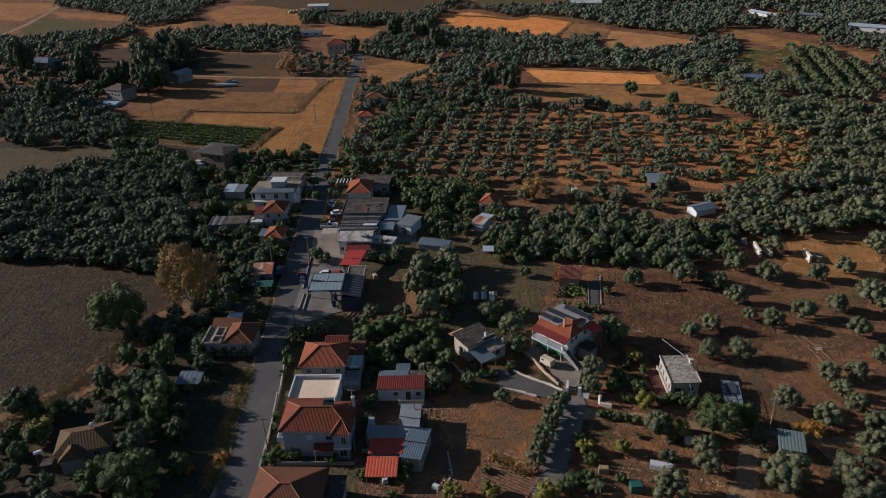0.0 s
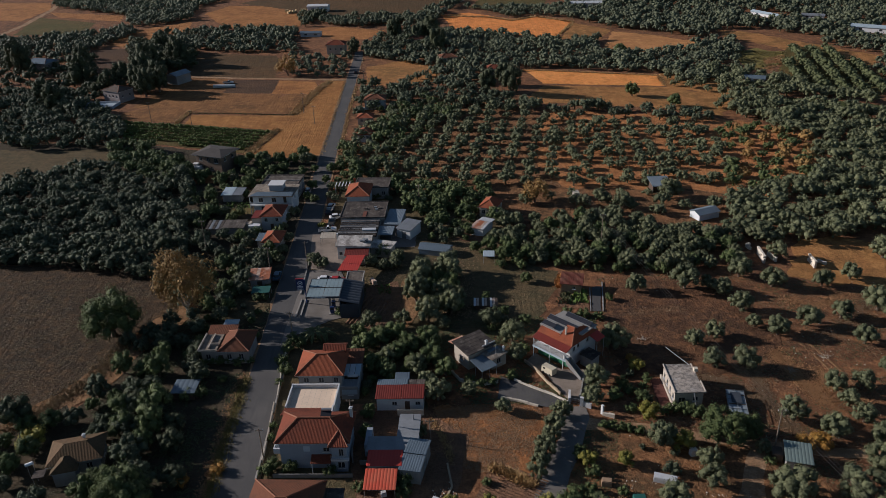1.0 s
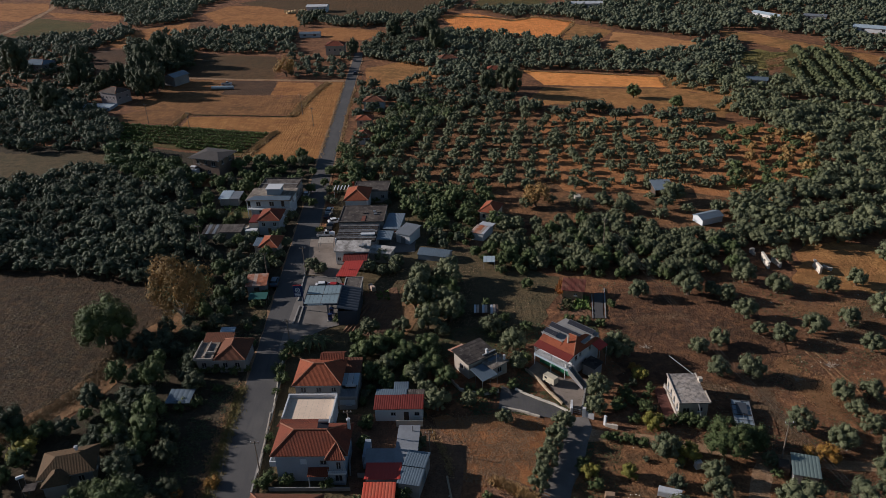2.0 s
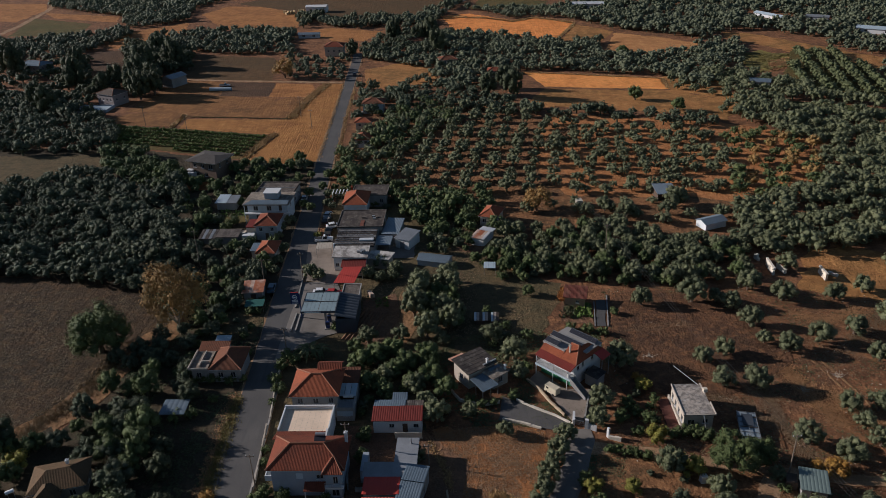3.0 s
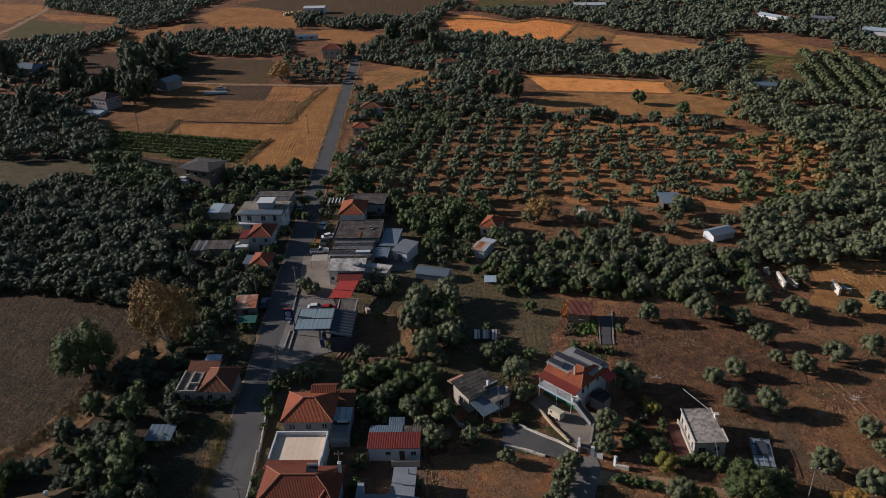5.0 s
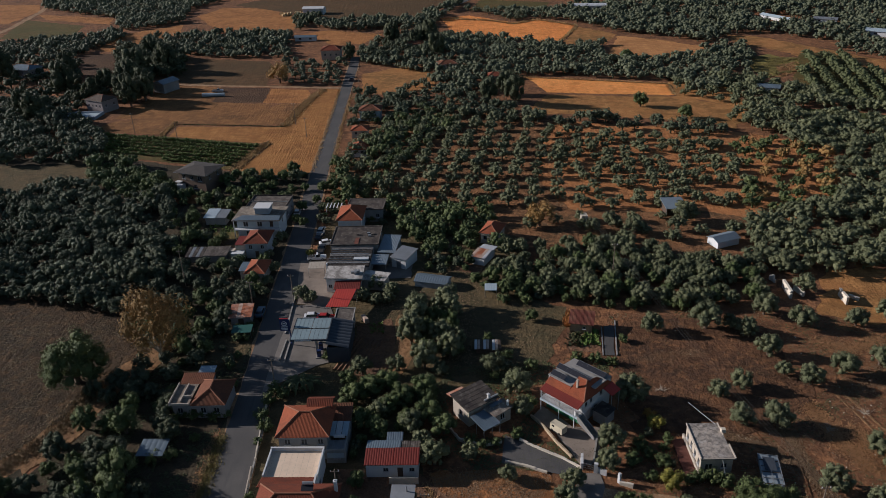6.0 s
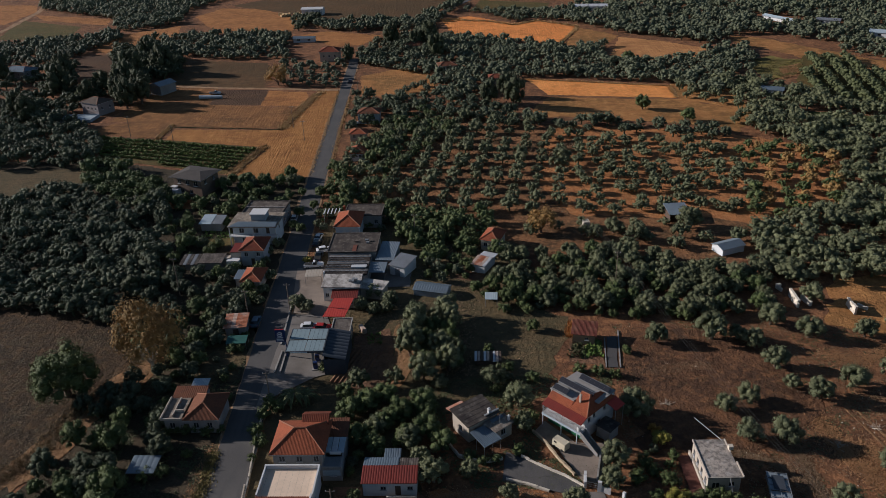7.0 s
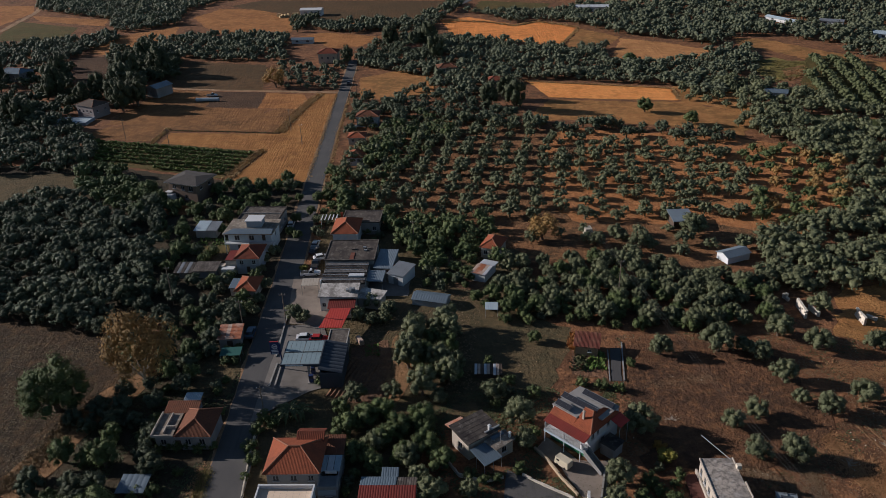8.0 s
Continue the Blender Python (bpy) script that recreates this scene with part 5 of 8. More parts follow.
def orange_house_far():
    r = thing("house", -25.8, 208.8, 0, -2, "white house with a bright orange hip roof", "house")
    walls(r, 6.2, 8.6, 4.3, WHITE, wins("s", (-1.6, 0.0, 1.6), 1.2, 0.9, 1.9, "shutter") + wins("w", (-2, 2), 1.5))
    hip(r, 7.2, 9.6, 4.3, 1.9, ORANGETILE, "y", 2.6)
    chimney(r, -1.7, 3.8, 4.6, 1.8, 0.5, ORANGETILE)
    posts(r, [(3.2, -4.8)], 4.2, 0.2, WHITE)
    b = thing("house", -22.4, 216.0, 0, -4, "low house with a dark flat roof", "house")
    walls(b, 10.0, 7.2, 3.6, GREYWALL, wins("s", (3.6,), 1.2) + wins("e", (0,), 1.2))
    flat_roof(b, -5.0, 5.0, -3.6, 3.6, 3.6, DARKROOF, 0.1, DARKROOF_B)
    f = thing("veranda", -32.0, 219.0, 0, -2, "pale beams of an open veranda", "veranda")
    for i in range(5):
        Shape().box(-2 + i * 1.0, -1.75 + i * 1.0, -1.8, 1.8, 2.3, 2.45).put("beam", WHITE, f)
    posts(f, [(-1.9, -1.6), (2.1, -1.6), (-1.9, 1.6), (2.1, 1.6)], 2.3, 0.08, WHITE)


orange_house_far()


def west_houses():
    r = thing("house", -76.6, 243.5, 0, -22, "two-storey unplastered house with a dark low roof", "house")
    walls(r, 10.0, 8.4, 5.8, BROWNWALL, wins("s", (-3, 0), 3.6, 1.2, 1.3) + wins("s", (3.0,), 3.4, 1.6, 1.6) + wins("e", (-2, 2), 3.6) + wins("s", (-2.5, 1), 0.8, 1.2, 1.2))
    hip(r, 12.0, 10.4, 5.8, 0.9, DARKROOF_C, "x", 4.0, caps=False, pitch=0.5)
    Shape().box(-5.6, -3.6, -5.6, -4.25, 2.7, 2.9).put("balcony", WHITE, r)
    Shape().box(-5.2, -2.8, -6.8, -4.3, -0.1, 2.2).put("porch", WHITE, r)
    e = thing("shed", -64.3, 215.5, 0, -4, "low shed with bright blue-grey sheets", "shed")
    walls(e, 5.6, 4.6, 2.2, GREYWALL, ())
    lean(e, -3.2, 0.2, -2.8, 2.8, 2.4, 2.8, TURQ, 0.4)
    lean(e, 0.25, 3.2, -2.6, 2.6, 2.35, 2.7, GREYMETAL, 0.4)
    f = thing("house", -50.0, 207.6, 0, -4, "two-storey white house with stepped flat roofs", "house")
    walls(f, 11.4, 7.0, 5.6, PALEBLUE, wins("s", (-3.4, 0.4), 3.3, 1.3, 1.4) + wins("s", (3.6,), 3.1, 0.9, 2.0, "door") + wins("s", (-3, 0, 3), 0.8) + wins("e", (0,), 3.2))
    s = Shape()
    s.slab([(-6.6, -5.0, 5.75), (6.4, -5.0, 5.75), (6.6, 3.9, 5.95), (-6.4, 3.9, 5.95)], 0.22)
    s.put("roof", CREAM_ROOF, f)
    Shape().ribs([(-6.4, -4.9, 5.79), (6.2, -4.9, 5.79), (6.0, -2.3, 6.05), (-4.4, -2.3, 6.05)], 0.5, 0.04).put("roof_sheet", BLUEMETAL, f, "dark blue-grey roof sheets")
    Shape().box(-1.2, 2.6, -1.2, 2.2, 5.8, 7.6).put("stair_house", BLUEWALL, f, "pale blue roof stair house")
    Shape().box(-1.5, 2.9, -1.5, 2.5, 7.6, 7.75).put("stair_roof", WHITE, f)
    Shape().box(-6.4, 6.2, -4.9, -3.5, 2.75, 2.95).put("balcony_slab", WHITE, f)
    railing(f, [(-6.3, -4.85), (6.1, -4.85)], 2.95, 0.95, 0.5, WHITE)
    posts(f, [(-6.2, -4.7), (0, -4.7), (6.0, -4.7)], 5.6, 0.12, WHITE)
    g = thing("house", -50.0, 218.6, 0, -5, "single-storey house with a dark flat roof", "house")
    walls(g, 11.0, 8.6, 4.1, GREYWALL, wins("e", (-2, 2), 1.2) + wins("s", (-3,), 1.2))
    flat_roof(g, -5.5, 5.5, -4.3, 4.3, 4.1, DARKROOF_B, 0.25, DARKROOF)
    Shape().box(-5.7, 5.7, -0.1, 0.1, 4.3, 4.5).put("roof_rib", CONCRETE, g)
    aerial(g, -3.5, -1, 4.3)
    h = thing("house", -48.2, 195.4, 0, -2, "grey house with a red tiled hip roof", "house")
    walls(h, 5.6, 6.6, 4.4, BLUEGREY, wins("s", (-1.5, 1.5), 2.6, 0.9, 1.1) + wins("s", (0,), 0.0, 0.9, 2.0, "door"))
    hip(h, 6.4, 7.8, 4.4, 1.6, REDTILE, "y", 1.4)
    walls(h, 2.6, 5.0, 3.4, CREAM, (), x0=-5.6, y0=-2.6)
    flat_roof(h, -5.6, -3.0, -2.6, 2.4, 3.4, DARKREDMETAL, 0.0, over=0.1)
    Shape().box(-6.4, -3.2, -4.6, -2.7, -0.1, 2.0).put("porch", WHITE, h)
    Shape().box(-9.4, -5.8, -3.4, -1.6, -0.1, 2.2).put("annex", CREAM, h)
    k = thing("cottage", -45.8, 182.0, 0, -3, "low cottage with a red tiled hip roof", "house")
    walls(k, 4.2, 6.2, 2.8, CREAM, wins("s", (0,), 1.0))
    hip(k, 5.2, 7.2, 2.8, 1.3, ORANGETILE, "y", 2.0)
    lean(k, -4.6, -2.65, -1.2, 3.0, 2.3, 2.6, BLUEMETAL, 0.4)
    walls(k, 1.6, 3.6, 2.2, GREYWALL, (), x0=-4.3, y0=-0.9)
    m = thing("shed", -60.4, 192.4, 0, -3, "long low shed with grey sheets", "shed")
    walls(m, 9.0, 3.8, 2.0, GREYWALL, ())
    lean(m, -1.0, 5.0, -2.2, 2.2, 2.1, 2.5, DARKROOF_B, 0.4)
    for i in range(5):
        lean(m, -5.6 + i * 0.92, -4.8 + i * 0.92, -2.6, 2.0, 1.9, 2.5, GREYMETAL if i % 2 else DARKROOF, 0.3, "sheet")
    n = thing("shed", -45.2, 162.0, 0, 4, "shed with rusty corrugated sheets", "shed")
    walls(n, 4.2, 4.6, 2.4, GREYWALL, wins("s", (0,), 0.0, 1.2, 1.9, "door"))
    for i in range(6):
        lean(n, -2.5 + i * .83, -1.68 + i * .83, -2.7, 2.6, 2.5, 2.9, RUST if i not in (2,) else PALERUST, 0.2, "sheet")
    q = thing("garden_net", -43.8, 156.0, 0, 0, "green tarpaulin shelter by the road", "shelter")
    Shape().slab([(-2.2, -1.2, 1.5), (2.0, -1.2, 1.6), (2.0, 1.3, 2.0), (-2.2, 1.3, 1.9)], 0.06).put("cover", GREENSHEET, q)
    posts(q, [(-2.0, -1.1), (1.9, -1.1), (-2.0, 1.2), (1.9, 1.2)], 1.6, 0.04)


PALEBLUE = plain("pale_blue_white_plaster", C(.43, .49, .53), 0.85, stain=C(.32, .36, .39), streak=True, amount=0.5)
BROWNWALL = plain("bare_brick_and_plaster", C(.168, .119, .091), 0.95, stain=C(.105, .077, .063), streak=True)
BLUEGREY = plain("blue_grey_plaster", C(.30, .33, .36), 0.9, stain=C(.2, .22, .24), streak=True)
DARKROOF_C = plain("dark_grey_tiles", C(.066, .059, .055), 0.95, stain=C(.042, .037, .035), scale=1.5)
CREAM_ROOF = worn("pale_roof_slab", C(.270, .225, .180), C(.135, .112, .092), C(.400, .360, .310), 1.2)
PALERUST = plain("pale_rusty_sheet", C(.448, .344, .280), 0.8, stain=C(.272, .128, .072), scale=2)
west_houses()


def left_house():
    r = thing("house", -45.0, 132.4, 0, -1.5, "low house with a worn red hip roof and flat terrace", "house")
    walls(r, 9.4, 6.6, 3.2, GREYWALL, wins("s", (-3.4, 0.8, 3.2), 1.1) + wins("s", (-0.9,), 0.0, 1.0, 2.1, "door"), x0=-5.1)
    hip(r, 6.4, 7.6, 3.2, 1.8, DARKTILE, "y", 2.4, cx=1.5)
    Shape().box(-5.4, -1.8, -3.8, 2.2, 3.3, 3.48).put("terrace", CREAM_ROOF, r, "pale flat terrace roof")
    p = Shape()
    p.box(-5.5, -5.3, -3.9, 2.2, 3.3, 3.9), p.box(-5.3, -1.9, -3.95, -3.8, 3.3, 3.75), p.box(-3.6, -3.4, -3.2, 1.9, 3.48, 3.9), p.box(-3.4, -1.9, -1.9, -1.7, 3.48, 4.0)
    p.put("parapet", CREAM, r)
    lean(r, -5.4, 0.6, 2.25, 5.2, 3.4, 3.9, DARKTILE, 0.36)
    Shape().box(-3.2, -0.9, 5.8, 8.4, -.1, 2.6).put("store", GREYWALL, r)
    lean(r, -3.5, -0.4, 5.5, 8.8, 2.6, 2.9, TURQ, 0.3)
    s = thing("shed", -50.6, 119.4, 0, -2, "small shed with a pale blue-grey sheet roof", "shed")
    walls(s, 4.0, 3.2, 1.6, DARKWOOD, ())
    lean(s, -2.3, 2.3, -1.9, 2.0, 1.7, 2.0, BLUEMETAL, 0.9)


left_house()


def south_west_house():
    r = thing("house", -63.0, 101.2, 0, 14, "old house with a mossy brown tiled hip roof", "house")
    walls(r, 7.6, 5.6, 3.1, GREYWALL, wins("s", (2.0,), 1.0) + wins("e", (0,), 1.0))
    hip(r, 8.8, 6.8, 3.1, 1.5, OLDTILE, "x", 3.4, caps=False)
    hip(r, 4.2, 4.0, 2.75, 1.35, OLDTILE, "y", 0.9, cx=-1.4, cy=-3.0, caps=False)
    walls(r, 3.4, 3.0, 2.7, GREYWALL, (), x0=-3.1, y0=-5.0)
    chimney(r, 1.2, 1.2, 4.3, 0.6, 0.4)
    Shape().slab([(-6.6, -4.0, 2.0), (-4.6, -4.4, 2.2), (-4.4, -2.6, 2.3), (-6.4, -2.4, 2.1)], 0.08).put("porch_sheet", DARKROOF, r)
    posts(r, [(-6.4, -3.9), (-6.2, -2.5)], 2.0)
    a = thing("water_heater", -69.7, 98.4, 0, 20, "white water tank on a stand", "tank")
    Shape().tube((-.7, 0, 2.6), (.5, 0, 2.8), 0.3, n=10).put("tank", SIGNWHITE, a)
    posts(a, [(-.5, 0), (.4, 0)], 2.5)


OLDTILE = tile("old_mossy_tiles", C(.128, .077, .041), C(.092, .058, .032), C(.057, .048, .027))
south_west_house()


def grey_house():
    r = thing("house", 4.1, 128.2, 0, 35, "small cream house with a dark weathered roof", "house")
    walls(r, 6.2, 4.6, 3.5, CREAM, wins("s", (-1.6,), 1.0) + wins("s", (0.4,), 0.0, 0.9, 2.0, "door") + wins("w", (0,), 1.1) + wins("e", (0.5,), 1.1))
    s = Shape()
    s.slab([(-3.5, -2.6, 3.6), (3.5, -2.6, 3.6), (3.5, 2.7, 4.2), (-3.5, 2.7, 4.2)], 0.14)
    s.put("roof", DARKROOF, r)
    for k in range(6):
        s = Shape().hexa([(-3.5, -2.6 + k * .9, 3.602 + k * .102), (3.5, -2.6 + k * .9, 3.602 + k * .102), (3.5, -2.52 + k * .9, 3.612 + k * .102), (-3.5, -2.52 + k * .9, 3.612 + k * .102)],
               [(-3.5, -2.6 + k * .9, 3.63 + k * .102), (3.5, -2.6 + k * .9, 3.63 + k * .102), (3.5, -2.52 + k * .9, 3.63 + k * .102), (-3.5, -2.52 + k * .9, 3.63 + k * .102)])
        s.put("roof_batten", DARKROOF, r)
    lean(r, -3.2, 0.2, 2.75, 4.2, 3.5, 3.3, RUST, 0.3)
    chimney(r, 1.6, -1.9, 3.7, 0.9, 0.4)
    Shape().box(0.5, 3.6, -2.2, -1.9, 3.75, 3.95).put("roof_pipe", STEEL, r)
    Shape().slab([(0.2, -5.6, 2.7), (4.4, -5.2, 2.6), (4.3, -2.6, 3.0), (-0.4, -2.7, 3.0)], 0.15).put("annex_roof", CREAM_ROOF, r, "pale flat annex roof")
    walls(r, 3.6, 2.5, 2.5, CREAM, wins("s", (0,), 0.9), x0=0.4, y0=-5.1)
    Shape().slab([(1.0, -3.6, 3.05), (3.6, -3.4, 3.02), (3.6, -2.7, 3.1), (1.0, -2.7, 3.1)], 0.04).put("annex_sheet", BLUEMETAL, r)
    for i in range(6):
        Shape().ribs([(-3.3 + i * .62, -6.9, 2.2), (-2.72 + i * .62, -6.9, 2.2), (-2.72 + i * .62, -2.9, 2.75), (-3.3 + i * .62, -2.9, 2.75)], 0.3, 0.03).put("porch_sheet", BLUEMETAL, r, "grey ribbed porch sheet")
    posts(r, [(-3.2, -6.7), (-1.4, -6.7), (0.3, -6.7), (-3.2, -4.6)], 2.2, 0.05)
    chimney(r, 3.9, -4.4, 2.6, 1.0, 0.35, WHITE)
    aerial(r, 1.8, -4.6, 2.8, 2.4)


grey_house()


def blue_white_house():
    r = thing("house", 22.0, 129.0, 0, -46, "two-storey white house with red roof, balcony and rooftop solar panels", "house")
    r.scale = (0.97, 0.88, 1.0)
    op = wins("s", (-2.4, 0.2), 0.7, 1.4, 1.4) + wins("s", (2.6,), 0.0, 0.9, 2.1, "door") + wins("s", (-1.6, 1.4), 3.0, 1.0, 1.9, "door")
    op += wins("e", (-3.4,), 3.2, 0.9, 1.0) + wins("e", (-1.8, 1.6), 3.4, 0.8, 1.0) + wins("e", (0,), 0.8) + wins("w", (-3, 0, 3), 3.2) + wins("w", (-2, 2), 0.8)
    walls(r, 7.6, 9.6, 5.0, WHITE, op, y0=-3.4)
    # the roof deck with its panels
    d = Shape()
    d.slab([(-4.6, 0.3, 6.15), (4.0, 0.3, 6.15), (4.2, 5.7, 6.25), (-4.2, 5.7, 6.25)], 0.2)
    d.slab([(-4.8, -2.2, 6.1), (0.5, -2.2, 6.1), (0.5, 0.3, 6.15), (-4.6, 0.3, 6.15)], 0.2)
    d.weld().put("deck", PALEROOF_C, r, "pale concrete roof deck")
    walls(r, 7.6, 5.2, 5.95, WHITE, wins("w", (0,), 5.1, 0.8, 0.6), y0=0.9, z0=5.0)
    walls(r, 4.2, 2.6, 5.9, WHITE, (), x0=-3.8, y0=-1.9, z0=5.0)
    posts(r, [(-4.6, -2.0), (-4.5, 0.3), (-4.1, 5.5)], 6.0, 0.09, WHITE, z0=0)
    for y, n, x0, z in ((0.2, 7, -4.6, 6.15), (3.6, 6, -2.4, 6.2), (-2.3, 3, -4.2, 6.1)):
        f = Shape()
        f.box(x0 - .05, x0 + n * 1.04, y - .1, y - .02, z + .36, z + .46)
        f.box(x0 - .05, x0 + n * 1.04, y + 1.02, y + 1.1, z + .84, z + .94)
        for k in range(0, n + 1, 2):
            f.tube((x0 + k * 1.03, y + 1.05, z), (x0 + k * 1.03, y + 1.05, z + .9), 0.04, n=4)
            f.tube((x0 + k * 1.03, y, z), (x0 + k * 1.03, y, z + .4), 0.04, n=4)
        arr = f.put("panel_frame", GREYMETAL, r, "row of dark solar panels on white frames")
        for k in range(n):
            x = x0 + k * 1.04
            Shape().hexa([(x, y, z + .4), (x + 1.0, y, z + .4), (x + 1.0, y + 1.02, z + .88), (x, y + 1.02, z + .88)],
                         [(x, y - .02, z + .45), (x + 1.0, y - .02, z + .45), (x + 1.0, y + 1.0, z + .93), (x, y + 1.0, z + .93)]).put("solar_panel", SOLAR, arr)
    # the red front roof
    for q in ([(-4.3, -3.6, 5.1), (0.55, -3.6, 5.1), (0.55, -2.25, 5.9), (-4.3, -2.25, 5.9)], [(0.55, -3.6, 5.1), (4.3, -3.6, 5.1), (2.3, 0.2, 7.0), (0.55, 0.2, 6.9)],
              [(4.3, -3.6, 5.1), (4.4, 5.9, 5.1), (2.6, 3.0, 6.6), (2.3, 0.2, 7.0)]):
        Shape().ribs(q, 0.25, 0.03).put("roof_slope", ORANGETILE, r)
    k = Shape().tube((4.3, -3.6, 5.2), (2.3, 0.2, 7.08), 0.13)
    k.tube((2.3, 0.2, 7.08), (0.55, 0.2, 6.95), 0.12)
    k.put("ridge_cap", RIDGE, r)
    lean(r, -4.3, 4.3, -5.5, -3.62, 4.55, 5.08, DARKREDMETAL, 0.4, "balcony_roof")
    Shape().ribs([(4.4, 2.6, 5.2), (6.4, 2.6, 4.6), (6.4, 5.6, 4.6), (4.4, 5.6, 5.2)], 0.4).put("side_roof", REDMETAL, r)
    posts(r, [(6.2, 2.8), (6.2, 5.4)], 4.6, 0.06)
    chimney(r, 1.5, -1.7, 5.9, 1.6, 0.32, CREAM)
    Shape().box(-4.2, 4.3, -5.4, -3.4, 2.6, 2.8).put("balcony_slab", WHITE, r)
    Shape().box(-4.2, 4.2, -5.45, -5.35, 2.35, 2.8).put("balcony_edge", TURQ, r)
    railing(r, [(-4.1, -3.5), (-4.1, -5.3), (4.2, -5.3), (4.2, -3.9)], 2.8, 0.95, 0.3)
    posts(r, [(-4.1, -5.2), (0, -5.2), (3.4, -5.2)], 4.6, 0.09, WHITE)
    Shape().box(-4.0, 3.4, -3.55, -3.42, 0.0, 1.2).put("wainscot", GREENPAINT, r)
    for i in range(14):
        Shape().box(4.3 + i * 0.26, 4.56 + i * 0.26, -5.4, -4.2, max(-0.1, 2.2 - i * 0.18), 2.62 - i * 0.18).put("stair_step", PALEROOF_C, r)
    sw = Shape()
    for y in (-5.52, -4.2):
        sw.hexa([(4.3, y, 2.0), (8.0, y, -0.1), (8.0, y + .12, -0.1), (4.3, y + .12, 2.0)], [(4.3, y, 3.3), (8.0, y, 0.7), (8.0, y + .12, 0.7), (4.3, y + .12, 3.3)])
    sw.put("stair_wall", GREYWALL, r)
    Shape().box(4.6, 7.2, -0.6, 2.4, -0.1, 2.3).put("side_store", GREYWALL, r)
    Shape().slab([(4.4, -0.8, 2.35), (7.5, -0.8, 2.3), (7.5, 2.6, 2.5), (4.4, 2.6, 2.55)], 0.08).put("side_store_roof", DARKROOF, r)
    Shape().tube((3.6, -5.0, 2.8), (3.6, -5.0, 3.7), 0.35, n=10).put("water_tank", WHITE, r)


PALEROOF_C = plain("pale_grey_screed", C(.259, .248, .238), 0.9, stain=C(.173, .162, .151), scale=0.8)
blue_white_house()


def flat_house():
    r = thing("house", 41.7, 115.6, 0, -1, "white bungalow with a mottled grey flat concrete roof", "house")
    walls(r, 5.0, 8.2, 3.2, CREAM, wins("w", (-3.0, -1.0, 1.0, 3.0), 1.0, 0.9, 1.2) + wins("s", (1.2,), 1.2, 0.9, 0.9) + wins("s", (-1.2,), 0.6, 1.2, 1.4))
    Shape().slab([(-2.75, -4.6, 3.42), (2.8, -4.5, 3.42), (2.8, -1.2, 3.42), (2.5, -1.2, 3.42), (2.5, 4.1, 3.42), (-2.75, 4.1, 3.42)], 0.22).put("roof", MOTTLED, r)
    p = Shape().box(-2.75, -2.6, -4.6, 4.1, 3.42, 3.56)
    p.box(2.62, 2.8, -4.5, -1.2, 3.42, 3.6), p.box(2.35, 2.5, 1.0, 4.1, 3.42, 3.6), p.box(-2.6, 2.6, -4.6, -4.48, 3.42, 3.5)
    p.put("parapet", CREAM, r)
    Shape().tube((0.6, -4.7, 3.4), (1.0, -6.4, 0.4), 0.09).put("drain_pipe", STEEL, r)
    Shape().box(2.3, 3.0, 1.5, 2.2, 3.42, 4.1).put("chimney", STONE, r)
    Shape().box(-4.9, -2.9, -5.2, 4.0, -0.1, 0.25).put("patio", PAVING, r, "dark red paved patio")
    Shape().box(-2.88, -2.62, -5.2, 4.6, -0.1, 0.85).put("patio_wall", CREAM, r)
    Shape().tube((2.0, 3.8, 3.4), (-1.2, 8.6, 4.2), 0.06).put("gutter_pipe", STEEL, r)
    g = thing("greenhouse", 49.9, 110.6, 0, -12, "small greenhouse with pale blue film", "greenhouse")
    walls(g, 2.5, 6.4, 1.2, FILM, (), 0.06)
    Shape().slab([(-1.5, -3.4, 1.3), (1.5, -3.4, 1.2), (1.5, 3.4, 1.35), (-1.5, 3.4, 1.5)], 0.04).put("film_roof", FILM, g)
    for k in range(6):
        y = -3.3 + k * 1.32
        Shape().box(-1.52, 1.52, y - .05, y + .05, 1.42, 1.52).put("rafter", GREYMETAL if k % 2 else DARKWOOD, g)
    for x in (-1.5, 0.0, 1.5):
        Shape().box(x - .05, x + .05, -3.42, 3.42, 1.5, 1.57).put("batten", GREYMETAL, g)
    Shape().slab([(-0.9, -0.4, 1.6), (0.9, -0.4, 1.6), (0.9, 2.6, 1.62), (-0.9, 2.6, 1.62)], 0.03).put("dark_sheet", NAVY, g)
    posts(g, [(-1.4, -3.3), (1.4, -3.3), (-1.4, 3.3), (1.4, 3.3)], 1.3)
    s = thing("shed", 54.6, 96.3, 0, -17, "small shed with a grey-green ribbed roof", "shed")
    walls(s, 3.6, 3.8, 2.0, GREYWALL, wins("s", (0,), 0.0, 1.0, 1.8, "door"))
    lean(s, -2.1, 2.1, -2.3, 2.3, 2.1, 2.6, GREENMETAL, 0.5)
    Shape().box(-3.8, -2.2, -0.5, 1.6, -0.1, 1.6).put("side_bin", DARKWOOD, s)


_m = Mat("mottled_grey_concrete_roof", 0.95, spec=0.1).base(C(.385, .335, .29))
_m.mix(_m.noise(0.35, 0.42, 0.6, 6), C(.20, .18, .165), 0.85)
_m.mix(_m.noise(1.4, 0.46, 0.62, 7, None, 0.7), C(.11, .10, .092), 0.8)
_m.mix(_m.noise(4.5, 0.5, 0.66, 6, None, 0.7), C(.12, .11, .10), 0.6)
_m.mix(_m.noise(0.9, 0.56, 0.68, 6), C(.46, .43, .40), 0.6)
MOTTLED = _m.done()
flat_house()


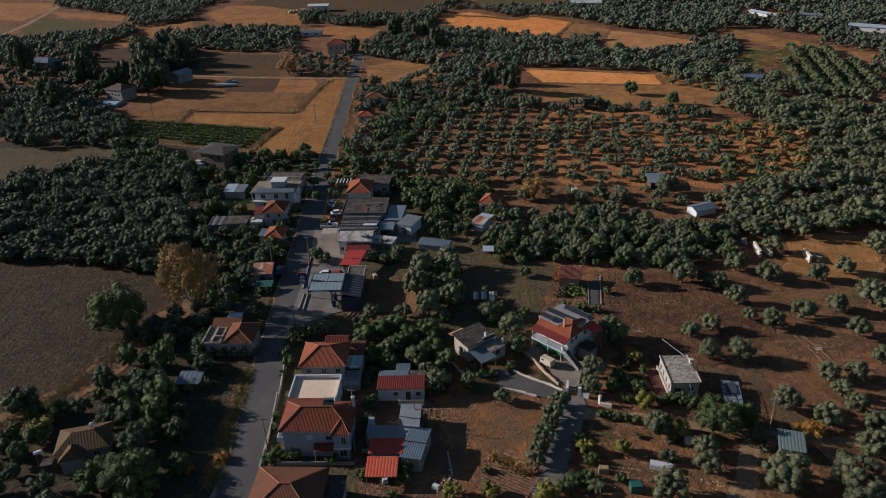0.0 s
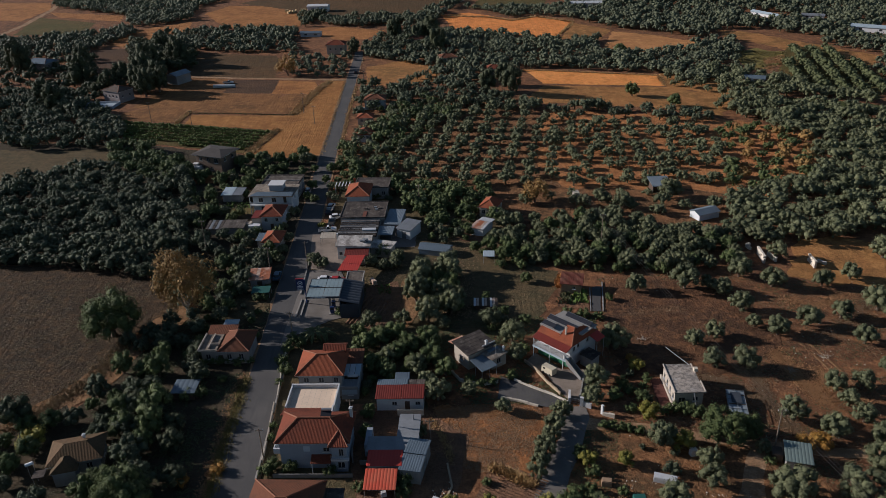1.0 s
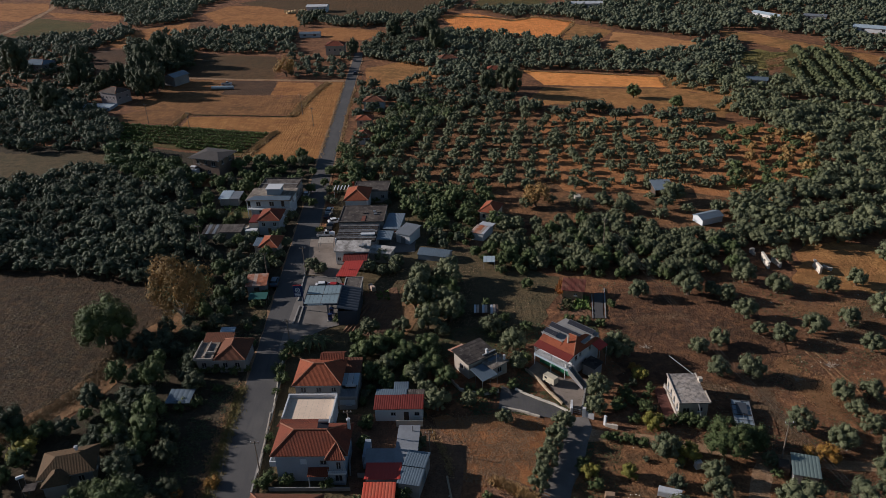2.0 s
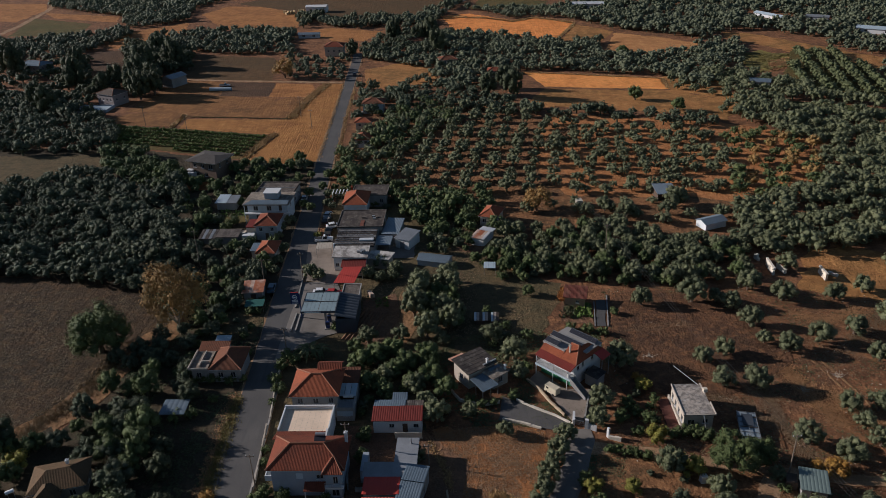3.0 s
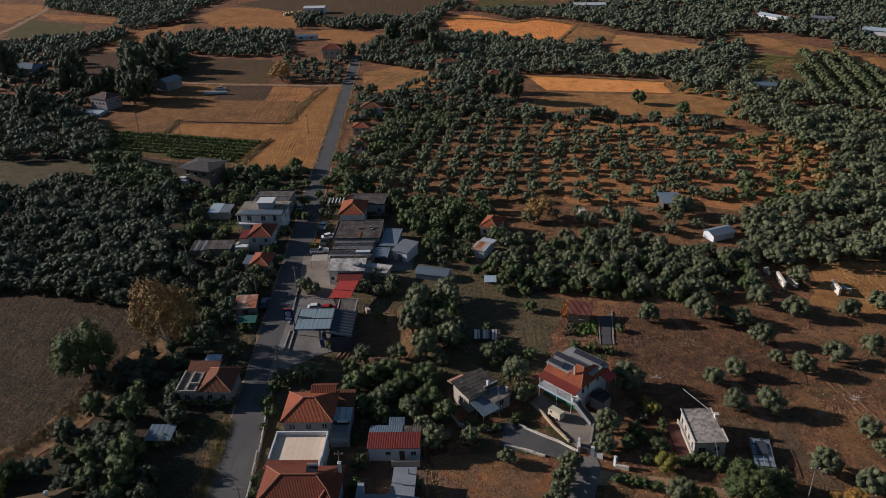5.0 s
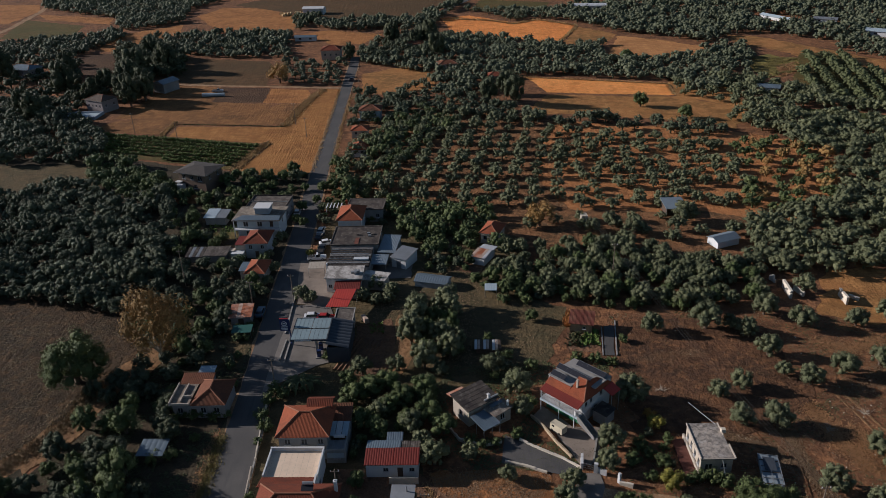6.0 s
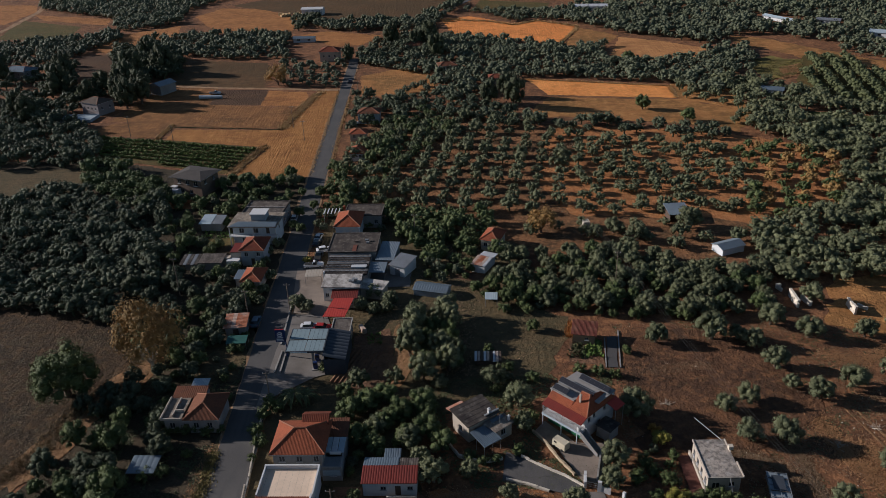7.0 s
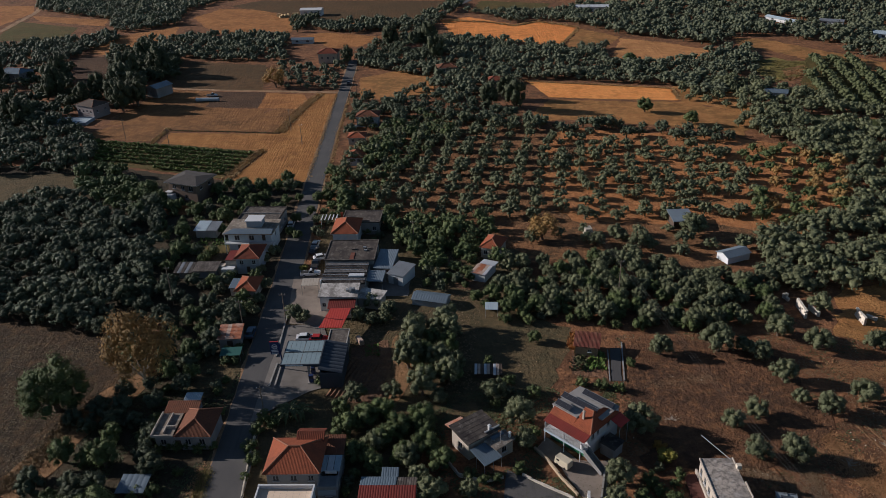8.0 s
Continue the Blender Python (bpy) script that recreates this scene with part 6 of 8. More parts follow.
def garden_huts():
    r = thing("hut", 27.7, 155.0, 0, -14, "wooden hut with a dark rusty corrugated roof", "shed")
    walls(r, 4.4, 3.8, 2.2, WOOD, wins("s", (0.6,), 1.0, 0.7, 0.6))
    for i in range(7):
        lean(r, -2.6 + i * .75, -1.88 + i * .75, -2.3, 2.4, 2.35, 3.0 + 0.04 * (i % 2), DARKRUST, 0.25, "sheet")
    h = thing("hut", 7.6, 148.0, 0, -3, "low animal hut roofed with odd pale boards", "shed")
    walls(h, 4.8, 2.4, 1.2, DARKWOOD, ())
    rnd = random.Random(4)
    for i in range(9):
        x = -2.7 + i * .6
        lean(h, x, x + .52, -1.5 - rnd.uniform(0, .4), 1.4, 1.3, 1.55, (WHITEMETAL, PALERUST, DARKWOOD)[i % 3], 0.26, "board")
    k = thing("shelter", 9.6, 170.0, 0, -4, "white sheet shelter on posts among trees", "shelter")
    lean(k, -1.4, 1.4, -1.4, 1.4, 2.0, 2.2, TURQ, 0.4)
    posts(k, [(-1.3, -1.3), (1.3, -1.3), (-1.3, 1.3), (1.3, 1.3)], 2.0)
    o = thing("cottage", 11.9, 199.2, 0, -22, "small cottage with an orange tiled hip roof", "house")
    walls(o, 4.4, 6.4, 3.0, CREAM, wins("s", (-1,), 1.0) + wins("w", (0,), 1.0))
    hip(o, 5.2, 7.4, 3.0, 1.5, ORANGETILE, "y", 2.0)
    w = thing("shed", 8.8, 187.4, 0, -28, "white shed with rusty and pale roof sheets", "shed")
    walls(w, 3.4, 6.2, 2.2, WHITE, ())
    for i in range(5):
        lean(w, -1.9 + i * .78, -1.15 + i * .78, -3.4, 1.0, 2.3, 2.6, RUST if i in (1, 2) else WHITEMETAL if i == 4 else PALERUST, 0.26, "sheet")
    lean(w, -1.5, 2.3, 1.05, 3.6, 2.7, 2.5, WHITEMETAL, 0.4)
    a = thing("shed", 62.9, 213.0, 0, 0, "open shed with a blue-grey sheet roof", "shed")
    lean(a, -3.0, 3.0, -3.6, 3.6, 2.3, 2.7, BLUEMETAL_B, 0.5)
    posts(a, [(-2.8, -3.4), (2.8, -3.4), (-2.8, 3.4), (2.8, 3.4)], 2.3)
    Shape().box(-2.8, -2.6, -3.3, 3.3, -.1, 2.3).put("wall", DARKWOOD, a)
    t = thing("polytunnel", 69.8, 192.2, 0, 22, "white film polytunnel on dry ground", "greenhouse")
    walls(t, 6.6, 3.9, 1.8, FILM_W, (), 0.08)
    gable(t, 7.2, 4.4, 1.8, 0.8, BLUEMETAL_B, "x", pitch=0.6, wall=FILM_W, inset=0.3)
    for i, (x0, y0, x1, y1, h) in enumerate(((75.9, 169.8, 75.5, 164.4, 2.2), (77.8, 168.3, 78.6, 165.0, 1.5), (86.4, 165.2, 86.2, 161.0, 2.0), (88.2, 164.4, 89.6, 162.6, 1.2), (74.4, 173.4, 74.9, 171.6, 1.8))):
        q = thing("ruin_wall", (x0 + x1) / 2, (y0 + y1) / 2, 0, math.degrees(math.atan2(y1 - y0, x1 - x0)), "broken pale stone wall of a ruin", "ruin", "ruined walls")
        L = math.hypot(x1 - x0, y1 - y0)
        rr = random.Random(i)
        s = Shape()
        n = int(L / 0.5)
        for k in range(n):
            for z in range(int(h / 0.4)):
                if z > 1 and rr.random() < 0.18 + 0.25 * abs(k / n - 0.5):
                    continue
                a0 = -L / 2 + k * L / n
                j = rr.uniform(-.04, .04)
                s.box(a0 + .015, a0 + L / n - .015, -.25 + j, .25 + j, z * .4 - .05, z * .4 + .34)
        s.put("masonry", STONE_W, q)


FILM_W = plain("white_film", C(.60, .63, .65), 0.4, stain=C(.46, .48, .5), scale=1)
STONE_W = plain("bleached_stone", C(.62, .56, .47), 0.9, stain=C(.36, .31, .25), scale=3)
garden_huts()


def simple_house(x, y, rz, w, d, h, rise, wall, roof, label, ridge=None, along="x", ws=2):
    r = thing("house", x, y, 0, rz, label, "house")
    us = [(-0.5 + (i + 0.5) / ws) * w * 0.9 for i in range(ws)]
    op = wins("s", us, h * 0.45, 0.9, 1.1) + wins("w", (-d / 4, d / 4), h * 0.45, 0.9, 1.1) + wins("e", (-d / 4, d / 4), h * 0.45, 0.9, 1.1)
    walls(r, w, d, h, wall, op)
    hip(r, w + 1, d + 1, h, rise, roof, along, ridge)
    return r


PINKWALL = plain("pinkish_plaster", C(.225, .199, .199), 0.9, stain=C(.240, .203, .195), streak=True)
simple_house(-57.0, 417.5, -2, 9.5, 8, 5.0, 1.8, CREAM, REDTILE, "two-storey house with a red hip roof by the road", 2.5, ws=3)
simple_house(-28.5, 310.0, -2, 8.0, 6.5, 4.0, 1.4, TURQ, DARKTILE, "pale blue house with a brown hip roof", 1.5)
simple_house(-30.8, 288.5, -2, 5.5, 5.0, 2.8, 1.1, CREAM, ORANGETILE, "low house with an orange tiled roof", 1.0)
simple_house(-29.2, 268.2, -2, 5.2, 6.0, 2.8, 1.5, WHITE, ORANGETILE, "small white house with an orange hip roof", 2.0, "y")
simple_house(-143.5, 334.5, -28, 9.6, 8.0, 5.0, 1.6, PINKWALL, BROWNROOF, "two-storey pink-grey villa with a dark roof", 3.0, ws=4)
simple_house(23.8, 361.5, -2, 6.0, 5.5, 2.8, 1.2, CREAM, REDTILE, "low house with a red roof among trees", 2.0)
simple_house(2.2, 387.0, 10, 8.0, 6.5, 3.0, 1.3, CREAM, DARKTILE, "house with a brown roof among trees", 3.0)
simple_house(-14.5, 434.0, 10, 11.0, 8.0, 3.2, 1.5, CREAM, DARKTILE, "wide house with a pale brown roof among trees", 3.0)
simple_house(-209.0, 402.0, -20, 14.0, 9.0, 4.0, 1.6, GREYWALL, BLUEMETAL, "grey roofed farm building among trees", 8.0)


def far_buildings():
    b = thing("barn", -125.6, 363.0, 0, -28, "pale blue-grey farm barn with a low gable roof", "barn")
    walls(b, 6.4, 9.0, 4.2, GREYWALL, wins("s", (0,), 0.0, 3.0, 3.4, "garage"))
    gable(b, 7.4, 10.0, 4.2, 1.3, BLUEMETAL_B, "y", pitch=0.6, wall=BLUEWALL, inset=0.5)
    t = thing("white_tank", -101.0, 350.0, 0, -3, "long white tank beside the field track", "tank")
    Shape().tube((-5, 0, .8), (5, 0, .8), .8, n=10).put("tank", TURQ, t)
    w = thing("basin", -148.0, 324.6, 0, -4, "pale blue walled water basin", "basin")
    walls(w, 14.0, 8.0, 1.2, BLUEWALL, (), 0.3)
    Shape().box(-6.7, 6.7, -3.7, 3.7, 0.0, 0.75).put("water", TURQ, w)
    for x, y, rz, l, d, h, m, lab in ((98.0, 538.0, -8, 20, 9, 3.0, WHITEMETAL, "long white polytunnel roof"), (198.0, 481.0, -66, 22, 4, 1.8, TURQ, "long pale metal shed"),
                                      (221.0, 469.0, -30, 12, 6, 2.2, GREYMETAL, "grey metal shed"), (235.0, 428.0, -35, 20, 9, 2.6, TURQ, "white walled farm shed"),
                                      (134.0, 328.5, -25, 8, 5, 2.6, BLUEMETAL, "blue sheet-roofed shed among trees"), (-86.0, 556.0, -5, 14, 8, 4.0, WHITE, "pale flat farm house"),
                                      (-78.0, 466.0, -5, 12, 4, 2.2, BLUEMETAL, "blue-grey low shed")):
        r = thing("farm_shed", x, y, 0, rz, lab + " in the far groves", "shed")
        walls(r, l, d, h, WHITE, wins("s", (-l / 4, l / 4), h * .4, 1.6, 1.0))
        gable(r, l + 1, d + 1, h, 0.9, m, "x", pitch=0.8, wall=WHITE, inset=0.5)
    for i in range(6):
        rr = random.Random(i)
        m = thing("straw_heap", -93 - i * 3.0 + rr.uniform(-1, 1), 553 + rr.uniform(-3, 3), 0, rr.uniform(0, 90), "heap of pale straw bales", "bales", "straw heaps")
        s = Shape()
        for k in range(5):
            s.box(-1.6 + k * .6, -1.0 + k * .6, -1, 1, 0, 1.6 + rr.uniform(-.4, .6))
        s.put("bales", STRAWBALE, m)


STRAWBALE = plain("straw", C(.45, .33, .18), 0.95, scale=2)
far_buildings()


# ---------------------------------------------------------------- trees
OLIVE_LABEL = "grey-green olive tree with a dense rounded crown on dry soil"


def olives(spots, label=OLIVE_LABEL, group="olive trees", kind="olive", name="olive_tree", high=1.1, grow=1.26):
    for i, (p, r) in enumerate(spots):
        plant(kind, p[0], p[1], r * grow, name, label, "tree", group, high, i)


# the olive trees of the eastern field
FIELD_A = [((62.3, 143.4), 2.6), ((53.5, 133.3), 2.3), ((48.4, 130.8), 2.1), ((62.7, 136.8), 1.7), ((66.4, 133.5), 2.6), ((74.1, 136.8), 2.7), ((81.8, 139.1), 2.5), ((84.1, 152.8), 2.5), ((72.9, 153.2), 2.9),
           ((91.7, 155.5), 2.5), ((90.9, 141.9), 3.3), ((82.1, 129.6), 2.4), ((50.1, 123.3), 2.4), ((55.9, 122.6), 2.7), ((69.6, 115.3), 2.3), ((74.4, 115.1), 2.3), ((69.6, 110.2), 2.0)]
FIELD_B = [((70.2, 106.0), 2.2), ((63.5, 102.5), 2.5), ((58.4, 107.0), 2.7), ((70.5, 100.5), 2.5), ((82.0, 119.8), 2.3), ((91.9, 138.3), 2.4), ((79.4, 166.9), 2.6), ((104.3, 165.2), 3.0), ((40.7, 96.2), 2.2), ((39.8, 91.9), 2.4),
           ((34.2, 101.6), 2.6), ((32.3, 86.6), 3.1), ((41.9, 153.0), 2.6), ((53.2, 153.6), 3.6), ((67.2, 158.3), 2.9), ((60.7, 150.5), 2.3), ((58.3, 153.3), 2.0)]
FIELD_C = [((32.4, 130.0), 3.4), ((12.2, 133.9), 2.9), ((12.5, 127.6), 2.2), ((8.3, 140.8), 2.5), ((26.4, 118.2), 2.7), ((25.0, 113.5), 2.2), ((8.7, 111.5), 1.6), ((2.7, 116.9), 1.7), ((49.1, 199.7), 3.0), ((43.9, 204.3), 2.6), ((63.9, 205.7), 3.8),
           ((22.5, 204.8), 2.2), ((38.4, 201.4), 2.4), ((-5.2, 119.8), 2.0), ((-3.1, 115.4), 2.7), ((-6.9, 124.1), 2.4), ((-6.4, 105.8), 1.7)]
olives(FIELD_A, grow=1.0), olives(FIELD_B, grow=1.0), olives(FIELD_C, grow=0.98)
# the clipped row beside the lane
LANE_ROW = [((18.7, 109.4), 2.2), ((17.1, 106.3), 2.2), ((16.1, 103.3), 2.1), ((14.7, 100.5), 2.3), ((13.7, 97.7), 2.1), ((12.8, 95.1), 2.0)]
olives(LANE_ROW, "bushy olive in a row beside the lane", "lane-side olives", grow=0.92)


def greens(spots, kind, name, label, category="tree", group="", high=1.0):
    for i, (p, r) in enumerate(spots):
        plant(kind, p[0], p[1], r, name, label, category, group, high, i + 3)


greens([((44.5, 102.1), 4.1), ((49.2, 103.3), 2.7), ((-72.5, 140.8), 6.6), ((-52.4, 91.8), 4.6), ((-57.7, 95.6), 2.4)], "wide_green", "broadleaf_tree", "large dark green broadleaf tree with a round crown", group="broadleaf trees")
greens([((50.6, 89.0), 4.0), ((60.9, 88.3), 4.2), ((68.0, 94.4), 3.6), ((60.6, 84.5), 3.6), ((50.5, 99.5), 1.6)], "wide_olive", "olive_tree", "large spreading olive tree beside the track", group="large olive trees")
greens([((-57.8, 147.1), 6.4)], "autumn", "plane_tree", "tall plane tree with thin golden-brown leaves and pale limbs", high=1.3)
greens([((25.1, 205.8), 4.2), ((-75.2, 369.8), 5.4)], "autumn_full", "autumn_tree", "broad tree with thin yellow-brown leaves", group="autumn trees")
greens([((-79.1, 111.8), 3.6), ((-49.5, 108.9), 2.2), ((-74.0, 180.1), 3.0), ((-58.1, 116.7), 3.2), ((-48.4, 103.8), 2.5), ((-49.2, 123.2), 2.4), ((-45.6, 95.4), 2.3)], "dark", "dark_tree", "dark evergreen tree in shade", group="dark trees")
greens([((34.1, 109.0), 1.9), ((37.4, 100.9), 2.4), ((27.3, 97.4), 1.6), ((21.3, 97.7), 1.6), ((-72.9, 105.3), 2.6), ((-1.0, 88.4), 1.8), ((5.0, 88.4), 1.7), ((13.8, 87.3), 2.0), ((-35.0, 192.5), 1.2), ((35.0, 122.9), 1.7)], "lime", "citrus_bush", "yellow-green leafy bush in the garden", "bush", "yellow-green bushes")
greens([((60.0, 99.9), 2.3), ((57.7, 100.3), 1.7), ((34.8, 125.9), 1.2), ((-44.6, 95.7), 1.5), ((-39.2, 98.2), 1.3)], "gold", "dry_shrub", "golden dry shrub on bare soil", "bush", "dry shrubs")
greens([((-18.3, 131.8), 2.6), ((-16.1, 125.6), 2.2), ((-15.0, 133.7), 2.8), ((-12.1, 135.7), 2.6), ((-11.2, 129.3), 2.4), ((-9.0, 131.2), 2.6), ((-7.7, 125.1), 2.2), ((-4.9, 133.1), 2.8), ((-4.0, 126.5), 2.6), ((-1.5, 122.9), 2.4), ((-19.4, 137.2), 2.0), ((-12.6, 122.5), 2.0), ((-15.6, 111.3), 1.6), ((-15.6, 105.8), 1.5), ((0.0, 146.6), 2.6), ((17.7, 158.7), 1.6)],
       "green", "garden_tree", "leafy green garden tree behind the houses", group="garden trees")
greens([((-34.1, 128.5), 1.5), ((-32.8, 125.5), 1.5), ((-33.6, 132.6), 1.6), ((-33.4, 136.0), 1.7), ((-31.7, 134.6), 1.5), ((-33.5, 121.7), 1.0), ((-30.0, 98.5), 1.5), ((-31.2, 97.4), 1.4), ((-27.3, 98.1), 1.5), ((-20.5, 96.7), 1.3), ((-15.5, 93.2), 1.2), ((-8.3, 94.2), 1.7), ((-8.6, 91.7), 1.5), ((-32.2, 108.9), 0.9), ((-31.9, 105.8), 0.9), ((-24.7, 146.8), 1.2)],
       "bush", "garden_bush", "dark green garden bush by the house", "bush", "garden bushes")
greens([((-33.8, 170.9), 2.2), ((-31.5, 169.2), 1.8), ((-19.3, 169.4), 2.0), ((-16.4, 167.4), 1.8), ((-13.6, 168.1), 1.8), ((-13.1, 171.1), 2.2), ((-16.9, 174.5), 2.2), ((-43.9, 201.8), 1.8), ((-45.7, 197.9), 1.6), ((-45.5, 192.2), 1.5), ((-42.6, 184.7), 1.8), ((-42.9, 177.9), 1.6), ((-42.8, 173.1), 1.3), ((-35.6, 220.8), 1.5), ((-35.6, 213.9), 1.4), ((-47.2, 244.9), 2.6), ((-33.8, 220.6), 1.6)],
       "olive", "olive_tree", "olive tree between road and yards", group="roadside olives")
greens([((-71.0, 214.6), 2.4), ((-68.7, 202.5), 2.4), ((-65.6, 203.5), 1.8), ((-61.6, 223.0), 2.6), ((-61.4, 230.3), 2.4), ((-61.0, 216.0), 1.6), ((-61.9, 246.2), 2.8), ((-56.0, 245.7), 2.4), ((-51.1, 245.2), 2.2), ((-49.0, 250.7), 2.6), ((-56.4, 237.5), 1.6), ((-43.1, 236.3), 1.6), ((-69.5, 233.5), 1.8), ((-85.0, 238.0), 2.6), ((-78.7, 231.3), 2.4), ((-68.5, 242.9), 2.6), ((-90.1, 244.9), 3.0), ((-65.2, 235.2), 2.0), ((-71.3, 229.6), 2.0), ((-56.4, 226.4), 2.0), ((-39.5, 211.1), 1.6), ((-41.6, 221.3), 1.8), ((-41.8, 213.1), 1.6), ((-37.4, 235.8), 2.0), ((-38.1, 226.7), 1.6)],
       "green", "garden_tree", "leafy green garden tree behind the houses", group="garden trees")
greens([((18.6, 328.6), 4.0), ((28.7, 322.6), 5.0), ((26.2, 337.3), 4.2), ((-6.9, 440.0), 6.0), ((-2.8, 412.5), 5.0), ((-27.2, 446.6), 5.0), ((-13.9, 436.5), 4.0), ((-136.8, 398.8), 6.0), ((-148.0, 387.9), 6.0), ((-155.3, 428.6), 5.0), ((-214.4, 391.0), 7.0), ((-172.2, 362.8), 6.0), ((-183.1, 392.8), 5.5), ((-164.2, 319.0), 5.0), ((-176.5, 333.7), 4.5), ((-47.2, 410.8), 3.6), ((-133.9, 357.9), 5.0), ((-143.4, 367.7), 5.5), ((-154.8, 350.3), 4.0), ((-152.4, 362.4), 4.5), ((-140.0, 348.4), 4.0), ((-133.0, 338.5), 5.0), ((-137.5, 344.5), 5.0), ((-129.5, 346.0), 4.6)],
       "dark", "tall_tree", "tall dark evergreen tree near the farms", group="tall dark trees", high=1.55)
greens([((-166.7, 321.2), 4.2), ((-158.0, 351.0), 3.4)], "wide_green", "broadleaf_tree", "bright green broadleaf tree beside the villa", group="broadleaf trees")
greens([((77.9, 313.9), 3.4), ((90.8, 297.0), 3.2), ((89.5, 390.2), 3.6)], "green", "lone_tree", "lone round dark tree in the dry field", group="lone trees")

# groves near enough to count: one thing a tree
HOUSES = [(-24, 104, 7, 19), (-44, 132, 7, 8), (-50.6, 119.4, 3), (-63, 101, 6), (4, 127, 6, 7), (22, 128, 9, 10), (41.7, 116, 5.5, 6), (27.7, 155, 4), (7.6, 148, 4, 3), (-28, 150, 6, 8), (-24, 180, 9, 26),
          (-12, 184, 7, 14), (-3.6, 175.6, 5, 3.5), (9, 188, 3.5, 6), (-10, 113, 6, 7), (-9, 99, 8, 10), (-45, 162, 4), (-46, 183, 5), (-50, 202, 9, 12), (-60, 192, 7, 4), (-37.5, 130, 4.2, 60), (-39, 200, 4.4, 40),
          (-76, 243, 8), (-64, 215, 5), (-50, 218, 8), (-41, 260, 4.2, 60), (-31, 275, 5, 18), (-29, 310, 5, 5), (62.9, 213, 4.5, 5), (70, 192, 6, 4.5), (12, 199, 4, 5), (80, 167, 10, 7), (-26, 211, 5, 8), (9.6, 170, 2.5), (-64, 60, 6), (198, 481, 12, 15), (221, 466, 9, 8), (235, 424, 13, 11), (98, 536, 13, 9), (134, 326, 6, 6), (-78, 464, 8, 5)]
GROVES = [([(-8.0, 163.0), (0.4, 165.0), (3.0, 160.0), (1.0, 142.9), (-5.0, 142.1), (-8.0, 149.1)], 3.0, 2.7, "thicket", "dense tall tree of the thicket behind the gardens"),
          ([(-18.0, 142.8), (-0.1, 141.8), (-0.4, 121.0), (-11.6, 125.4), (-17.9, 133.8)], 4.4, 2.0, "olive", OLIVE_LABEL),
          ([(13.5, 193.4), (46.4, 192.8), (62.1, 182.4), (79.0, 179.4), (74.5, 163.6), (53.5, 162.0), (37.2, 165.5), (22.9, 167.7), (12.6, 171.5), (4.9, 174.6), (13.4, 182.4)], 2.9, 2.15, "olive", OLIVE_LABEL),
          ([(-71.4, 186.8), (-62.3, 193.4), (-51.1, 185.3), (-44.6, 174.8), (-48.0, 157.3), (-50.2, 144.7), (-60.7, 150.2), (-75.7, 167.6)], 3.8, 2.15, "grey_olive", OLIVE_LABEL),
          ([(-69.6, 138.9), (-58.6, 147.6), (-54.1, 144.9), (-49.7, 125.4), (-56.3, 123.8), (-53.9, 113.1), (-57.9, 102.5), (-69.7, 110.6), (-71.1, 119.1), (-67.4, 128.2)], 3.5, 2.0, "grey_olive", OLIVE_LABEL),
          ([(-58.7, 127.8), (-52.9, 116.4), (-52.6, 106.4), (-50.4, 92.0), (-47.5, 86), (-50, 78), (-66, 82), (-60.8, 91.9), (-56.2, 94.2), (-58.8, 101.1)], 3.6, 2.6, "green", "leafy dark green tree beside the old house"),
          ([(-75.8, 96.3), (-70.7, 97.5), (-64.5, 92.1), (-60, 78), (-80, 78)], 4.0, 2.2, "grey_olive", OLIVE_LABEL),
          ([(-92, 104), (-80.6, 105.7), (-75.6, 110.0), (-71.8, 110.7), (-70.6, 103.0), (-71.7, 99.5), (-76.5, 97.7), (-88, 96)], 3.6, 2.0, "green", "leafy dark green tree beside the old house"),
          ([(-67.7, 97.1), (-61.6, 96.0), (-58.3, 101.1), (-55.8, 96.8), (-56.5, 92.7), (-65.1, 93.3)], 3.0, 1.7, "green", "leafy dark green tree beside the old house")]
for i, (poly, gap, r, kind, label) in enumerate(GROVES):
    rnd = random.Random(100 + i)
    for p in scatter(poly, gap, 200 + i, 0.92, HOUSES):
        k = kind if rnd.random() < 0.8 else ("green" if kind != "green" else "grey_olive")
        plant(k, p[0], p[1], r * rnd.uniform(0.75, 1.25), "olive_tree" if "olive" in k else "thicket_tree" if k == "thicket" else "garden_tree", label if k == kind else "leafy green tree in the grove", "tree", "trees of the groves", rnd.uniform(0.9, 1.15) * (1.1 if i == 0 else 1.1 if i in (4, 5) else 1.0), i)

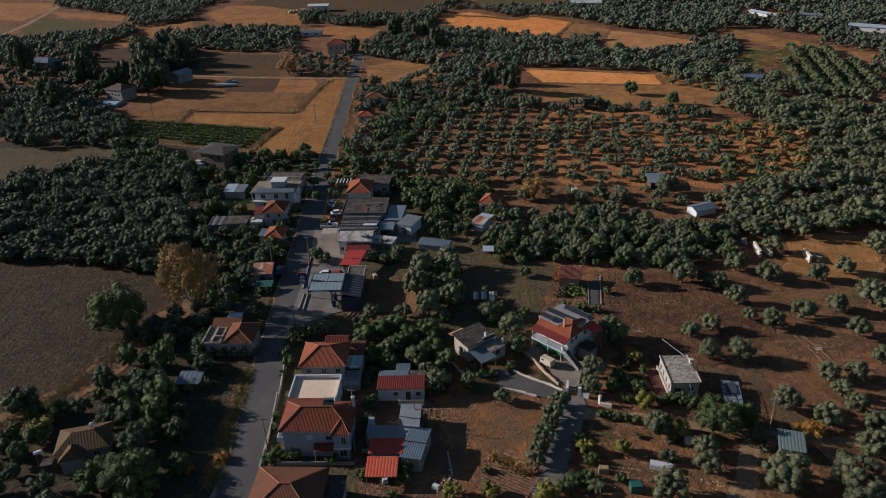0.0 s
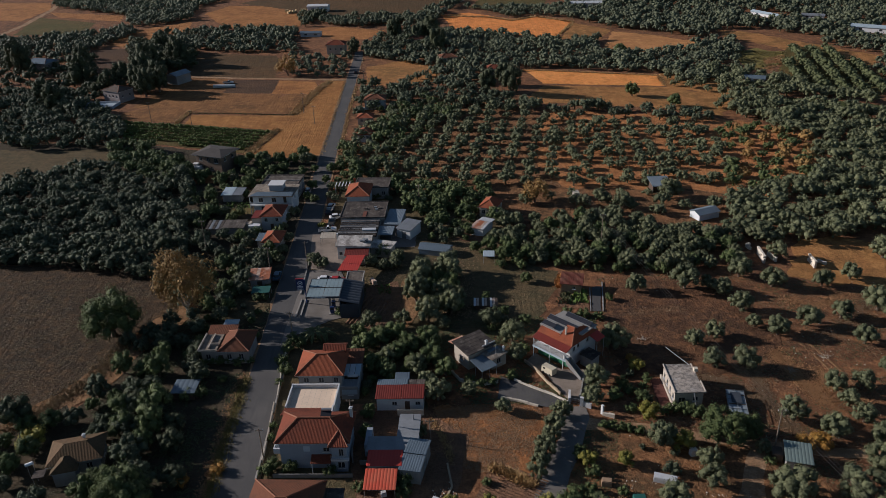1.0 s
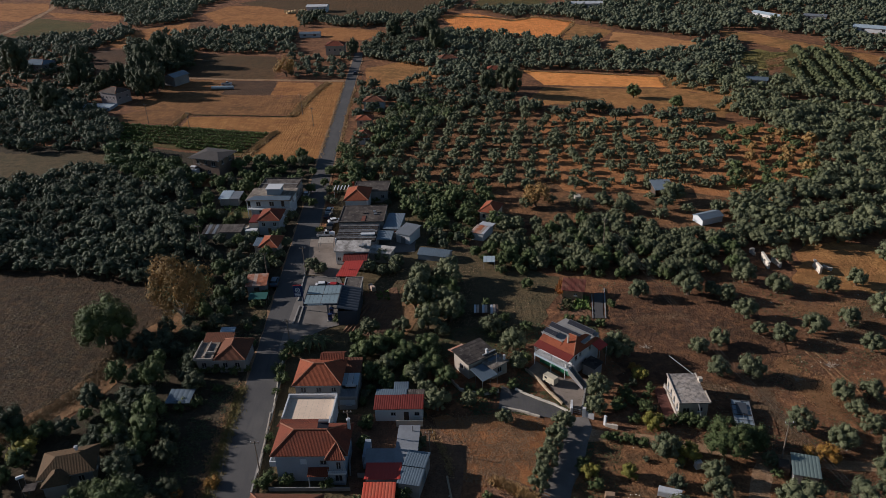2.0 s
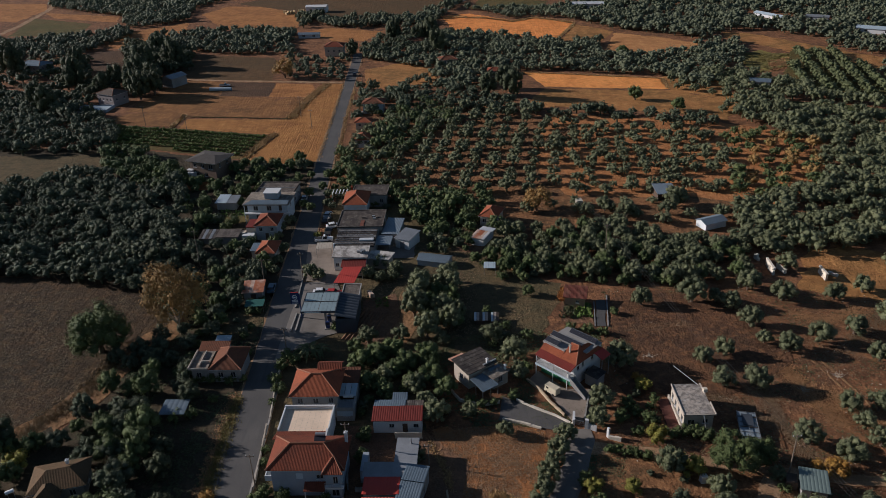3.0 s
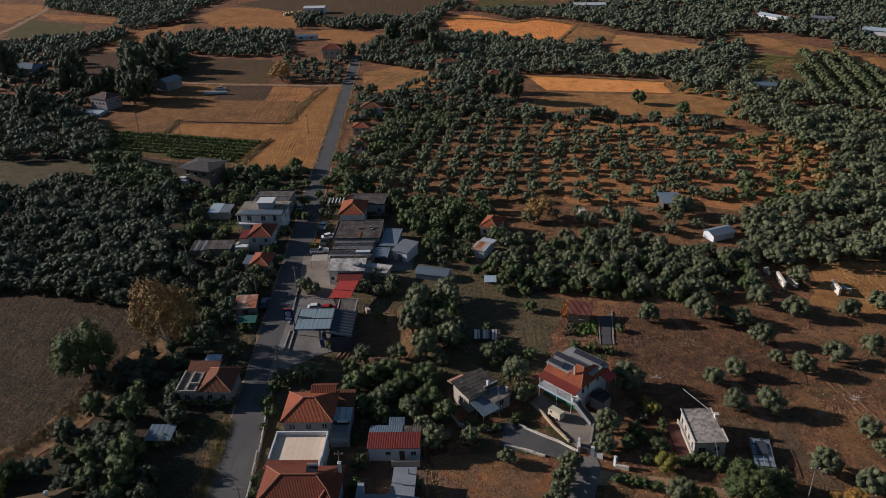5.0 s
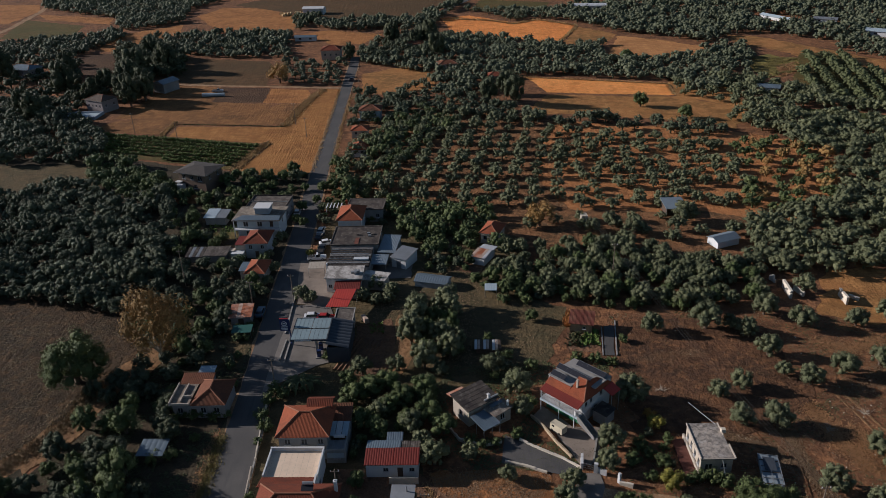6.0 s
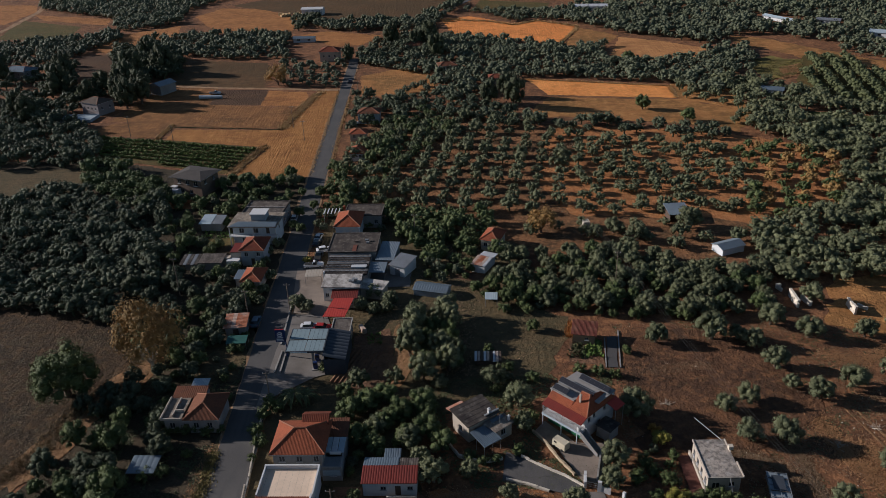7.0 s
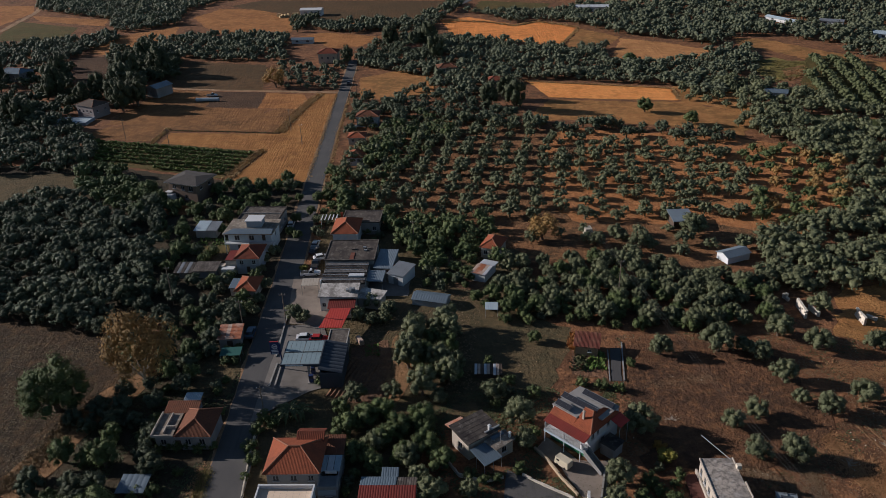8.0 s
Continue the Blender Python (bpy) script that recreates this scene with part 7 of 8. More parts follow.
# far groves, past counting
FAR = [
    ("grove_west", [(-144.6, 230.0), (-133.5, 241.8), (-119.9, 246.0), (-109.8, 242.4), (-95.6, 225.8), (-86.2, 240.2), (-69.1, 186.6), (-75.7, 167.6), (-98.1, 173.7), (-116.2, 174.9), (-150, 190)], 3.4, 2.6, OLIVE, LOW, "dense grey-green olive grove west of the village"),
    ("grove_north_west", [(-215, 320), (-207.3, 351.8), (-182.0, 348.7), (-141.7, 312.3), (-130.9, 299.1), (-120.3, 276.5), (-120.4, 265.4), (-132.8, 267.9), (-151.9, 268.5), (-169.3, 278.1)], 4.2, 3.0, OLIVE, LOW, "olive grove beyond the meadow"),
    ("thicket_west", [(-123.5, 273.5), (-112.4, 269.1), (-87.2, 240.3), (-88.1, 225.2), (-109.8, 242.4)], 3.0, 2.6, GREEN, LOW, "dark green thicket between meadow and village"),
    ("orchard_east", [(35.9, 217.0), (41.1, 207.5), (69.0, 211.9), (81.6, 204.2), (94.9, 192.9), (95.4, 179.9), (85.0, 169.0), (79.0, 179.4), (62.7, 184.1), (72.9, 192.7), (46.8, 194.7), (27.9, 208.6)], 5.9, 2.2, OLIVE_SUNLIT, LOW, "scattered olives of the dry glade"),
    ("woods_east", [(89.0, 206.6), (111.6, 216.6), (124.1, 251.7), (109.4, 285.5), (119.8, 315.9), (118.7, 351.1), (134.8, 352.2), (148.2, 321.6), (171.3, 288.4), (185, 300), (150, 150), (108.4, 168.6), (102.9, 176.9), (87.6, 175.3), (78.7, 172.7), (74.4, 183.2), (77.2, 198.3)], 3.7, 2.85, OLIVE_SUNLIT, LOW, "dense olive woods east of the village"),
    ("woods_far_east", [(86.9, 556.1), (205.8, 556.0), (300.7, 535.0), (330, 520), (330, 300), (216.0, 373.6), (208.2, 396.2), (197.2, 425.0), (179.2, 442.9), (160.5, 444.5), (140.1, 425.2), (121.8, 444.5), (96.3, 462.9), (78.6, 500.9)], 4.3, 2.9, OLIVE_F, TINY, "far olive woods"),
    ("woods_far_ridge", [(15.1, 549.0), (68.8, 538.0), (88.9, 543.4), (82.1, 500.2), (61.7, 510.4), (44.5, 503.2), (26.3, 537.3)], 3.8, 2.5, OLIVE_F, TINY, "far belt of olives"),
    ("woods_middle", [(-40.0, 404.3), (-19.3, 408.0), (2.4, 466.9), (47.2, 442.3), (63.0, 428.6), (86.3, 427.9), (77.6, 397.3), (116.8, 391.3), (136.1, 412.2), (154.2, 416.7), (150.4, 388.9), (137.4, 359.7), (126.4, 367.2), (111.1, 326.4), (100.3, 350.3), (68.3, 361.4), (37.0, 370.5), (18.7, 338.3), (-1.6, 340.9), (-2.8, 376.1)], 3.4, 2.4, OLIVE_F, TINY, "belt of olive trees between the fields"),
    ("woods_road", [(-35.7, 296.4), (-37.8, 345.5), (-21.9, 338.5), (-1.6, 340.9), (18.1, 328.6), (30.9, 307.4), (74.7, 295.7), (100.5, 284.9), (97.1, 274.3), (38.3, 292.0), (-1.7, 313.0)], 4.4, 2.7, OLIVE, LOW, "olives along the edge of the dry fields"),
    ("woods_north_west", [(-178.2, 489.0), (-153.2, 488.4), (-137.5, 496.9), (-89.9, 481.1), (-84.8, 440.1), (-78.5, 421.2), (-120.4, 427.6), (-161.9, 449.2)], 3.8, 2.7, OLIVE_F, TINY, "dense far olive grove"),
    ("woods_top_west", [(-319.6, 672.4), (-163.3, 637.8), (-180.7, 586.3), (-168.8, 537.0), (-200.5, 511.8), (-224.9, 563.4), (-297.7, 612.7)], 4.0, 2.9, OLIVE_F, TINY, "far olive groves at the edge of the plain"),
    ("woods_left_belt", [(-320, 500), (-263.8, 482.0), (-226.4, 493.6), (-199.0, 507.7), (-192.0, 487.8), (-198.2, 458.1), (-199.0, 435.2), (-214.7, 427.5), (-250.5, 435.7)], 3.8, 2.7, OLIVE_F, TINY, "dark belt of trees between far fields"),
    ("woods_left_dark", [(-242.7, 420.6), (-192.5, 427.1), (-166.4, 362.1), (-156.3, 395.2), (-143.7, 359.2), (-157.3, 326.9), (-184.8, 349.0), (-207.3, 351.8), (-230, 400)], 5.4, 3.0, PINE, TINY, "dark trees round the farm houses"),
    ("woods_farm_dark", [(-182.4, 458.8), (-158.4, 448.6), (-136.2, 425.7), (-125.0, 388.4), (-137.7, 382.9), (-137.5, 369.2), (-151.4, 373.2)], 4.6, 3.8, PINE, LOW, "dense dark trees round the barn"),
    ("woods_villa", [(-172.2, 362.8), (-163.0, 363.8), (-155.8, 345.4), (-162.5, 339.5)], 4.5, 2.6, PINE, LOW, "dark trees beside the villa"),
    ("woods_road_end", [(-40.0, 404.3), (-45.0, 427.7), (-28.0, 463.4), (-7.8, 468.7), (-7.4, 420.3), (-25.1, 404.8)], 4.6, 2.8, OLIVE, LOW, "trees at the road's far bend"),
    ("woods_orchard_road", [(-79.8, 410.2), (-47.8, 408.2), (-47.3, 361.6), (-73.9, 367.4)], 4.4, 2.1, OLIVE_F, TINY, "young olive orchard beside the road"),
    ("woods_hedge_top", [(-80.5, 514.3), (-53.7, 526.1), (-19.5, 519.6), (-15.3, 502.2), (-50.5, 489.1), (-75.1, 501.2)], 3.4, 2.7, OLIVE_F, TINY, "dark tree hedge between far fields"),
    ("woods_hedge_farm", [(-97.5, 534.5), (-87.5, 550.6), (-77.6, 535.1), (-83.3, 521.0), (-86.9, 495.6)], 3.4, 2.7, PINE, TINY, "dark trees beside the far farm"),
    ("woods_diagonal", [(-15.7, 518.9), (7.9, 586.1), (16.2, 584.3), (-8.0, 487.1), (-21.2, 462.3), (-23.6, 480.5)], 4.0, 2.9, OLIVE_F, TINY, "trees along the far road"),
    ("woods_shed_road", [(-34.9, 230.5), (-37.1, 271.3), (-29.1, 270.5), (-20.0, 298.5), (-33.4, 296.1), (-6.5, 322.4), (2.7, 296.0), (-26.7, 220.0)], 4.5, 2.5, GREEN, LOW, "green trees and bushes along the road"),
    ("scrub_slope", [(99.2, 274.1), (124.6, 264.5), (112.0, 217.5), (89.5, 207.9), (83.8, 210.6)], 5.4, 2.2, GREEN, LOW, "scrubby green trees on the slope"),
    ("scrub_slope_brown", [(103.0, 266.8), (124.5, 254.7), (112.4, 222.3), (87.7, 217.2)], 7.0, 2.3, AUTUMN, LOW, "scrubby trees with browning leaves on the slope"),
    ("orchard_slope", [(98.3, 347.0), (113.8, 355.5), (121.9, 344.3), (114.3, 299.0), (103.8, 286.0), (112, 311), (98, 329)], 5.6, 2.1, OLIVE_SUNLIT, LOW, "scattered olives on the ochre slope"),
    ("trees_glade", [(-14, 352), (-4, 378), (-3, 349), (-20, 343)], 5.0, 2.2, OLIVE_F, LOW, "scattered olives at the glade's edge"),
    ("woods_far_gap", [(203.3, 417.7), (214.8, 371.3), (195.8, 335.2), (190.6, 389.3)], 4.2, 2.5, OLIVE_F, TINY, "far olives between orchard rows"),
    ("woods_house_far", [(-17.9, 219.3), (10.1, 219.2), (14.0, 189.6), (8.4, 187.4), (-7.8, 191.2), (-9.6, 201.1)], 3.5, 2.6, GREEN, LOW, "olives behind the workshop"),
]
for i, (name, poly, gap, r, mat, parts, label) in enumerate(FAR):
    places = [p for p in scatter(poly, gap, 300 + i, 0.96, HOUSES) if not any(inside(p, q) for q in (TAN_BAND, CROP_STRIP))]
    woods(name, places, r, mat, label, 400 + i, parts)

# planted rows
woods("orchard_rows", grid([(-32.7, 235.4), (-32.1, 281.1), (-15.7, 306.1), (3.1, 316.7), (32.5, 300.6), (39.1, 273.6), (38.5, 234.2), (36.1, 218.4), (8.3, 219.4), (-17.9, 219.3)], 6.3, 7.6, -10, 7, 0.45, 0.98), 2.55, OLIVE_SUNLIT, "olive orchard planted in rows", 450, LOW, 0.2)
woods("orchard_young", grid([(37.8, 288.2), (93.6, 269.8), (92.0, 229.3), (81.2, 213.1), (37.6, 216.9), (38.1, 251.1)], 5.4, 5.0, -8, 8, 1.1, 0.9), 2.0, OLIVE_SUNLIT, "small olives planted in rows on red soil", 451, LOW, 0.3)
woods("orchard_green_rows", grid([(175.8, 391.7), (190.4, 382.7), (193.3, 332.4), (173.3, 298.0), (146.2, 322.6), (158.8, 356.7)], 7.4, 3.4, -14, 9, 0.35, 0.98), 2.5, ORCHARDGREEN, "green orchard in straight rows", 452, TINY, 0.15)


def vineyard():
    spots = grid([(-130.9, 299.9), (-102.7, 293.1), (-66.0, 281.9), (-71.7, 258.8), (-119.9, 277.1)], 0.7, 3.2, -17, 11, 0.06, 0.98)
    woods("vineyard", spots, 0.84, VINE, "vineyard of low green vines in straight rows", 453, ROWS, 0.2)


vineyard()


# hedges and shrubs along lanes and walls
greens([((25.5, 106.5), 1.1), ((27.0, 106.2), 1.1), ((28.5, 105.8), 1.2), ((30.0, 105.3), 1.1), ((31.4, 104.7), 1.2), ((31.3, 118.5), 1.4), ((32.3, 115.8), 1.3), ((34.0, 113.9), 1.5), ((29.4, 114.2), 1.6), ((36.3, 119.1), 1.2), ((38.8, 110.4), 1.3), ((40.7, 110.0), 1.5), ((42.4, 108.9), 1.6), ((36.6, 109.7), 1.2), ((48.0, 106.0), 1.6), ((20.1, 99.1), 1.2)],
       "bush", "garden_bush", "dark green garden bush by the house", "bush", "garden bushes")
greens([((-48.2, 129.6), 1.3), ((-46.4, 129.1), 1.4), ((-44.8, 129.7), 1.2), ((-42.8, 128.6), 1.3), ((-40.6, 129.2), 1.0), ((-49.8, 128.9), 1.1), ((-50.1, 118.0), 1.6), ((-47.6, 118.8), 1.4), ((-52.9, 136.2), 1.6), ((-53.4, 131.6), 1.5), ((-41.4, 138.4), 1.1), ((-43.1, 159.7), 1.0), ((-42.7, 154.3), 1.1), ((-43.1, 147.9), 1.1), ((-43.9, 144.3), 1.1)],
       "bush", "garden_bush", "dark green garden bush by the house", "bush", "garden bushes")
greens([((5.0, 119.3), 1.2), ((2.9, 120.8), 1.2), ((7.2, 119.7), 1.1), ((11.1, 121.3), 1.3), ((14.1, 129.6), 1.6), ((7.9, 151.2), 1.3), ((11.3, 144.7), 1.4), ((24.9, 143.9), 1.3), ((28.5, 143.0), 1.4), ((31.4, 141.8), 1.3), ((35.4, 149.5), 1.2), ((40.1, 162.9), 1.8), ((16.6, 88.9), 1.6), ((18.2, 90.6), 1.5), ((20.6, 91.2), 1.3), ((4.6, 93.7), 0.9)],
       "bush", "garden_bush", "dark green garden bush by the house", "bush", "garden bushes")
for i, (poly, gap, r) in enumerate((([(19.7, 102.7), (27.8, 104.3), (37.1, 99.1), (33.0, 90.7), (23.6, 88.6), (16.8, 90.1)], 4.2, 1.25), ([(30.7, 123.2), (38.8, 124.7), (36.7, 112.1), (32.8, 108.7), (28.0, 112.5)], 3.4, 1.2), ([(-1.5, 124.8), (11.2, 122.3), (10.2, 116.8), (-0.5, 115.6)], 3.2, 1.0),
                                    ([(4.9, 141.5), (16.9, 144.4), (15.5, 132.0), (9.3, 134.5)], 3.6, 1.3), ([(-19.1, 133.9), (-15.6, 125.6), (-16.4, 114.7), (-18.9, 116.5)], 2.8, 1.3), ([(-15.5, 93.2), (-9.9, 91.1), (-9.8, 88.5), (-15.1, 88.7)], 2.6, 1.0), ([(50.8, 97.8), (56.7, 96.2), (51.2, 87.5), (45.7, 86.5)], 5.0, 1.4),
                                    ([(-51.1, 125.5), (-43.1, 125.0), (-43.1, 119.0), (-48.6, 117.8)], 3.6, 1.0), ([(-46.8, 90.5), (-41.0, 92.3), (-39.5, 86.3), (-43.4, 84.2)], 3.4, 1.2))):
    rnd = random.Random(500 + i)
    for p in scatter(poly, gap, 520 + i, 0.8, HOUSES):
        plant("bush" if rnd.random() < 0.7 else "shrub", p[0], p[1], r * rnd.uniform(0.6, 1.3), "garden_bush", "dark green garden bush among dry weeds", "bush", "garden bushes", rnd.uniform(0.8, 1.2), i)


VILLAGE_GROWTH = [([(-86, 236), (-71, 250), (-45, 251), (-43.5, 205), (-43, 168), (-50, 163), (-57, 190), (-72, 196)], 3.3, 1.7), ([(-35.5, 248), (-20, 226), (-15, 222), (-19, 200), (-29, 200), (-35, 204)], 2.8, 1.5), ([(-14, 186), (-6, 203), (8, 203), (6, 188), (5, 180), (-6, 180)], 2.5, 1.5), ([(6, 176), (36, 171), (60, 165), (58, 160), (36, 163), (8, 166)], 2.9, 1.6),
                  ([(-55, 160), (-44, 160), (-43, 140), (-54, 140)], 3.2, 1.3), ([(-18, 116), (-13, 128), (0, 122), (-3, 114), (-12, 117.5)], 2.9, 1.3)]
for i, (poly, gap, r) in enumerate(VILLAGE_GROWTH):
    rnd = random.Random(700 + i)
    for p in scatter(poly, gap, 720 + i, 0.85, HOUSES):
        k = rnd.choice(("bush", "bush", "shrub", "green"))
        plant(k, p[0], p[1], r * rnd.uniform(0.55, 1.35), "garden_bush", "dark green bush among the houses", "bush", "garden bushes", rnd.uniform(0.8, 1.25), i)


# ---------------------------------------------------------------- grass and weeds
def tufts(name, places, size, material, label, seed, blades=3, tall=0.5, category="grass", wide=0.45):
    """Dry tufts: little fans of leaning blades, joined, of kind stuff."""
    r = np.random.RandomState(seed)
    n = len(places)
    p = np.array(places)
    vs, ts = [], []
    for b in range(blades):
        a = r.uniform(0, 6.283, n)
        s = size * r.uniform(0.5, 1.5, n)
        dx, dy = np.cos(a), np.sin(a)
        lean = r.uniform(0.3, 1.0, n)
        c = np.stack([p[:, 0] + r.normal(0, size * .4, n), p[:, 1] + r.normal(0, size * .4, n), np.full(n, 0.02)], 1)
        l = c + np.stack([-dy * s * wide, dx * s * wide, np.zeros(n)], 1)
        q = c + np.stack([dy * s * wide, -dx * s * wide, np.zeros(n)], 1)
        t = c + np.stack([dx * s * lean, dy * s * lean, s * tall * r.uniform(.25, .75, n)], 1)
        k = len(vs) * 3 * n
        vs.append(np.stack([l, q, t], 1).reshape(-1, 3))
        ts.append(np.arange(n)[:, None] * 3 + [0, 1, 2] + k)
    ob = new(name, mesh_arrays(name, np.concatenate(vs), np.concatenate(ts), material))
    return tagged(ob, label, category, "", "stuff")


def spread(poly, count, seed, clump=0.5, avoid=HOUSES):
    """Random places in a polygon, gathered by a noise into clumps."""
    r = random.Random(seed)
    xs, ys = [q[0] for q in poly], [q[1] for q in poly]
    out = []
    for _ in range(count * 6):
        if len(out) >= count:
            break
        q = (r.uniform(min(xs), max(xs)), r.uniform(min(ys), max(ys)))
        if not inside(q, poly):
            continue
        if noise.noise((q[0] * 0.16, q[1] * 0.16, seed)) + 0.6 * noise.noise((q[0] * 0.5, q[1] * 0.5, seed)) < (clump - 0.5) + r.uniform(-.35, .35):
            continue
        if any(abs(q[0] - a[0]) < a[2] * .8 and abs(q[1] - a[1]) < (a[3] if len(a) > 3 else a[2]) * .8 for a in avoid):
            continue
        out.append(q)
    return out


DRYGOLD = foliage("ochre_dry_blades", C(.40, .21, .10), C(.50, .27, .12), C(.26, .13, .065))
TANGRASS_D = foliage("dull_tan_blades", C(.135, .098, .054), C(.18, .128, .066), C(.085, .064, .038))
EAST = [(34.2, 160.4), (81.4, 160.2), (101.8, 156.0), (75, 86), (64.8, 85.6), (16.4, 87.4), (18.9, 97.8), (27.5, 107.7), (30.0, 131.2)]
tufts("dry_grass_east", spread(EAST, 14000, 1), 0.2, STRAW_B, "sparse dry grass tufts on the eastern field", 1)
tufts("green_weeds_east", spread(EAST, 4500, 2, 0.65), 0.26, WEED, "dark green weeds on the eastern field", 2)
LOT = [(-3.7, 113.2), (4.7, 113.7), (15.5, 112.3), (15.8, 106.7), (12.3, 93.4), (3.8, 96.4), (-1.3, 98.6)]
tufts("dry_grass_lot", spread(LOT, 8000, 3, 0.4), 0.17, STRAW_B, "dry grass of the empty lot", 3)
WESTFIELD = [(-112.2, 167.0), (-91.2, 167.4), (-68.8, 163.6), (-69.5, 145.8), (-70.4, 128.4), (-74.5, 119.2), (-82.6, 109.6), (-90, 120)]
tufts("dry_grass_west", spread(WESTFIELD, 9000, 4, 0.5), 0.18, TANGRASS_D, "dull dry grass of the western meadow", 4)
MIDDLE = [(1.3, 217.6), (26.2, 194.4), (87.9, 203.7), (99.1, 233.9), (99.8, 276.2), (38.3, 292.0), (4.0, 151.4), (24.7, 155.5), (3.6, 141.6), (-19.9, 142.9), (-22.0, 167.1), (-8.3, 182.3)]
tufts("dry_grass_middle", spread(MIDDLE, 10000, 5, 0.45), 0.28, STRAW_B, "dry grass of the glades", 5)
YARDS = [(-60.3, 148.9), (-40.4, 159.6), (-37.4, 124.8), (-36.6, 89.5), (-45, 80), (-70, 80), (-66.1, 126.2)]
tufts("weeds_west", spread(YARDS, 5000, 6, 0.5), 0.38, WEED, "dark weeds in the shaded yards", 6)
GARDENS = [(-2.5, 141.9), (31.3, 144.7), (26.4, 112.6), (16.1, 113.1), (-3.7, 114.1)]
tufts("weeds_gardens", spread(GARDENS, 3500, 7, 0.5), 0.34, WEED, "green weeds in the gardens", 7)
tufts("weeds_lane", spread([(20.3, 106.5), (28.0, 105.3), (23.9, 89.8), (16.6, 88.9)], 1500, 8, 0.45), 0.32, WEED, "weeds beside the lane", 8)


def edge_band(name, line, width, count, size, material, label, seed, tall=1.3):
    """Tall dry growth along a boundary line."""
    r = random.Random(seed)
    seg = [(Vector(a), Vector(b)) for a, b in zip(line, line[1:])]
    total = sum((b - a).length for a, b in seg)
    out = []
    for a, b in seg:
        for _ in range(int(1.6 * count * (b - a).length / total)):
            q = a.lerp(b, r.random())
            out.append((q.x + r.gauss(0, width / 2), q.y + r.gauss(0, width / 2)))
    return tufts(name, out, size * 0.75, material, label, seed, 4, tall, "grass", 0.16)


tufts("weeds_lime_field", spread([(150.7, 392.0), (169.9, 385.0), (162.5, 363.0), (142.7, 351.6), (140.5, 373.5)], 2500, 9, 0.5), 0.8, LIMEWEED, "yellowing weeds on the far meadow", 9)
tufts("dry_weeds_lime_field", spread([(155, 372), (166, 378), (163, 362), (148, 352)], 1200, 10, 0.45), 0.8, DRYGOLD, "orange dry weeds on the far meadow", 10)
edge_band("hedge_dry_vineyard", [(-63.7, 283.8), (-66.9, 271.0), (-69.7, 255.6)], 1.4, 500, 0.9, STRAW, "tall pale dry growth between vineyard and stubble", 21)
edge_band("hedge_dry_corner", [(-106.3, 313.2), (-106.5, 304.3), (-106.7, 295.7)], 1.2, 260, 0.8, STRAW, "tall dry growth at a field corner", 22)
edge_band("hedge_dry_stubble", [(-53.3, 355.9), (-56.0, 345.8), (-59.2, 324.2), (-61.3, 303.2)], 2.0, 800, 0.9, STRAW, "tall dry growth between the stubble fields", 23)
edge_band("hedge_line_stubble", [(-104.1, 309.7), (-83.3, 306.5), (-61.2, 302.4)], 0.5, 360, 0.5, WEED, "weedy line between fields", 24)
edge_band("verge_road_fields", [(-43.3, 251.9), (-44.4, 301.3), (-46.0, 354.9)], 0.7, 500, 0.6, STRAW, "dry grass verge of the road", 25)
edge_band("verge_road_east", [(-37.1, 252.5), (-39.1, 300.7), (-39.9, 345.8)], 1.0, 500, 0.6, STRAW, "dry grass on the road's edge", 26)
edge_band("verge_road_west", [(-40.2, 123.9), (-40.0, 114.1), (-39.6, 103.1), (-39.2, 92.3)], 1.1, 900, 0.6, LIMEWEED, "yellowing weeds on the road's edge", 27)
edge_band("verge_road_dry", [(-41.2, 124.9), (-41.0, 114.1), (-40.6, 103.1), (-40.2, 92.3)], 1.3, 1100, 0.4, DRYGOLD, "ochre dry grass bank beside the road", 37, 0.6)
edge_band("verge_lot", [(-4.7, 110.8), (-1.7, 102.9), (-0.8, 98.6)], 0.8, 200, 0.5, STRAW, "dry growth at the lot's edge", 28)
edge_band("reeds_garden", [(5.9, 97.2), (8.8, 95.2), (11.6, 93.0)], 0.9, 420, 0.8, STRAW, "pale dry maize stalks beside the garden bed", 29, 1.8)
edge_band("reeds_middle", [(15.5, 171.9), (22.0, 172.1)], 1.4, 420, 0.9, STRAW, "orange dry reeds among the trees", 30, 1.6)
edge_band("hedge_hut", [(24.9, 156.0), (26.1, 160.9)], 0.5, 160, 0.8, GOLDGRASS, "orange dry stalks beside the hut", 31, 2.0)
edge_band("edge_meadow_west", [(-68.3, 138.8), (-70.0, 127.4), (-73.7, 120.1), (-77.9, 112.6), (-81.8, 108.0)], 2.2, 1500, 0.6, TANGRASS, "tall dry grass at the meadow's edge", 32)
edge_band("edge_wheat", [(37.9, 365.7), (67.4, 356.0), (97.2, 346.5), (95.3, 329.4)], 0.8, 700, 0.8, STRAW, "wheat stalks at the field's edge", 33)
edge_band("edge_orange_east", [(3.0, 519.6), (28.6, 510.4), (43.8, 495.2), (59.4, 506.6), (79.6, 484.6)], 1.8, 700, 1.2, STRAW, "dry growth along the far field", 34)
edge_band("edge_orange_east_low", [(79.7, 480.8), (61.3, 432.0)], 1.2, 300, 1.0, STRAW, "dry growth along the far field", 35)
edge_band("bank_middle", [(31.8, 264.3), (40.3, 266.7), (45.4, 280.0)], 4.0, 500, 0.8, STRAW_B, "dry grass on the orchard bank", 36)


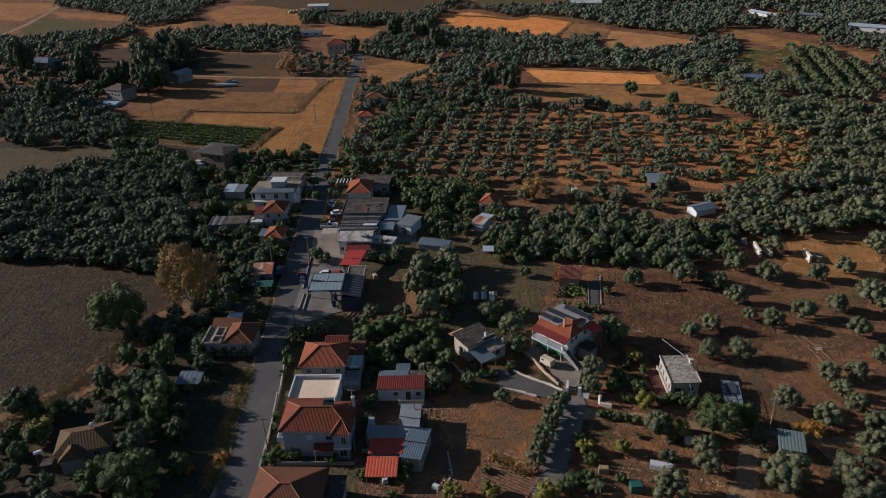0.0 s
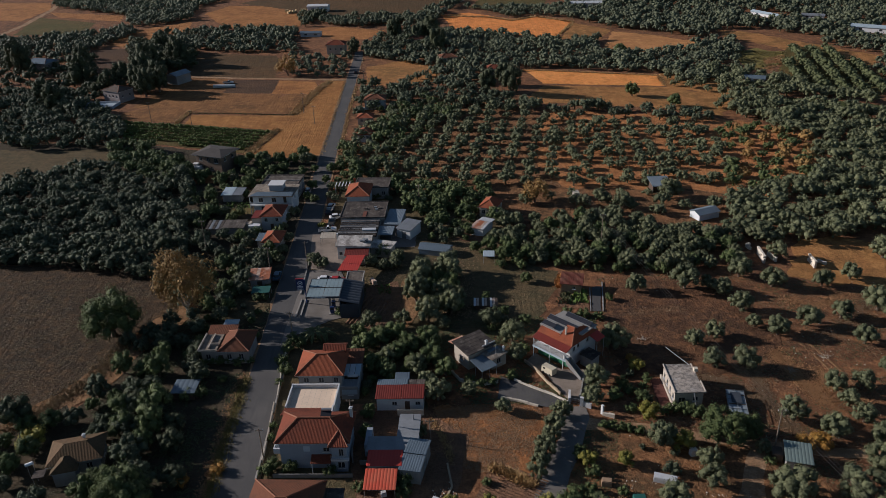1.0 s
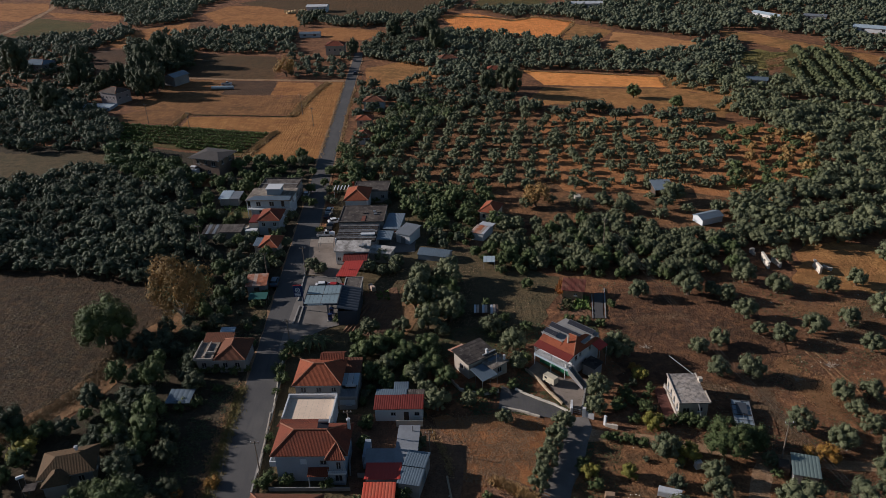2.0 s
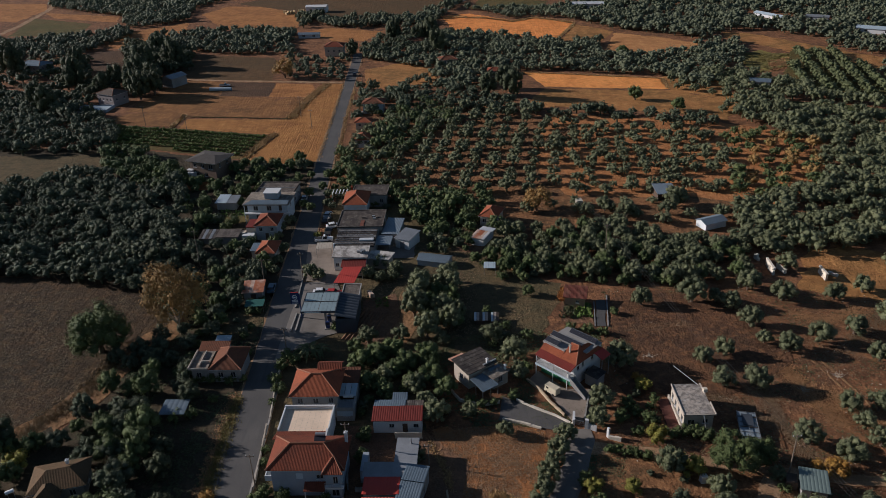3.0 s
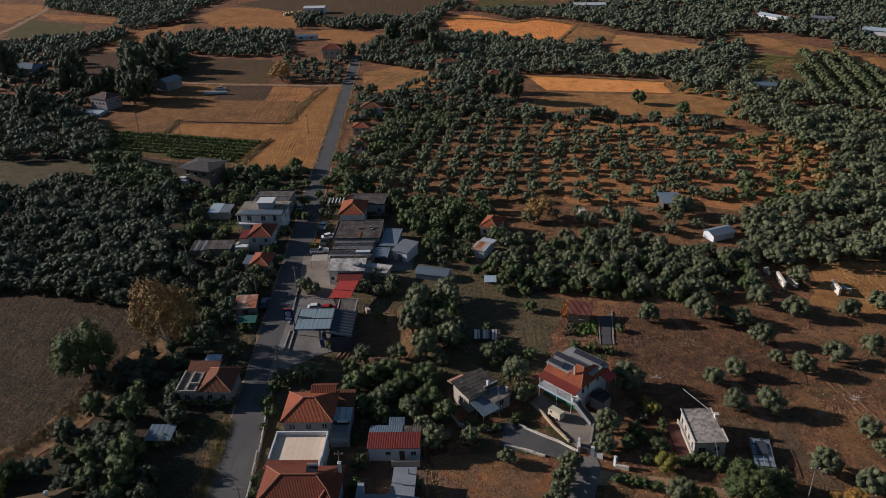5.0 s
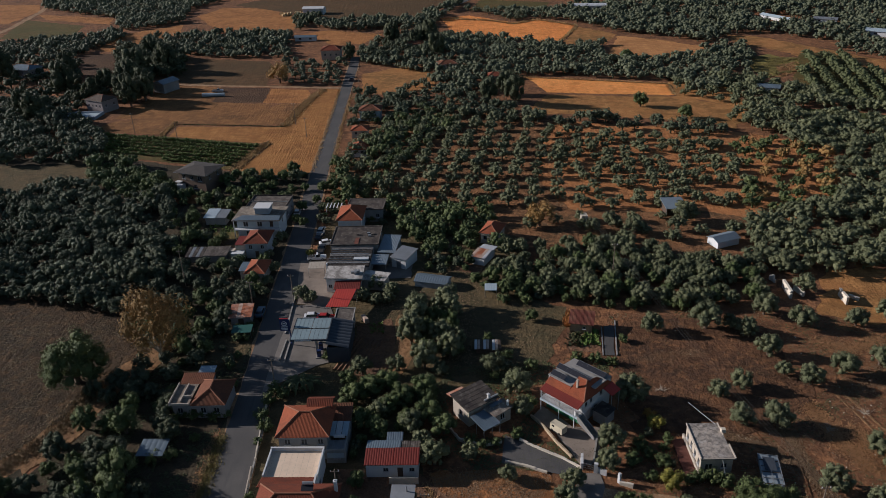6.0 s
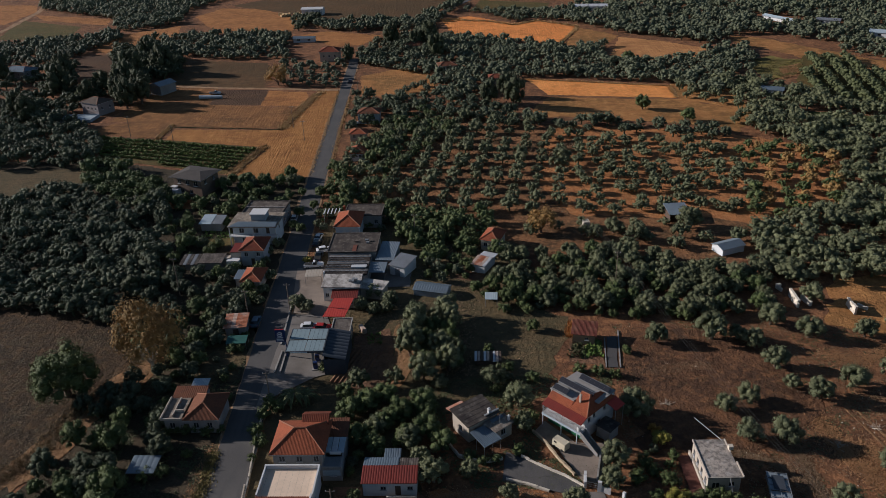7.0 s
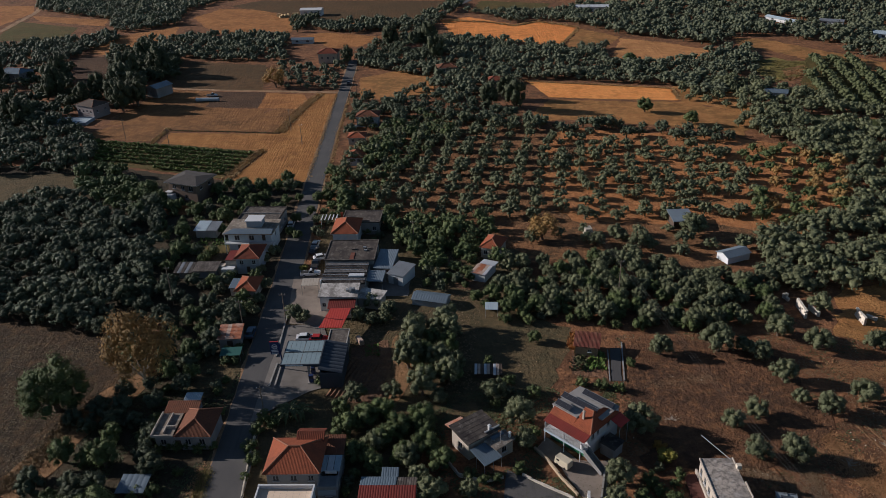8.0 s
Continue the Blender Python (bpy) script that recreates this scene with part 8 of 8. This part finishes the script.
# ---------------------------------------------------------------- walls, gates, poles, vehicles
def stone_wall(line, h, w, label, material=None, seed=1, name="garden_wall"):
    """A low wall built of uneven blocks along a line."""
    rnd = random.Random(seed)
    r = thing(name, line[0][0], line[0][1], 0, 0, label, "wall", "", "structure")
    s = Shape()
    for (ax, ay), (bx, by) in zip(line, line[1:]):
        a, b = Vector((ax - line[0][0], ay - line[0][1], 0)), Vector((bx - line[0][0], by - line[0][1], 0))
        d = (b - a).normalized()
        n = Vector((-d.y, d.x, 0)) * w / 2
        k = max(1, int((b - a).length / 0.8))
        for i in range(k):
            p, q = a.lerp(b, i / k), a.lerp(b, (i + 1) / k)
            t = h + rnd.uniform(-.08, .08)
            low, up = Vector((0, 0, -.1)), Vector((0, 0, t))
            s.hexa([p - n + low, q - n + low, q + n + low, p + n + low], [p - n + up, q - n + up, q + n + up, p + n + up])
    s.put("masonry", material or STONE, r)
    return r


WARMSTONE = plain("warm_rough_stone", C(.40, .31, .21), 0.9, stain=C(.22, .16, .11), scale=3)
stone_wall([(14.0, 126.8), (15.8, 123.9), (17.5, 119.7), (19.5, 116.0)], 0.6, 0.3, "low rough stone wall along the drive", WARMSTONE, 1)
stone_wall([(11.4, 120.6), (14.6, 118.1), (18.0, 115.8), (20.6, 113.4)], 0.5, 0.25, "low whitewashed wall beside the yard", STONE_W, 2)
stone_wall([(8.5, 115.5), (11.5, 114.4), (15.0, 112.7)], 0.4, 0.4, "crumbling edging of rough stones", STONE, 3)
stone_wall([(20.7, 113.2), (21.1, 115.6)], 1.4, 0.4, "white plastered pier of the gate", WHITE, 4)
stone_wall([(22.5, 112.6), (23.1, 112.4)], 1.9, 0.5, "white plastered pier of the gate", WHITE, 5)
stone_wall([(23.1, 112.4), (24.4, 111.7)], 1.1, 0.3, "white wall beside the gate", WHITE, 6)
stone_wall([(25.9, 110.0), (26.2, 110.2)], 2.0, 0.45, "white plastered pier of the gate", WHITE, 7)
stone_wall([(26.1, 109.8), (28.0, 108.9)], 0.7, 0.4, "low rubble wall beside the gate", STONE_W, 8)
stone_wall([(22.8, 114.5), (24.8, 121.6)], 0.5, 0.3, "low concrete edging of the drive", CONCRETE, 9)
stone_wall([(-33.3, 115.5), (-32.8, 108.1), (-32.4, 101.4), (-32.4, 100.0)], 0.7, 0.2, "pale plastered garden wall along the road", CREAM, 10)
stone_wall([(-33.0, 117.2), (-33.8, 126.5), (-34.0, 132.2)], 0.8, 0.22, "pale garden wall along the road", STONE, 11)
stone_wall([(35.2, 157.5), (33.0, 144.6)], 0.2, 0.25, "low edging of rough stones", GREYWALL, 12)
stone_wall([(31.9, 155.0), (30.3, 144.8)], 0.22, 0.2, "garden wall of concrete blocks", GREYWALL, 13)
stone_wall([(-16.0, 99.0), (-10.3, 98.2)], 1.0, 0.2, "garden wall of concrete blocks", CONCRETE, 14)
stone_wall([(-0.4, 123.8), (1.2, 120.9), (5.0, 119.3), (8.3, 120.2)], 0.6, 0.3, "low terrace wall of stones", STONE, 15)
stone_wall([(-1.6, 98.6), (-0.9, 93.3), (-2.3, 89.6)], 0.25, 0.3, "rough earth and stone edging", WARMSTONE, 16)
stone_wall([(-18.5, 109.8), (-17.2, 99.3)], 1.6, 0.2, "high plastered yard wall", GREYWALL, 17)


def gate():
    r = thing("gate", 0, 0, 0, 0, "low metal gate across the lane", "gate")
    a, b = (21.0, 113.4), (22.4, 112.8)
    r.matrix_basis = pose(a[0], a[1], 0.2, 0, 0, math.degrees(math.atan2(b[1] - a[1], b[0] - a[0])))
    w = math.hypot(b[0] - a[0], b[1] - a[1])
    for z in (.15, .6, 1.05):
        Shape().tube((0, 0, z), (w, 0, z), 0.03, n=4).put("rail", STEEL, r)
    for i in range(9):
        Shape().tube((w * i / 8, 0, .05), (w * i / 8, 0, 1.1), 0.02, n=4).put("bar", STEEL, r)


gate()


def vehicle(x, y, rz, paint, label, kind="car", z=0.12, group="parked cars"):
    """A parked car with body, cabin, windows, lamps and wheels."""
    r = thing("van" if kind == "van" else "pickup" if kind == "pickup" else "car", x, y, z, rz, label, "car", group)
    L, W, H = (4.6, 1.85, 2.0) if kind == "van" else (4.8, 1.8, 1.6) if kind == "pickup" else (4.1, 1.72, 1.45)
    b = Shape()
    prof = [(-L / 2, .35), (L / 2, .35), (L / 2, .72), (L / 2 - .15, .86), (L * .2, .95), (-L / 2 + .08, .98), (-L / 2, .8)]
    n = len(prof)
    left = [(a, -W / 2 + (.06 if c > .8 else 0), c) for a, c in prof]
    right = [(a, W / 2 - (.06 if c > .8 else 0), c) for a, c in prof]
    b.poly(*reversed(left)), b.poly(*right)
    for i in range(n):
        b.poly(left[i], left[(i + 1) % n], right[(i + 1) % n], right[i])
    body = b.put("body", paint, r)
    c0, c1 = (-L / 2 + .1, L * .22) if kind == "van" else (-.3, L * .2) if kind == "pickup" else (-L * .38, L * .2)
    w0, w1 = W / 2 - .08, W / 2 - .24
    s = Shape().hexa([(c0, -w0, .93), (c1, -w0, .93), (c1, w0, .93), (c0, w0, .93)], [(c0 + .3, -w1, H), (c1 - .55, -w1, H), (c1 - .55, w1, H), (c0 + .3, w1, H)])
    s.put("cabin", PANE, r)
    Shape().hexa([(c0 + .27, -w1 - .02, H - .03), (c1 - .5, -w1 - .02, H - .03), (c1 - .5, w1 + .02, H - .03), (c0 + .27, w1 + .02, H - .03)],
                 [(c0 + .34, -w1 + .04, H + .03), (c1 - .6, -w1 + .04, H + .03), (c1 - .6, w1 - .04, H + .03), (c0 + .34, w1 - .04, H + .03)]).put("car_roof", paint, r)
    if kind == "pickup":
        Shape().box(-L / 2 + .12, -.4, -W / 2 + .15, W / 2 - .15, .9, 1.0).put("load_bed", DARK, r)
    for x0 in (-L * .31, L * .31):
        for side in (-1, 1):
            wh = Shape().tube((x0, side * (W / 2 - .2), .31), (x0, side * (W / 2 + .01), .31), .31, n=12).put("wheel", DARK, r)
            Shape().tube((x0, side * (W / 2), .31), (x0, side * (W / 2 + .02), .31), .17, n=8).put("rim", STEEL, wh)
    for side in (-1, 1):
        Shape().box(L / 2 - .04, L / 2 + .02, side * .62 - .16, side * .62 + .16, .58, .74).put("headlight", SIGNWHITE, r)
        Shape().box(-L / 2 - .02, -L / 2 + .04, side * .68 - .12, side * .68 + .12, .62, .8).put("tail_light", SIGNRED, r)
    return r


WHITE_CAR, DARK_CAR, RED_CAR, BLUE_CAR, SILVER_CAR = PAINTS
vehicle(-41.9, 164.6, 91, BLUE_CAR, "blue hatchback parked at the roadside", "car", 0.05)
vehicle(-31.4, 198.5, 20, WHITE_CAR, "white car parked beside the workshop", "car")
vehicle(-32.4, 194.6, 88, DARK_CAR, "dark car parked in the workshop yard", "pickup")
vehicle(-33.0, 190.2, 5, WHITE_CAR, "white pickup beside the cream canopy", "pickup")
vehicle(-33.9, 202.6, 80, DARK_CAR, "dark car in the workshop yard", "car")
vehicle(-34.0, 206.0, 85, SILVER_CAR, "silver car in the workshop yard", "car")
vehicle(-29.7, 161.8, 2, WHITE_CAR, "white car behind the fuel canopy", "car", 0.14)
vehicle(-26.9, 161.2, -4, RED_CAR, "red car behind the fuel canopy", "car", 0.14)
vehicle(-42.6, 219.0, 92, SILVER_CAR, "silver car beside the flat-roofed house", "car", 0.05)
vehicle(-42.2, 370.0, 92, DARK_CAR, "dark car driving up the road", "car")
vehicle(-34.2, 305.5, 30, WHITE_CAR, "white car at the blue house", "car", 0.05)
vehicle(-101, 357.5, -4, PAINTS[4], "pale tractor trailer on the field track", "pickup", 0.05)


def box_van():
    r = thing("box_body", 18.2, 122.6, 0.11, -48, "cream box body of a van parked below the house", "van")
    r.scale = (0.8, 0.8, 0.8)
    s = Shape()
    s.hexa([(-1.7, -.85, .35), (1.7, -.85, .35), (1.7, .85, .35), (-1.7, .85, .35)], [(-1.55, -.8, 2.0), (1.7, -.85, 2.0), (1.7, .85, 2.0), (-1.55, .8, 2.0)])
    s.put("body", YELLOW, r)
    Shape().box(-1.1, -.45, -.88, -.84, 1.3, 1.75).put("side_window", PANE, r)
    for x in (-1.0, 1.0):
        for y in (-.8, .8):
            Shape().tube((x, y - .1, .3), (x, y + .1, .3), .3, n=10).put("wheel", DARK, r)


box_van()


def pole(x, y, h, label="weathered timber utility pole", arm=True, r0=0.13):
    r = thing("utility_pole", x, y, 0, 0, label, "pole", "utility poles")
    Shape().tube((0, 0, -.2), (0, 0, h), r0, r0 * .65, 8).put("shaft", POLEWOOD, r)
    if arm:
        Shape().box(-.7, .7, -.05, .05, h - .5, h - .38).put("cross_arm", POLEWOOD, r)
        for k in (-.6, 0, .6):
            Shape().tube((k, 0, h - .38), (k, 0, h - .15), .05).put("insulator", WHITE, r)
    return r


for x, y, h in ((-35.0, 168.0, 8.0), (-62.5, 178.0, 10.0), (-57.4, 305.0, 8.5), (-50.7, 289.0, 7.5), (-32.3, 101.0, 6.5), (-17.9, 106.8, 7.5), (-33.4, 137.0, 7.0), (-43.9, 166.5, 7.5), (-8.3, 205.0, 7.0), (-118.0, 300.0, 8.0), (-36.2, 345.0, 7.0), (-4.4, 104.5, 4.5), (-99.0, 291.0, 6.5)):
    pole(x, y, h)


def wires(a, b, sag, label):
    """Sagging cables between two points, as thin tubes."""
    r = thing("power_line", a[0], a[1], 0, 0, label, "cable")
    for off in (-.6, 0, .6):
        s = Shape()
        A, B = Vector((off, 0, a[2])), Vector((b[0] - a[0] + off, b[1] - a[1], b[2]))
        pts = [A.lerp(B, i / 14) - Vector((0, 0, sag * 4 * (i / 14) * (1 - i / 14))) for i in range(15)]
        for i, p in enumerate(pts):
            s.v += [tuple(p + Vector(o)) for o in ((0, 0, .02), (.018, 0, -.01), (-.018, 0, -.01))]
            if i:
                s.f += [(3 * i - 3 + a, 3 * i - 3 + (a + 1) % 3, 3 * i + (a + 1) % 3, 3 * i + a) for a in range(3)]
        s.put("cable", DARK, r)


wires((52.3, 99.5, 8.5), (38.5, 176.0, 9.0), 2.0, "three thin sagging power cables over the field")
wires((52.3, 99.5, 8.5), (60.0, 70.0, 8.5), 1.0, "three thin sagging power cables over the track")
wires((38.5, 176.0, 9.0), (30.0, 240.0, 9.0), 1.5, "three thin sagging power cables over the woods")
pole(52.3, 99.5, 8.6), pole(38.5, 176.0, 9.2)


def palm(x, y, h, label):
    """A banana plant: long arching leaves from one base."""
    r = thing("banana_plant", x, y, 0, 0, label, "plant", "banana plants")
    rnd = random.Random(int(x * 10))
    Shape().tube((0, 0, -.1), (0, 0, h * .55), .2, .14, 7).put("trunk", BARK, r)
    for i in range(13):
        a = 6.283 * i / 13 + rnd.uniform(-.2, .2)
        L = h * rnd.uniform(.65, .95)
        d = Vector((math.cos(a), math.sin(a), 0))
        n = Vector((-d.y, d.x, 0))
        s = Shape()
        row = []
        for k in range(6):
            f = k / 5
            c = Vector((0, 0, h * .5)) + d * L * f + Vector((0, 0, h * (.55 * f - .75 * f * f)))
            w = .34 * math.sin(math.pi * (f * .85 + .12))
            row.append((c - n * w, c + Vector((0, 0, -.06)), c + n * w))
        for (l0, m0, r0), (l1, m1, r1) in zip(row, row[1:]):
            s.poly(l0, m0, m1, l1), s.poly(m0, r0, r1, m1)
        s.put("leaf", LIMELEAF, r)


LIMELEAF = foliage("banana_leaves", C(.072, .090, .036), C(.102, .114, .048), C(.048, .060, .024))
palm(*(-28.7, 136.6), 4.2, "banana plant with long arching leaves beside the house")
palm(*(-26.9, 136.9), 3.6, "banana plant with long arching leaves beside the house")
palm(*(21.5, 88.9), 2.4, "young banana plant in the garden")
palm(*(-30.4, 136.3), 3.0, "banana plant with long arching leaves beside the house")


def crop_rows(name, poly, dx, dy, turn, size, material, label, seed, tall=1.0):
    return tufts(name, grid(poly, dx, dy, turn, seed, .06, .95), size, material, label, seed, 4, tall, "crop")


crop_rows("vegetables", [(27.8, 154.4), (30.9, 154.2), (30.2, 148.3), (26.6, 148.5)], .45, .6, -14, .6, LIMEWEED_G, "bright green vegetable rows beside the hut", 61, 1.4)
crop_rows("vegetables_dark", [(25.0, 154.9), (27.6, 154.5), (26.5, 147.5), (23.8, 148.2)], .5, .9, -14, .7, WEED, "dark green vegetable rows", 62, 1.4)
crop_rows("vegetables_station", [(-17.3, 158.9), (-14.6, 159.6), (-13.9, 155.7), (-16.7, 155.1)], .5, .7, -8, .45, LIMEWEED_G, "green vegetable patch behind the station", 63, 1.4)
crop_rows("vegetables_west", [(-66.4, 213.3), (-58.5, 212.7), (-57.6, 208.3), (-66.2, 208.9)], .6, 1.1, 0, .5, LIMEWEED_G, "green garden rows west of the houses", 64, 1.4)
crop_rows("furrow_stubble", [(-18.7, 150.7), (-13.0, 153.8), (-11.8, 142.5), (-17.9, 141.7)], .35, 1.0, 78, .28, STRAW_C, "dry stalks in the garden rows", 65)


def ridges(poly_corner, u, v, n, length, label):
    """Raised furrow ridges of a freshly dug bed."""
    r = thing("furrows", poly_corner[0], poly_corner[1], 0.03, u, label, "garden bed", "", "structure")
    rnd = random.Random(9)
    for i in range(n):
        s = Shape()
        y = i * v
        k = int(length / .5)
        prev = None
        for j in range(k + 1):
            x = j * .5
            h = .22 + rnd.uniform(-.05, .06)
            ring = [(x, y - v * .42, 0), (x, y + rnd.uniform(-.06, .06), h), (x, y + v * .42, 0)]
            if prev:
                s.poly(prev[0], ring[0], ring[1], prev[1]), s.poly(prev[1], ring[1], ring[2], prev[2])
            prev = ring
        s.put("ridge", BED, r)


ridges((-17.8, 141.0), 72, 0.9, 7, 12.0, "rows of dug soil behind the fuel station")
ridges((1.6, 182.6), -20, 0.9, 6, 6.5, "rows of reddish dug soil behind the greenhouse")
ridges((2.6, 90.9), -32, 0.62, 15, 8.5, "rows of dark ridged soil in the garden bed")


def junk(x, y, rz, w, d, h, material, label, name="crate"):
    r = thing(name, x, y, 0.02, rz, label, "junk", "yard junk")
    Shape().hexa([(-w / 2, -d / 2, 0), (w / 2, -d / 2, 0), (w / 2, d / 2, 0), (-w / 2, d / 2, 0)], [(-w / 2 + .05, -d / 2 + .04, h), (w / 2 - .06, -d / 2 + .03, h * .92), (w / 2 - .03, d / 2 - .05, h), (-w / 2 + .04, d / 2 - .03, h * 1.05)]).put("block", material, r)
    Shape().box(-w / 2 + .1, w / 2 - .1, -d / 2 + .1, d / 2 - .1, h * 1.05, h * 1.05 + .05).put("lid", material, r)


for (p, rz, w, d, h, m, lab) in (((32.7, 93.2), -20, 3.6, 1.4, 0.9, WHITEMETAL, "pale sheet-covered heap in the yard"), ((27.6, 88.7), 0, 1.9, 1.6, 1.2, GREENSHEET, "dark green covered bin in the yard"),
                                 ((38.8, 99.0), 10, 1.1, .9, 1.3, WHITE, "white container on the dry lot"), ((-3.5, 90.3), -25, 1.2, .9, .6, WHITE, "white crate in the bare yard"),
                                 ((-11.6, 91.8), 10, .9, .7, .8, WHITE, "white appliance by the carport"), ((56.4, 95.5), 20, 1.2, .9, .7, STONE, "heap of pale rubble by the shed"),
                                 ((23.4, 92.8), -10, 1.6, 1.1, 1.0, WOOD, "wooden kennel in the garden"), ((-18.3, 160.4), -60, 2.4, .9, 1.0, PALERUST, "pale trailer behind the station"),
                                 ((37.2, 207.9), 5, 2.0, 2.4, 2.0, STONE, "small ruined stone hut"), ((76.7, 137.4), 0, .6, .6, .3, STONE, "pale stone in the field")):
    junk(p[0], p[1], rz, w, d, h, m, lab)


def rubble(name, poly, count, size, material, label, seed):
    """Scattered stones and litter, joined, of kind stuff."""
    rnd = random.Random(seed)
    s = Shape()
    for x, y in spread(poly, count, seed, 0.5, ()):
        a, b, c = (size * rnd.uniform(.4, 1.4) for _ in range(3))
        t = rnd.uniform(0, 6.283)
        u, v = (math.cos(t), math.sin(t)), (-math.sin(t), math.cos(t))
        base = [(x + u[0] * i * a + v[0] * j * b, y + u[1] * i * a + v[1] * j * b, 0) for i, j in ((-.5, -.5), (.5, -.5), (.5, .5), (-.5, .5))]
        top = [(x + (q[0] - x) * .6, y + (q[1] - y) * .6, c * .6) for q in base]
        s.hexa(base, top)
    return tagged(s.put(name, material), label, "rubble", "", "stuff")


rubble("stones_field", EAST, 170, .18, STONE, "pale stones scattered over the eastern field", 71)
rubble("litter_yard", [(26.4, 93.5), (35.8, 94.4), (32.9, 87.0), (23.4, 87.4)], 45, .2, STONE_W, "pale litter and rubble in the yard", 72)
rubble("litter_track", [(38.2, 90.5), (45.3, 90.2), (43.9, 86.4), (37.1, 86.6)], 40, .2, STONE_W, "pale rubble beside the track", 73)
rubble("litter_lot", [(-4.6, 92.2), (-0.9, 94.6), (1.6, 88.0), (-4.5, 88.3)], 40, .25, STONE, "rubble in the bare yard", 74)


# worn wheel tracks and bands over the eastern field
ribbon("track_field_a", [(69.5, 130.7), (70.8, 124.0), (71.7, 118.8), (71.7, 112.1)], [.26, .34, .3, .2], DRYBAND, "worn pale wheel track in the field", "track", 0.095, 81, .12)
ribbon("track_field_b", [(71.0, 131.5), (72.5, 124.9), (73.5, 119.4), (73.7, 113.0)], [.26, .34, .3, .2], DRYBAND, "worn pale wheel track in the field", "track", 0.095, 82, .12)
BANDS = (([(57.2, 121.8), (56.1, 112.9), (57.6, 104.0)], 1.6, 1100), ([(63.6, 128.3), (64.5, 119.5), (66.3, 111.5)], 2.2, 1500), ([(73.8, 130.9), (85.3, 140.3), (98.3, 149.5)], 3.0, 1300),
         ([(73.4, 147.2), (79.7, 144.3), (89.3, 148.7)], 2.5, 900), ([(37.2, 143.2), (43.6, 144.0), (50.1, 144.8)], 2.0, 600), ([(68.5, 121.2), (70.7, 112.2), (74.9, 110.3)], 2.5, 900), ([(43.7, 122.5), (52.8, 116.9), (54.5, 112.9)], 1.6, 600))
for i, (line, wide, count) in enumerate(BANDS):
    edge_band("dry_grass_band", line, wide, count, 0.46, (STRAW_B, DRYGOLD)[i % 2], "band of ochre dry grass in the eastern field", 90 + i, 0.6)
edge_band("dry_grass_lot_edge", [(-3.2, 112.0), (4.5, 111.2), (12.8, 111.3)], 2.0, 700, 0.34, DRYGOLD, "ochre dry grass at the lot's upper edge", 99, 0.7)
patch("yard_hut", [(32.5, 155.5), (34.5, 155.6), (32.6, 144.7), (30.7, 144.8)], ASPHALT, "dark worn pad beside the hut", 100, 0.15, category="yard", lift=0.1)


def brush_pile(x, y, label):
    """A heap of cut grey branches."""
    r = thing("brush_pile", x, y, 0, 0, label, "branches", "heaps of branches")
    rnd = random.Random(int(x * 7 + y))
    for i in range(26):
        a, L, t = rnd.uniform(0, 6.283), rnd.uniform(.5, 1.3), rnd.uniform(.1, .8)
        d = Vector((math.cos(a) * L, math.sin(a) * L, t))
        o = Vector((rnd.gauss(0, .4), rnd.gauss(0, .3), .03))
        Shape().tube(o, o + d, .04, .015, 4).put("branch", PALEBARK, r)


brush_pile(*(38.7, 133.3), "heap of cut grey branches on the field")
brush_pile(*(72.2, 125.3), "heap of cut grey branches on the field")
brush_pile(*(64.1, 121.1), "heap of cut grey branches on the field")
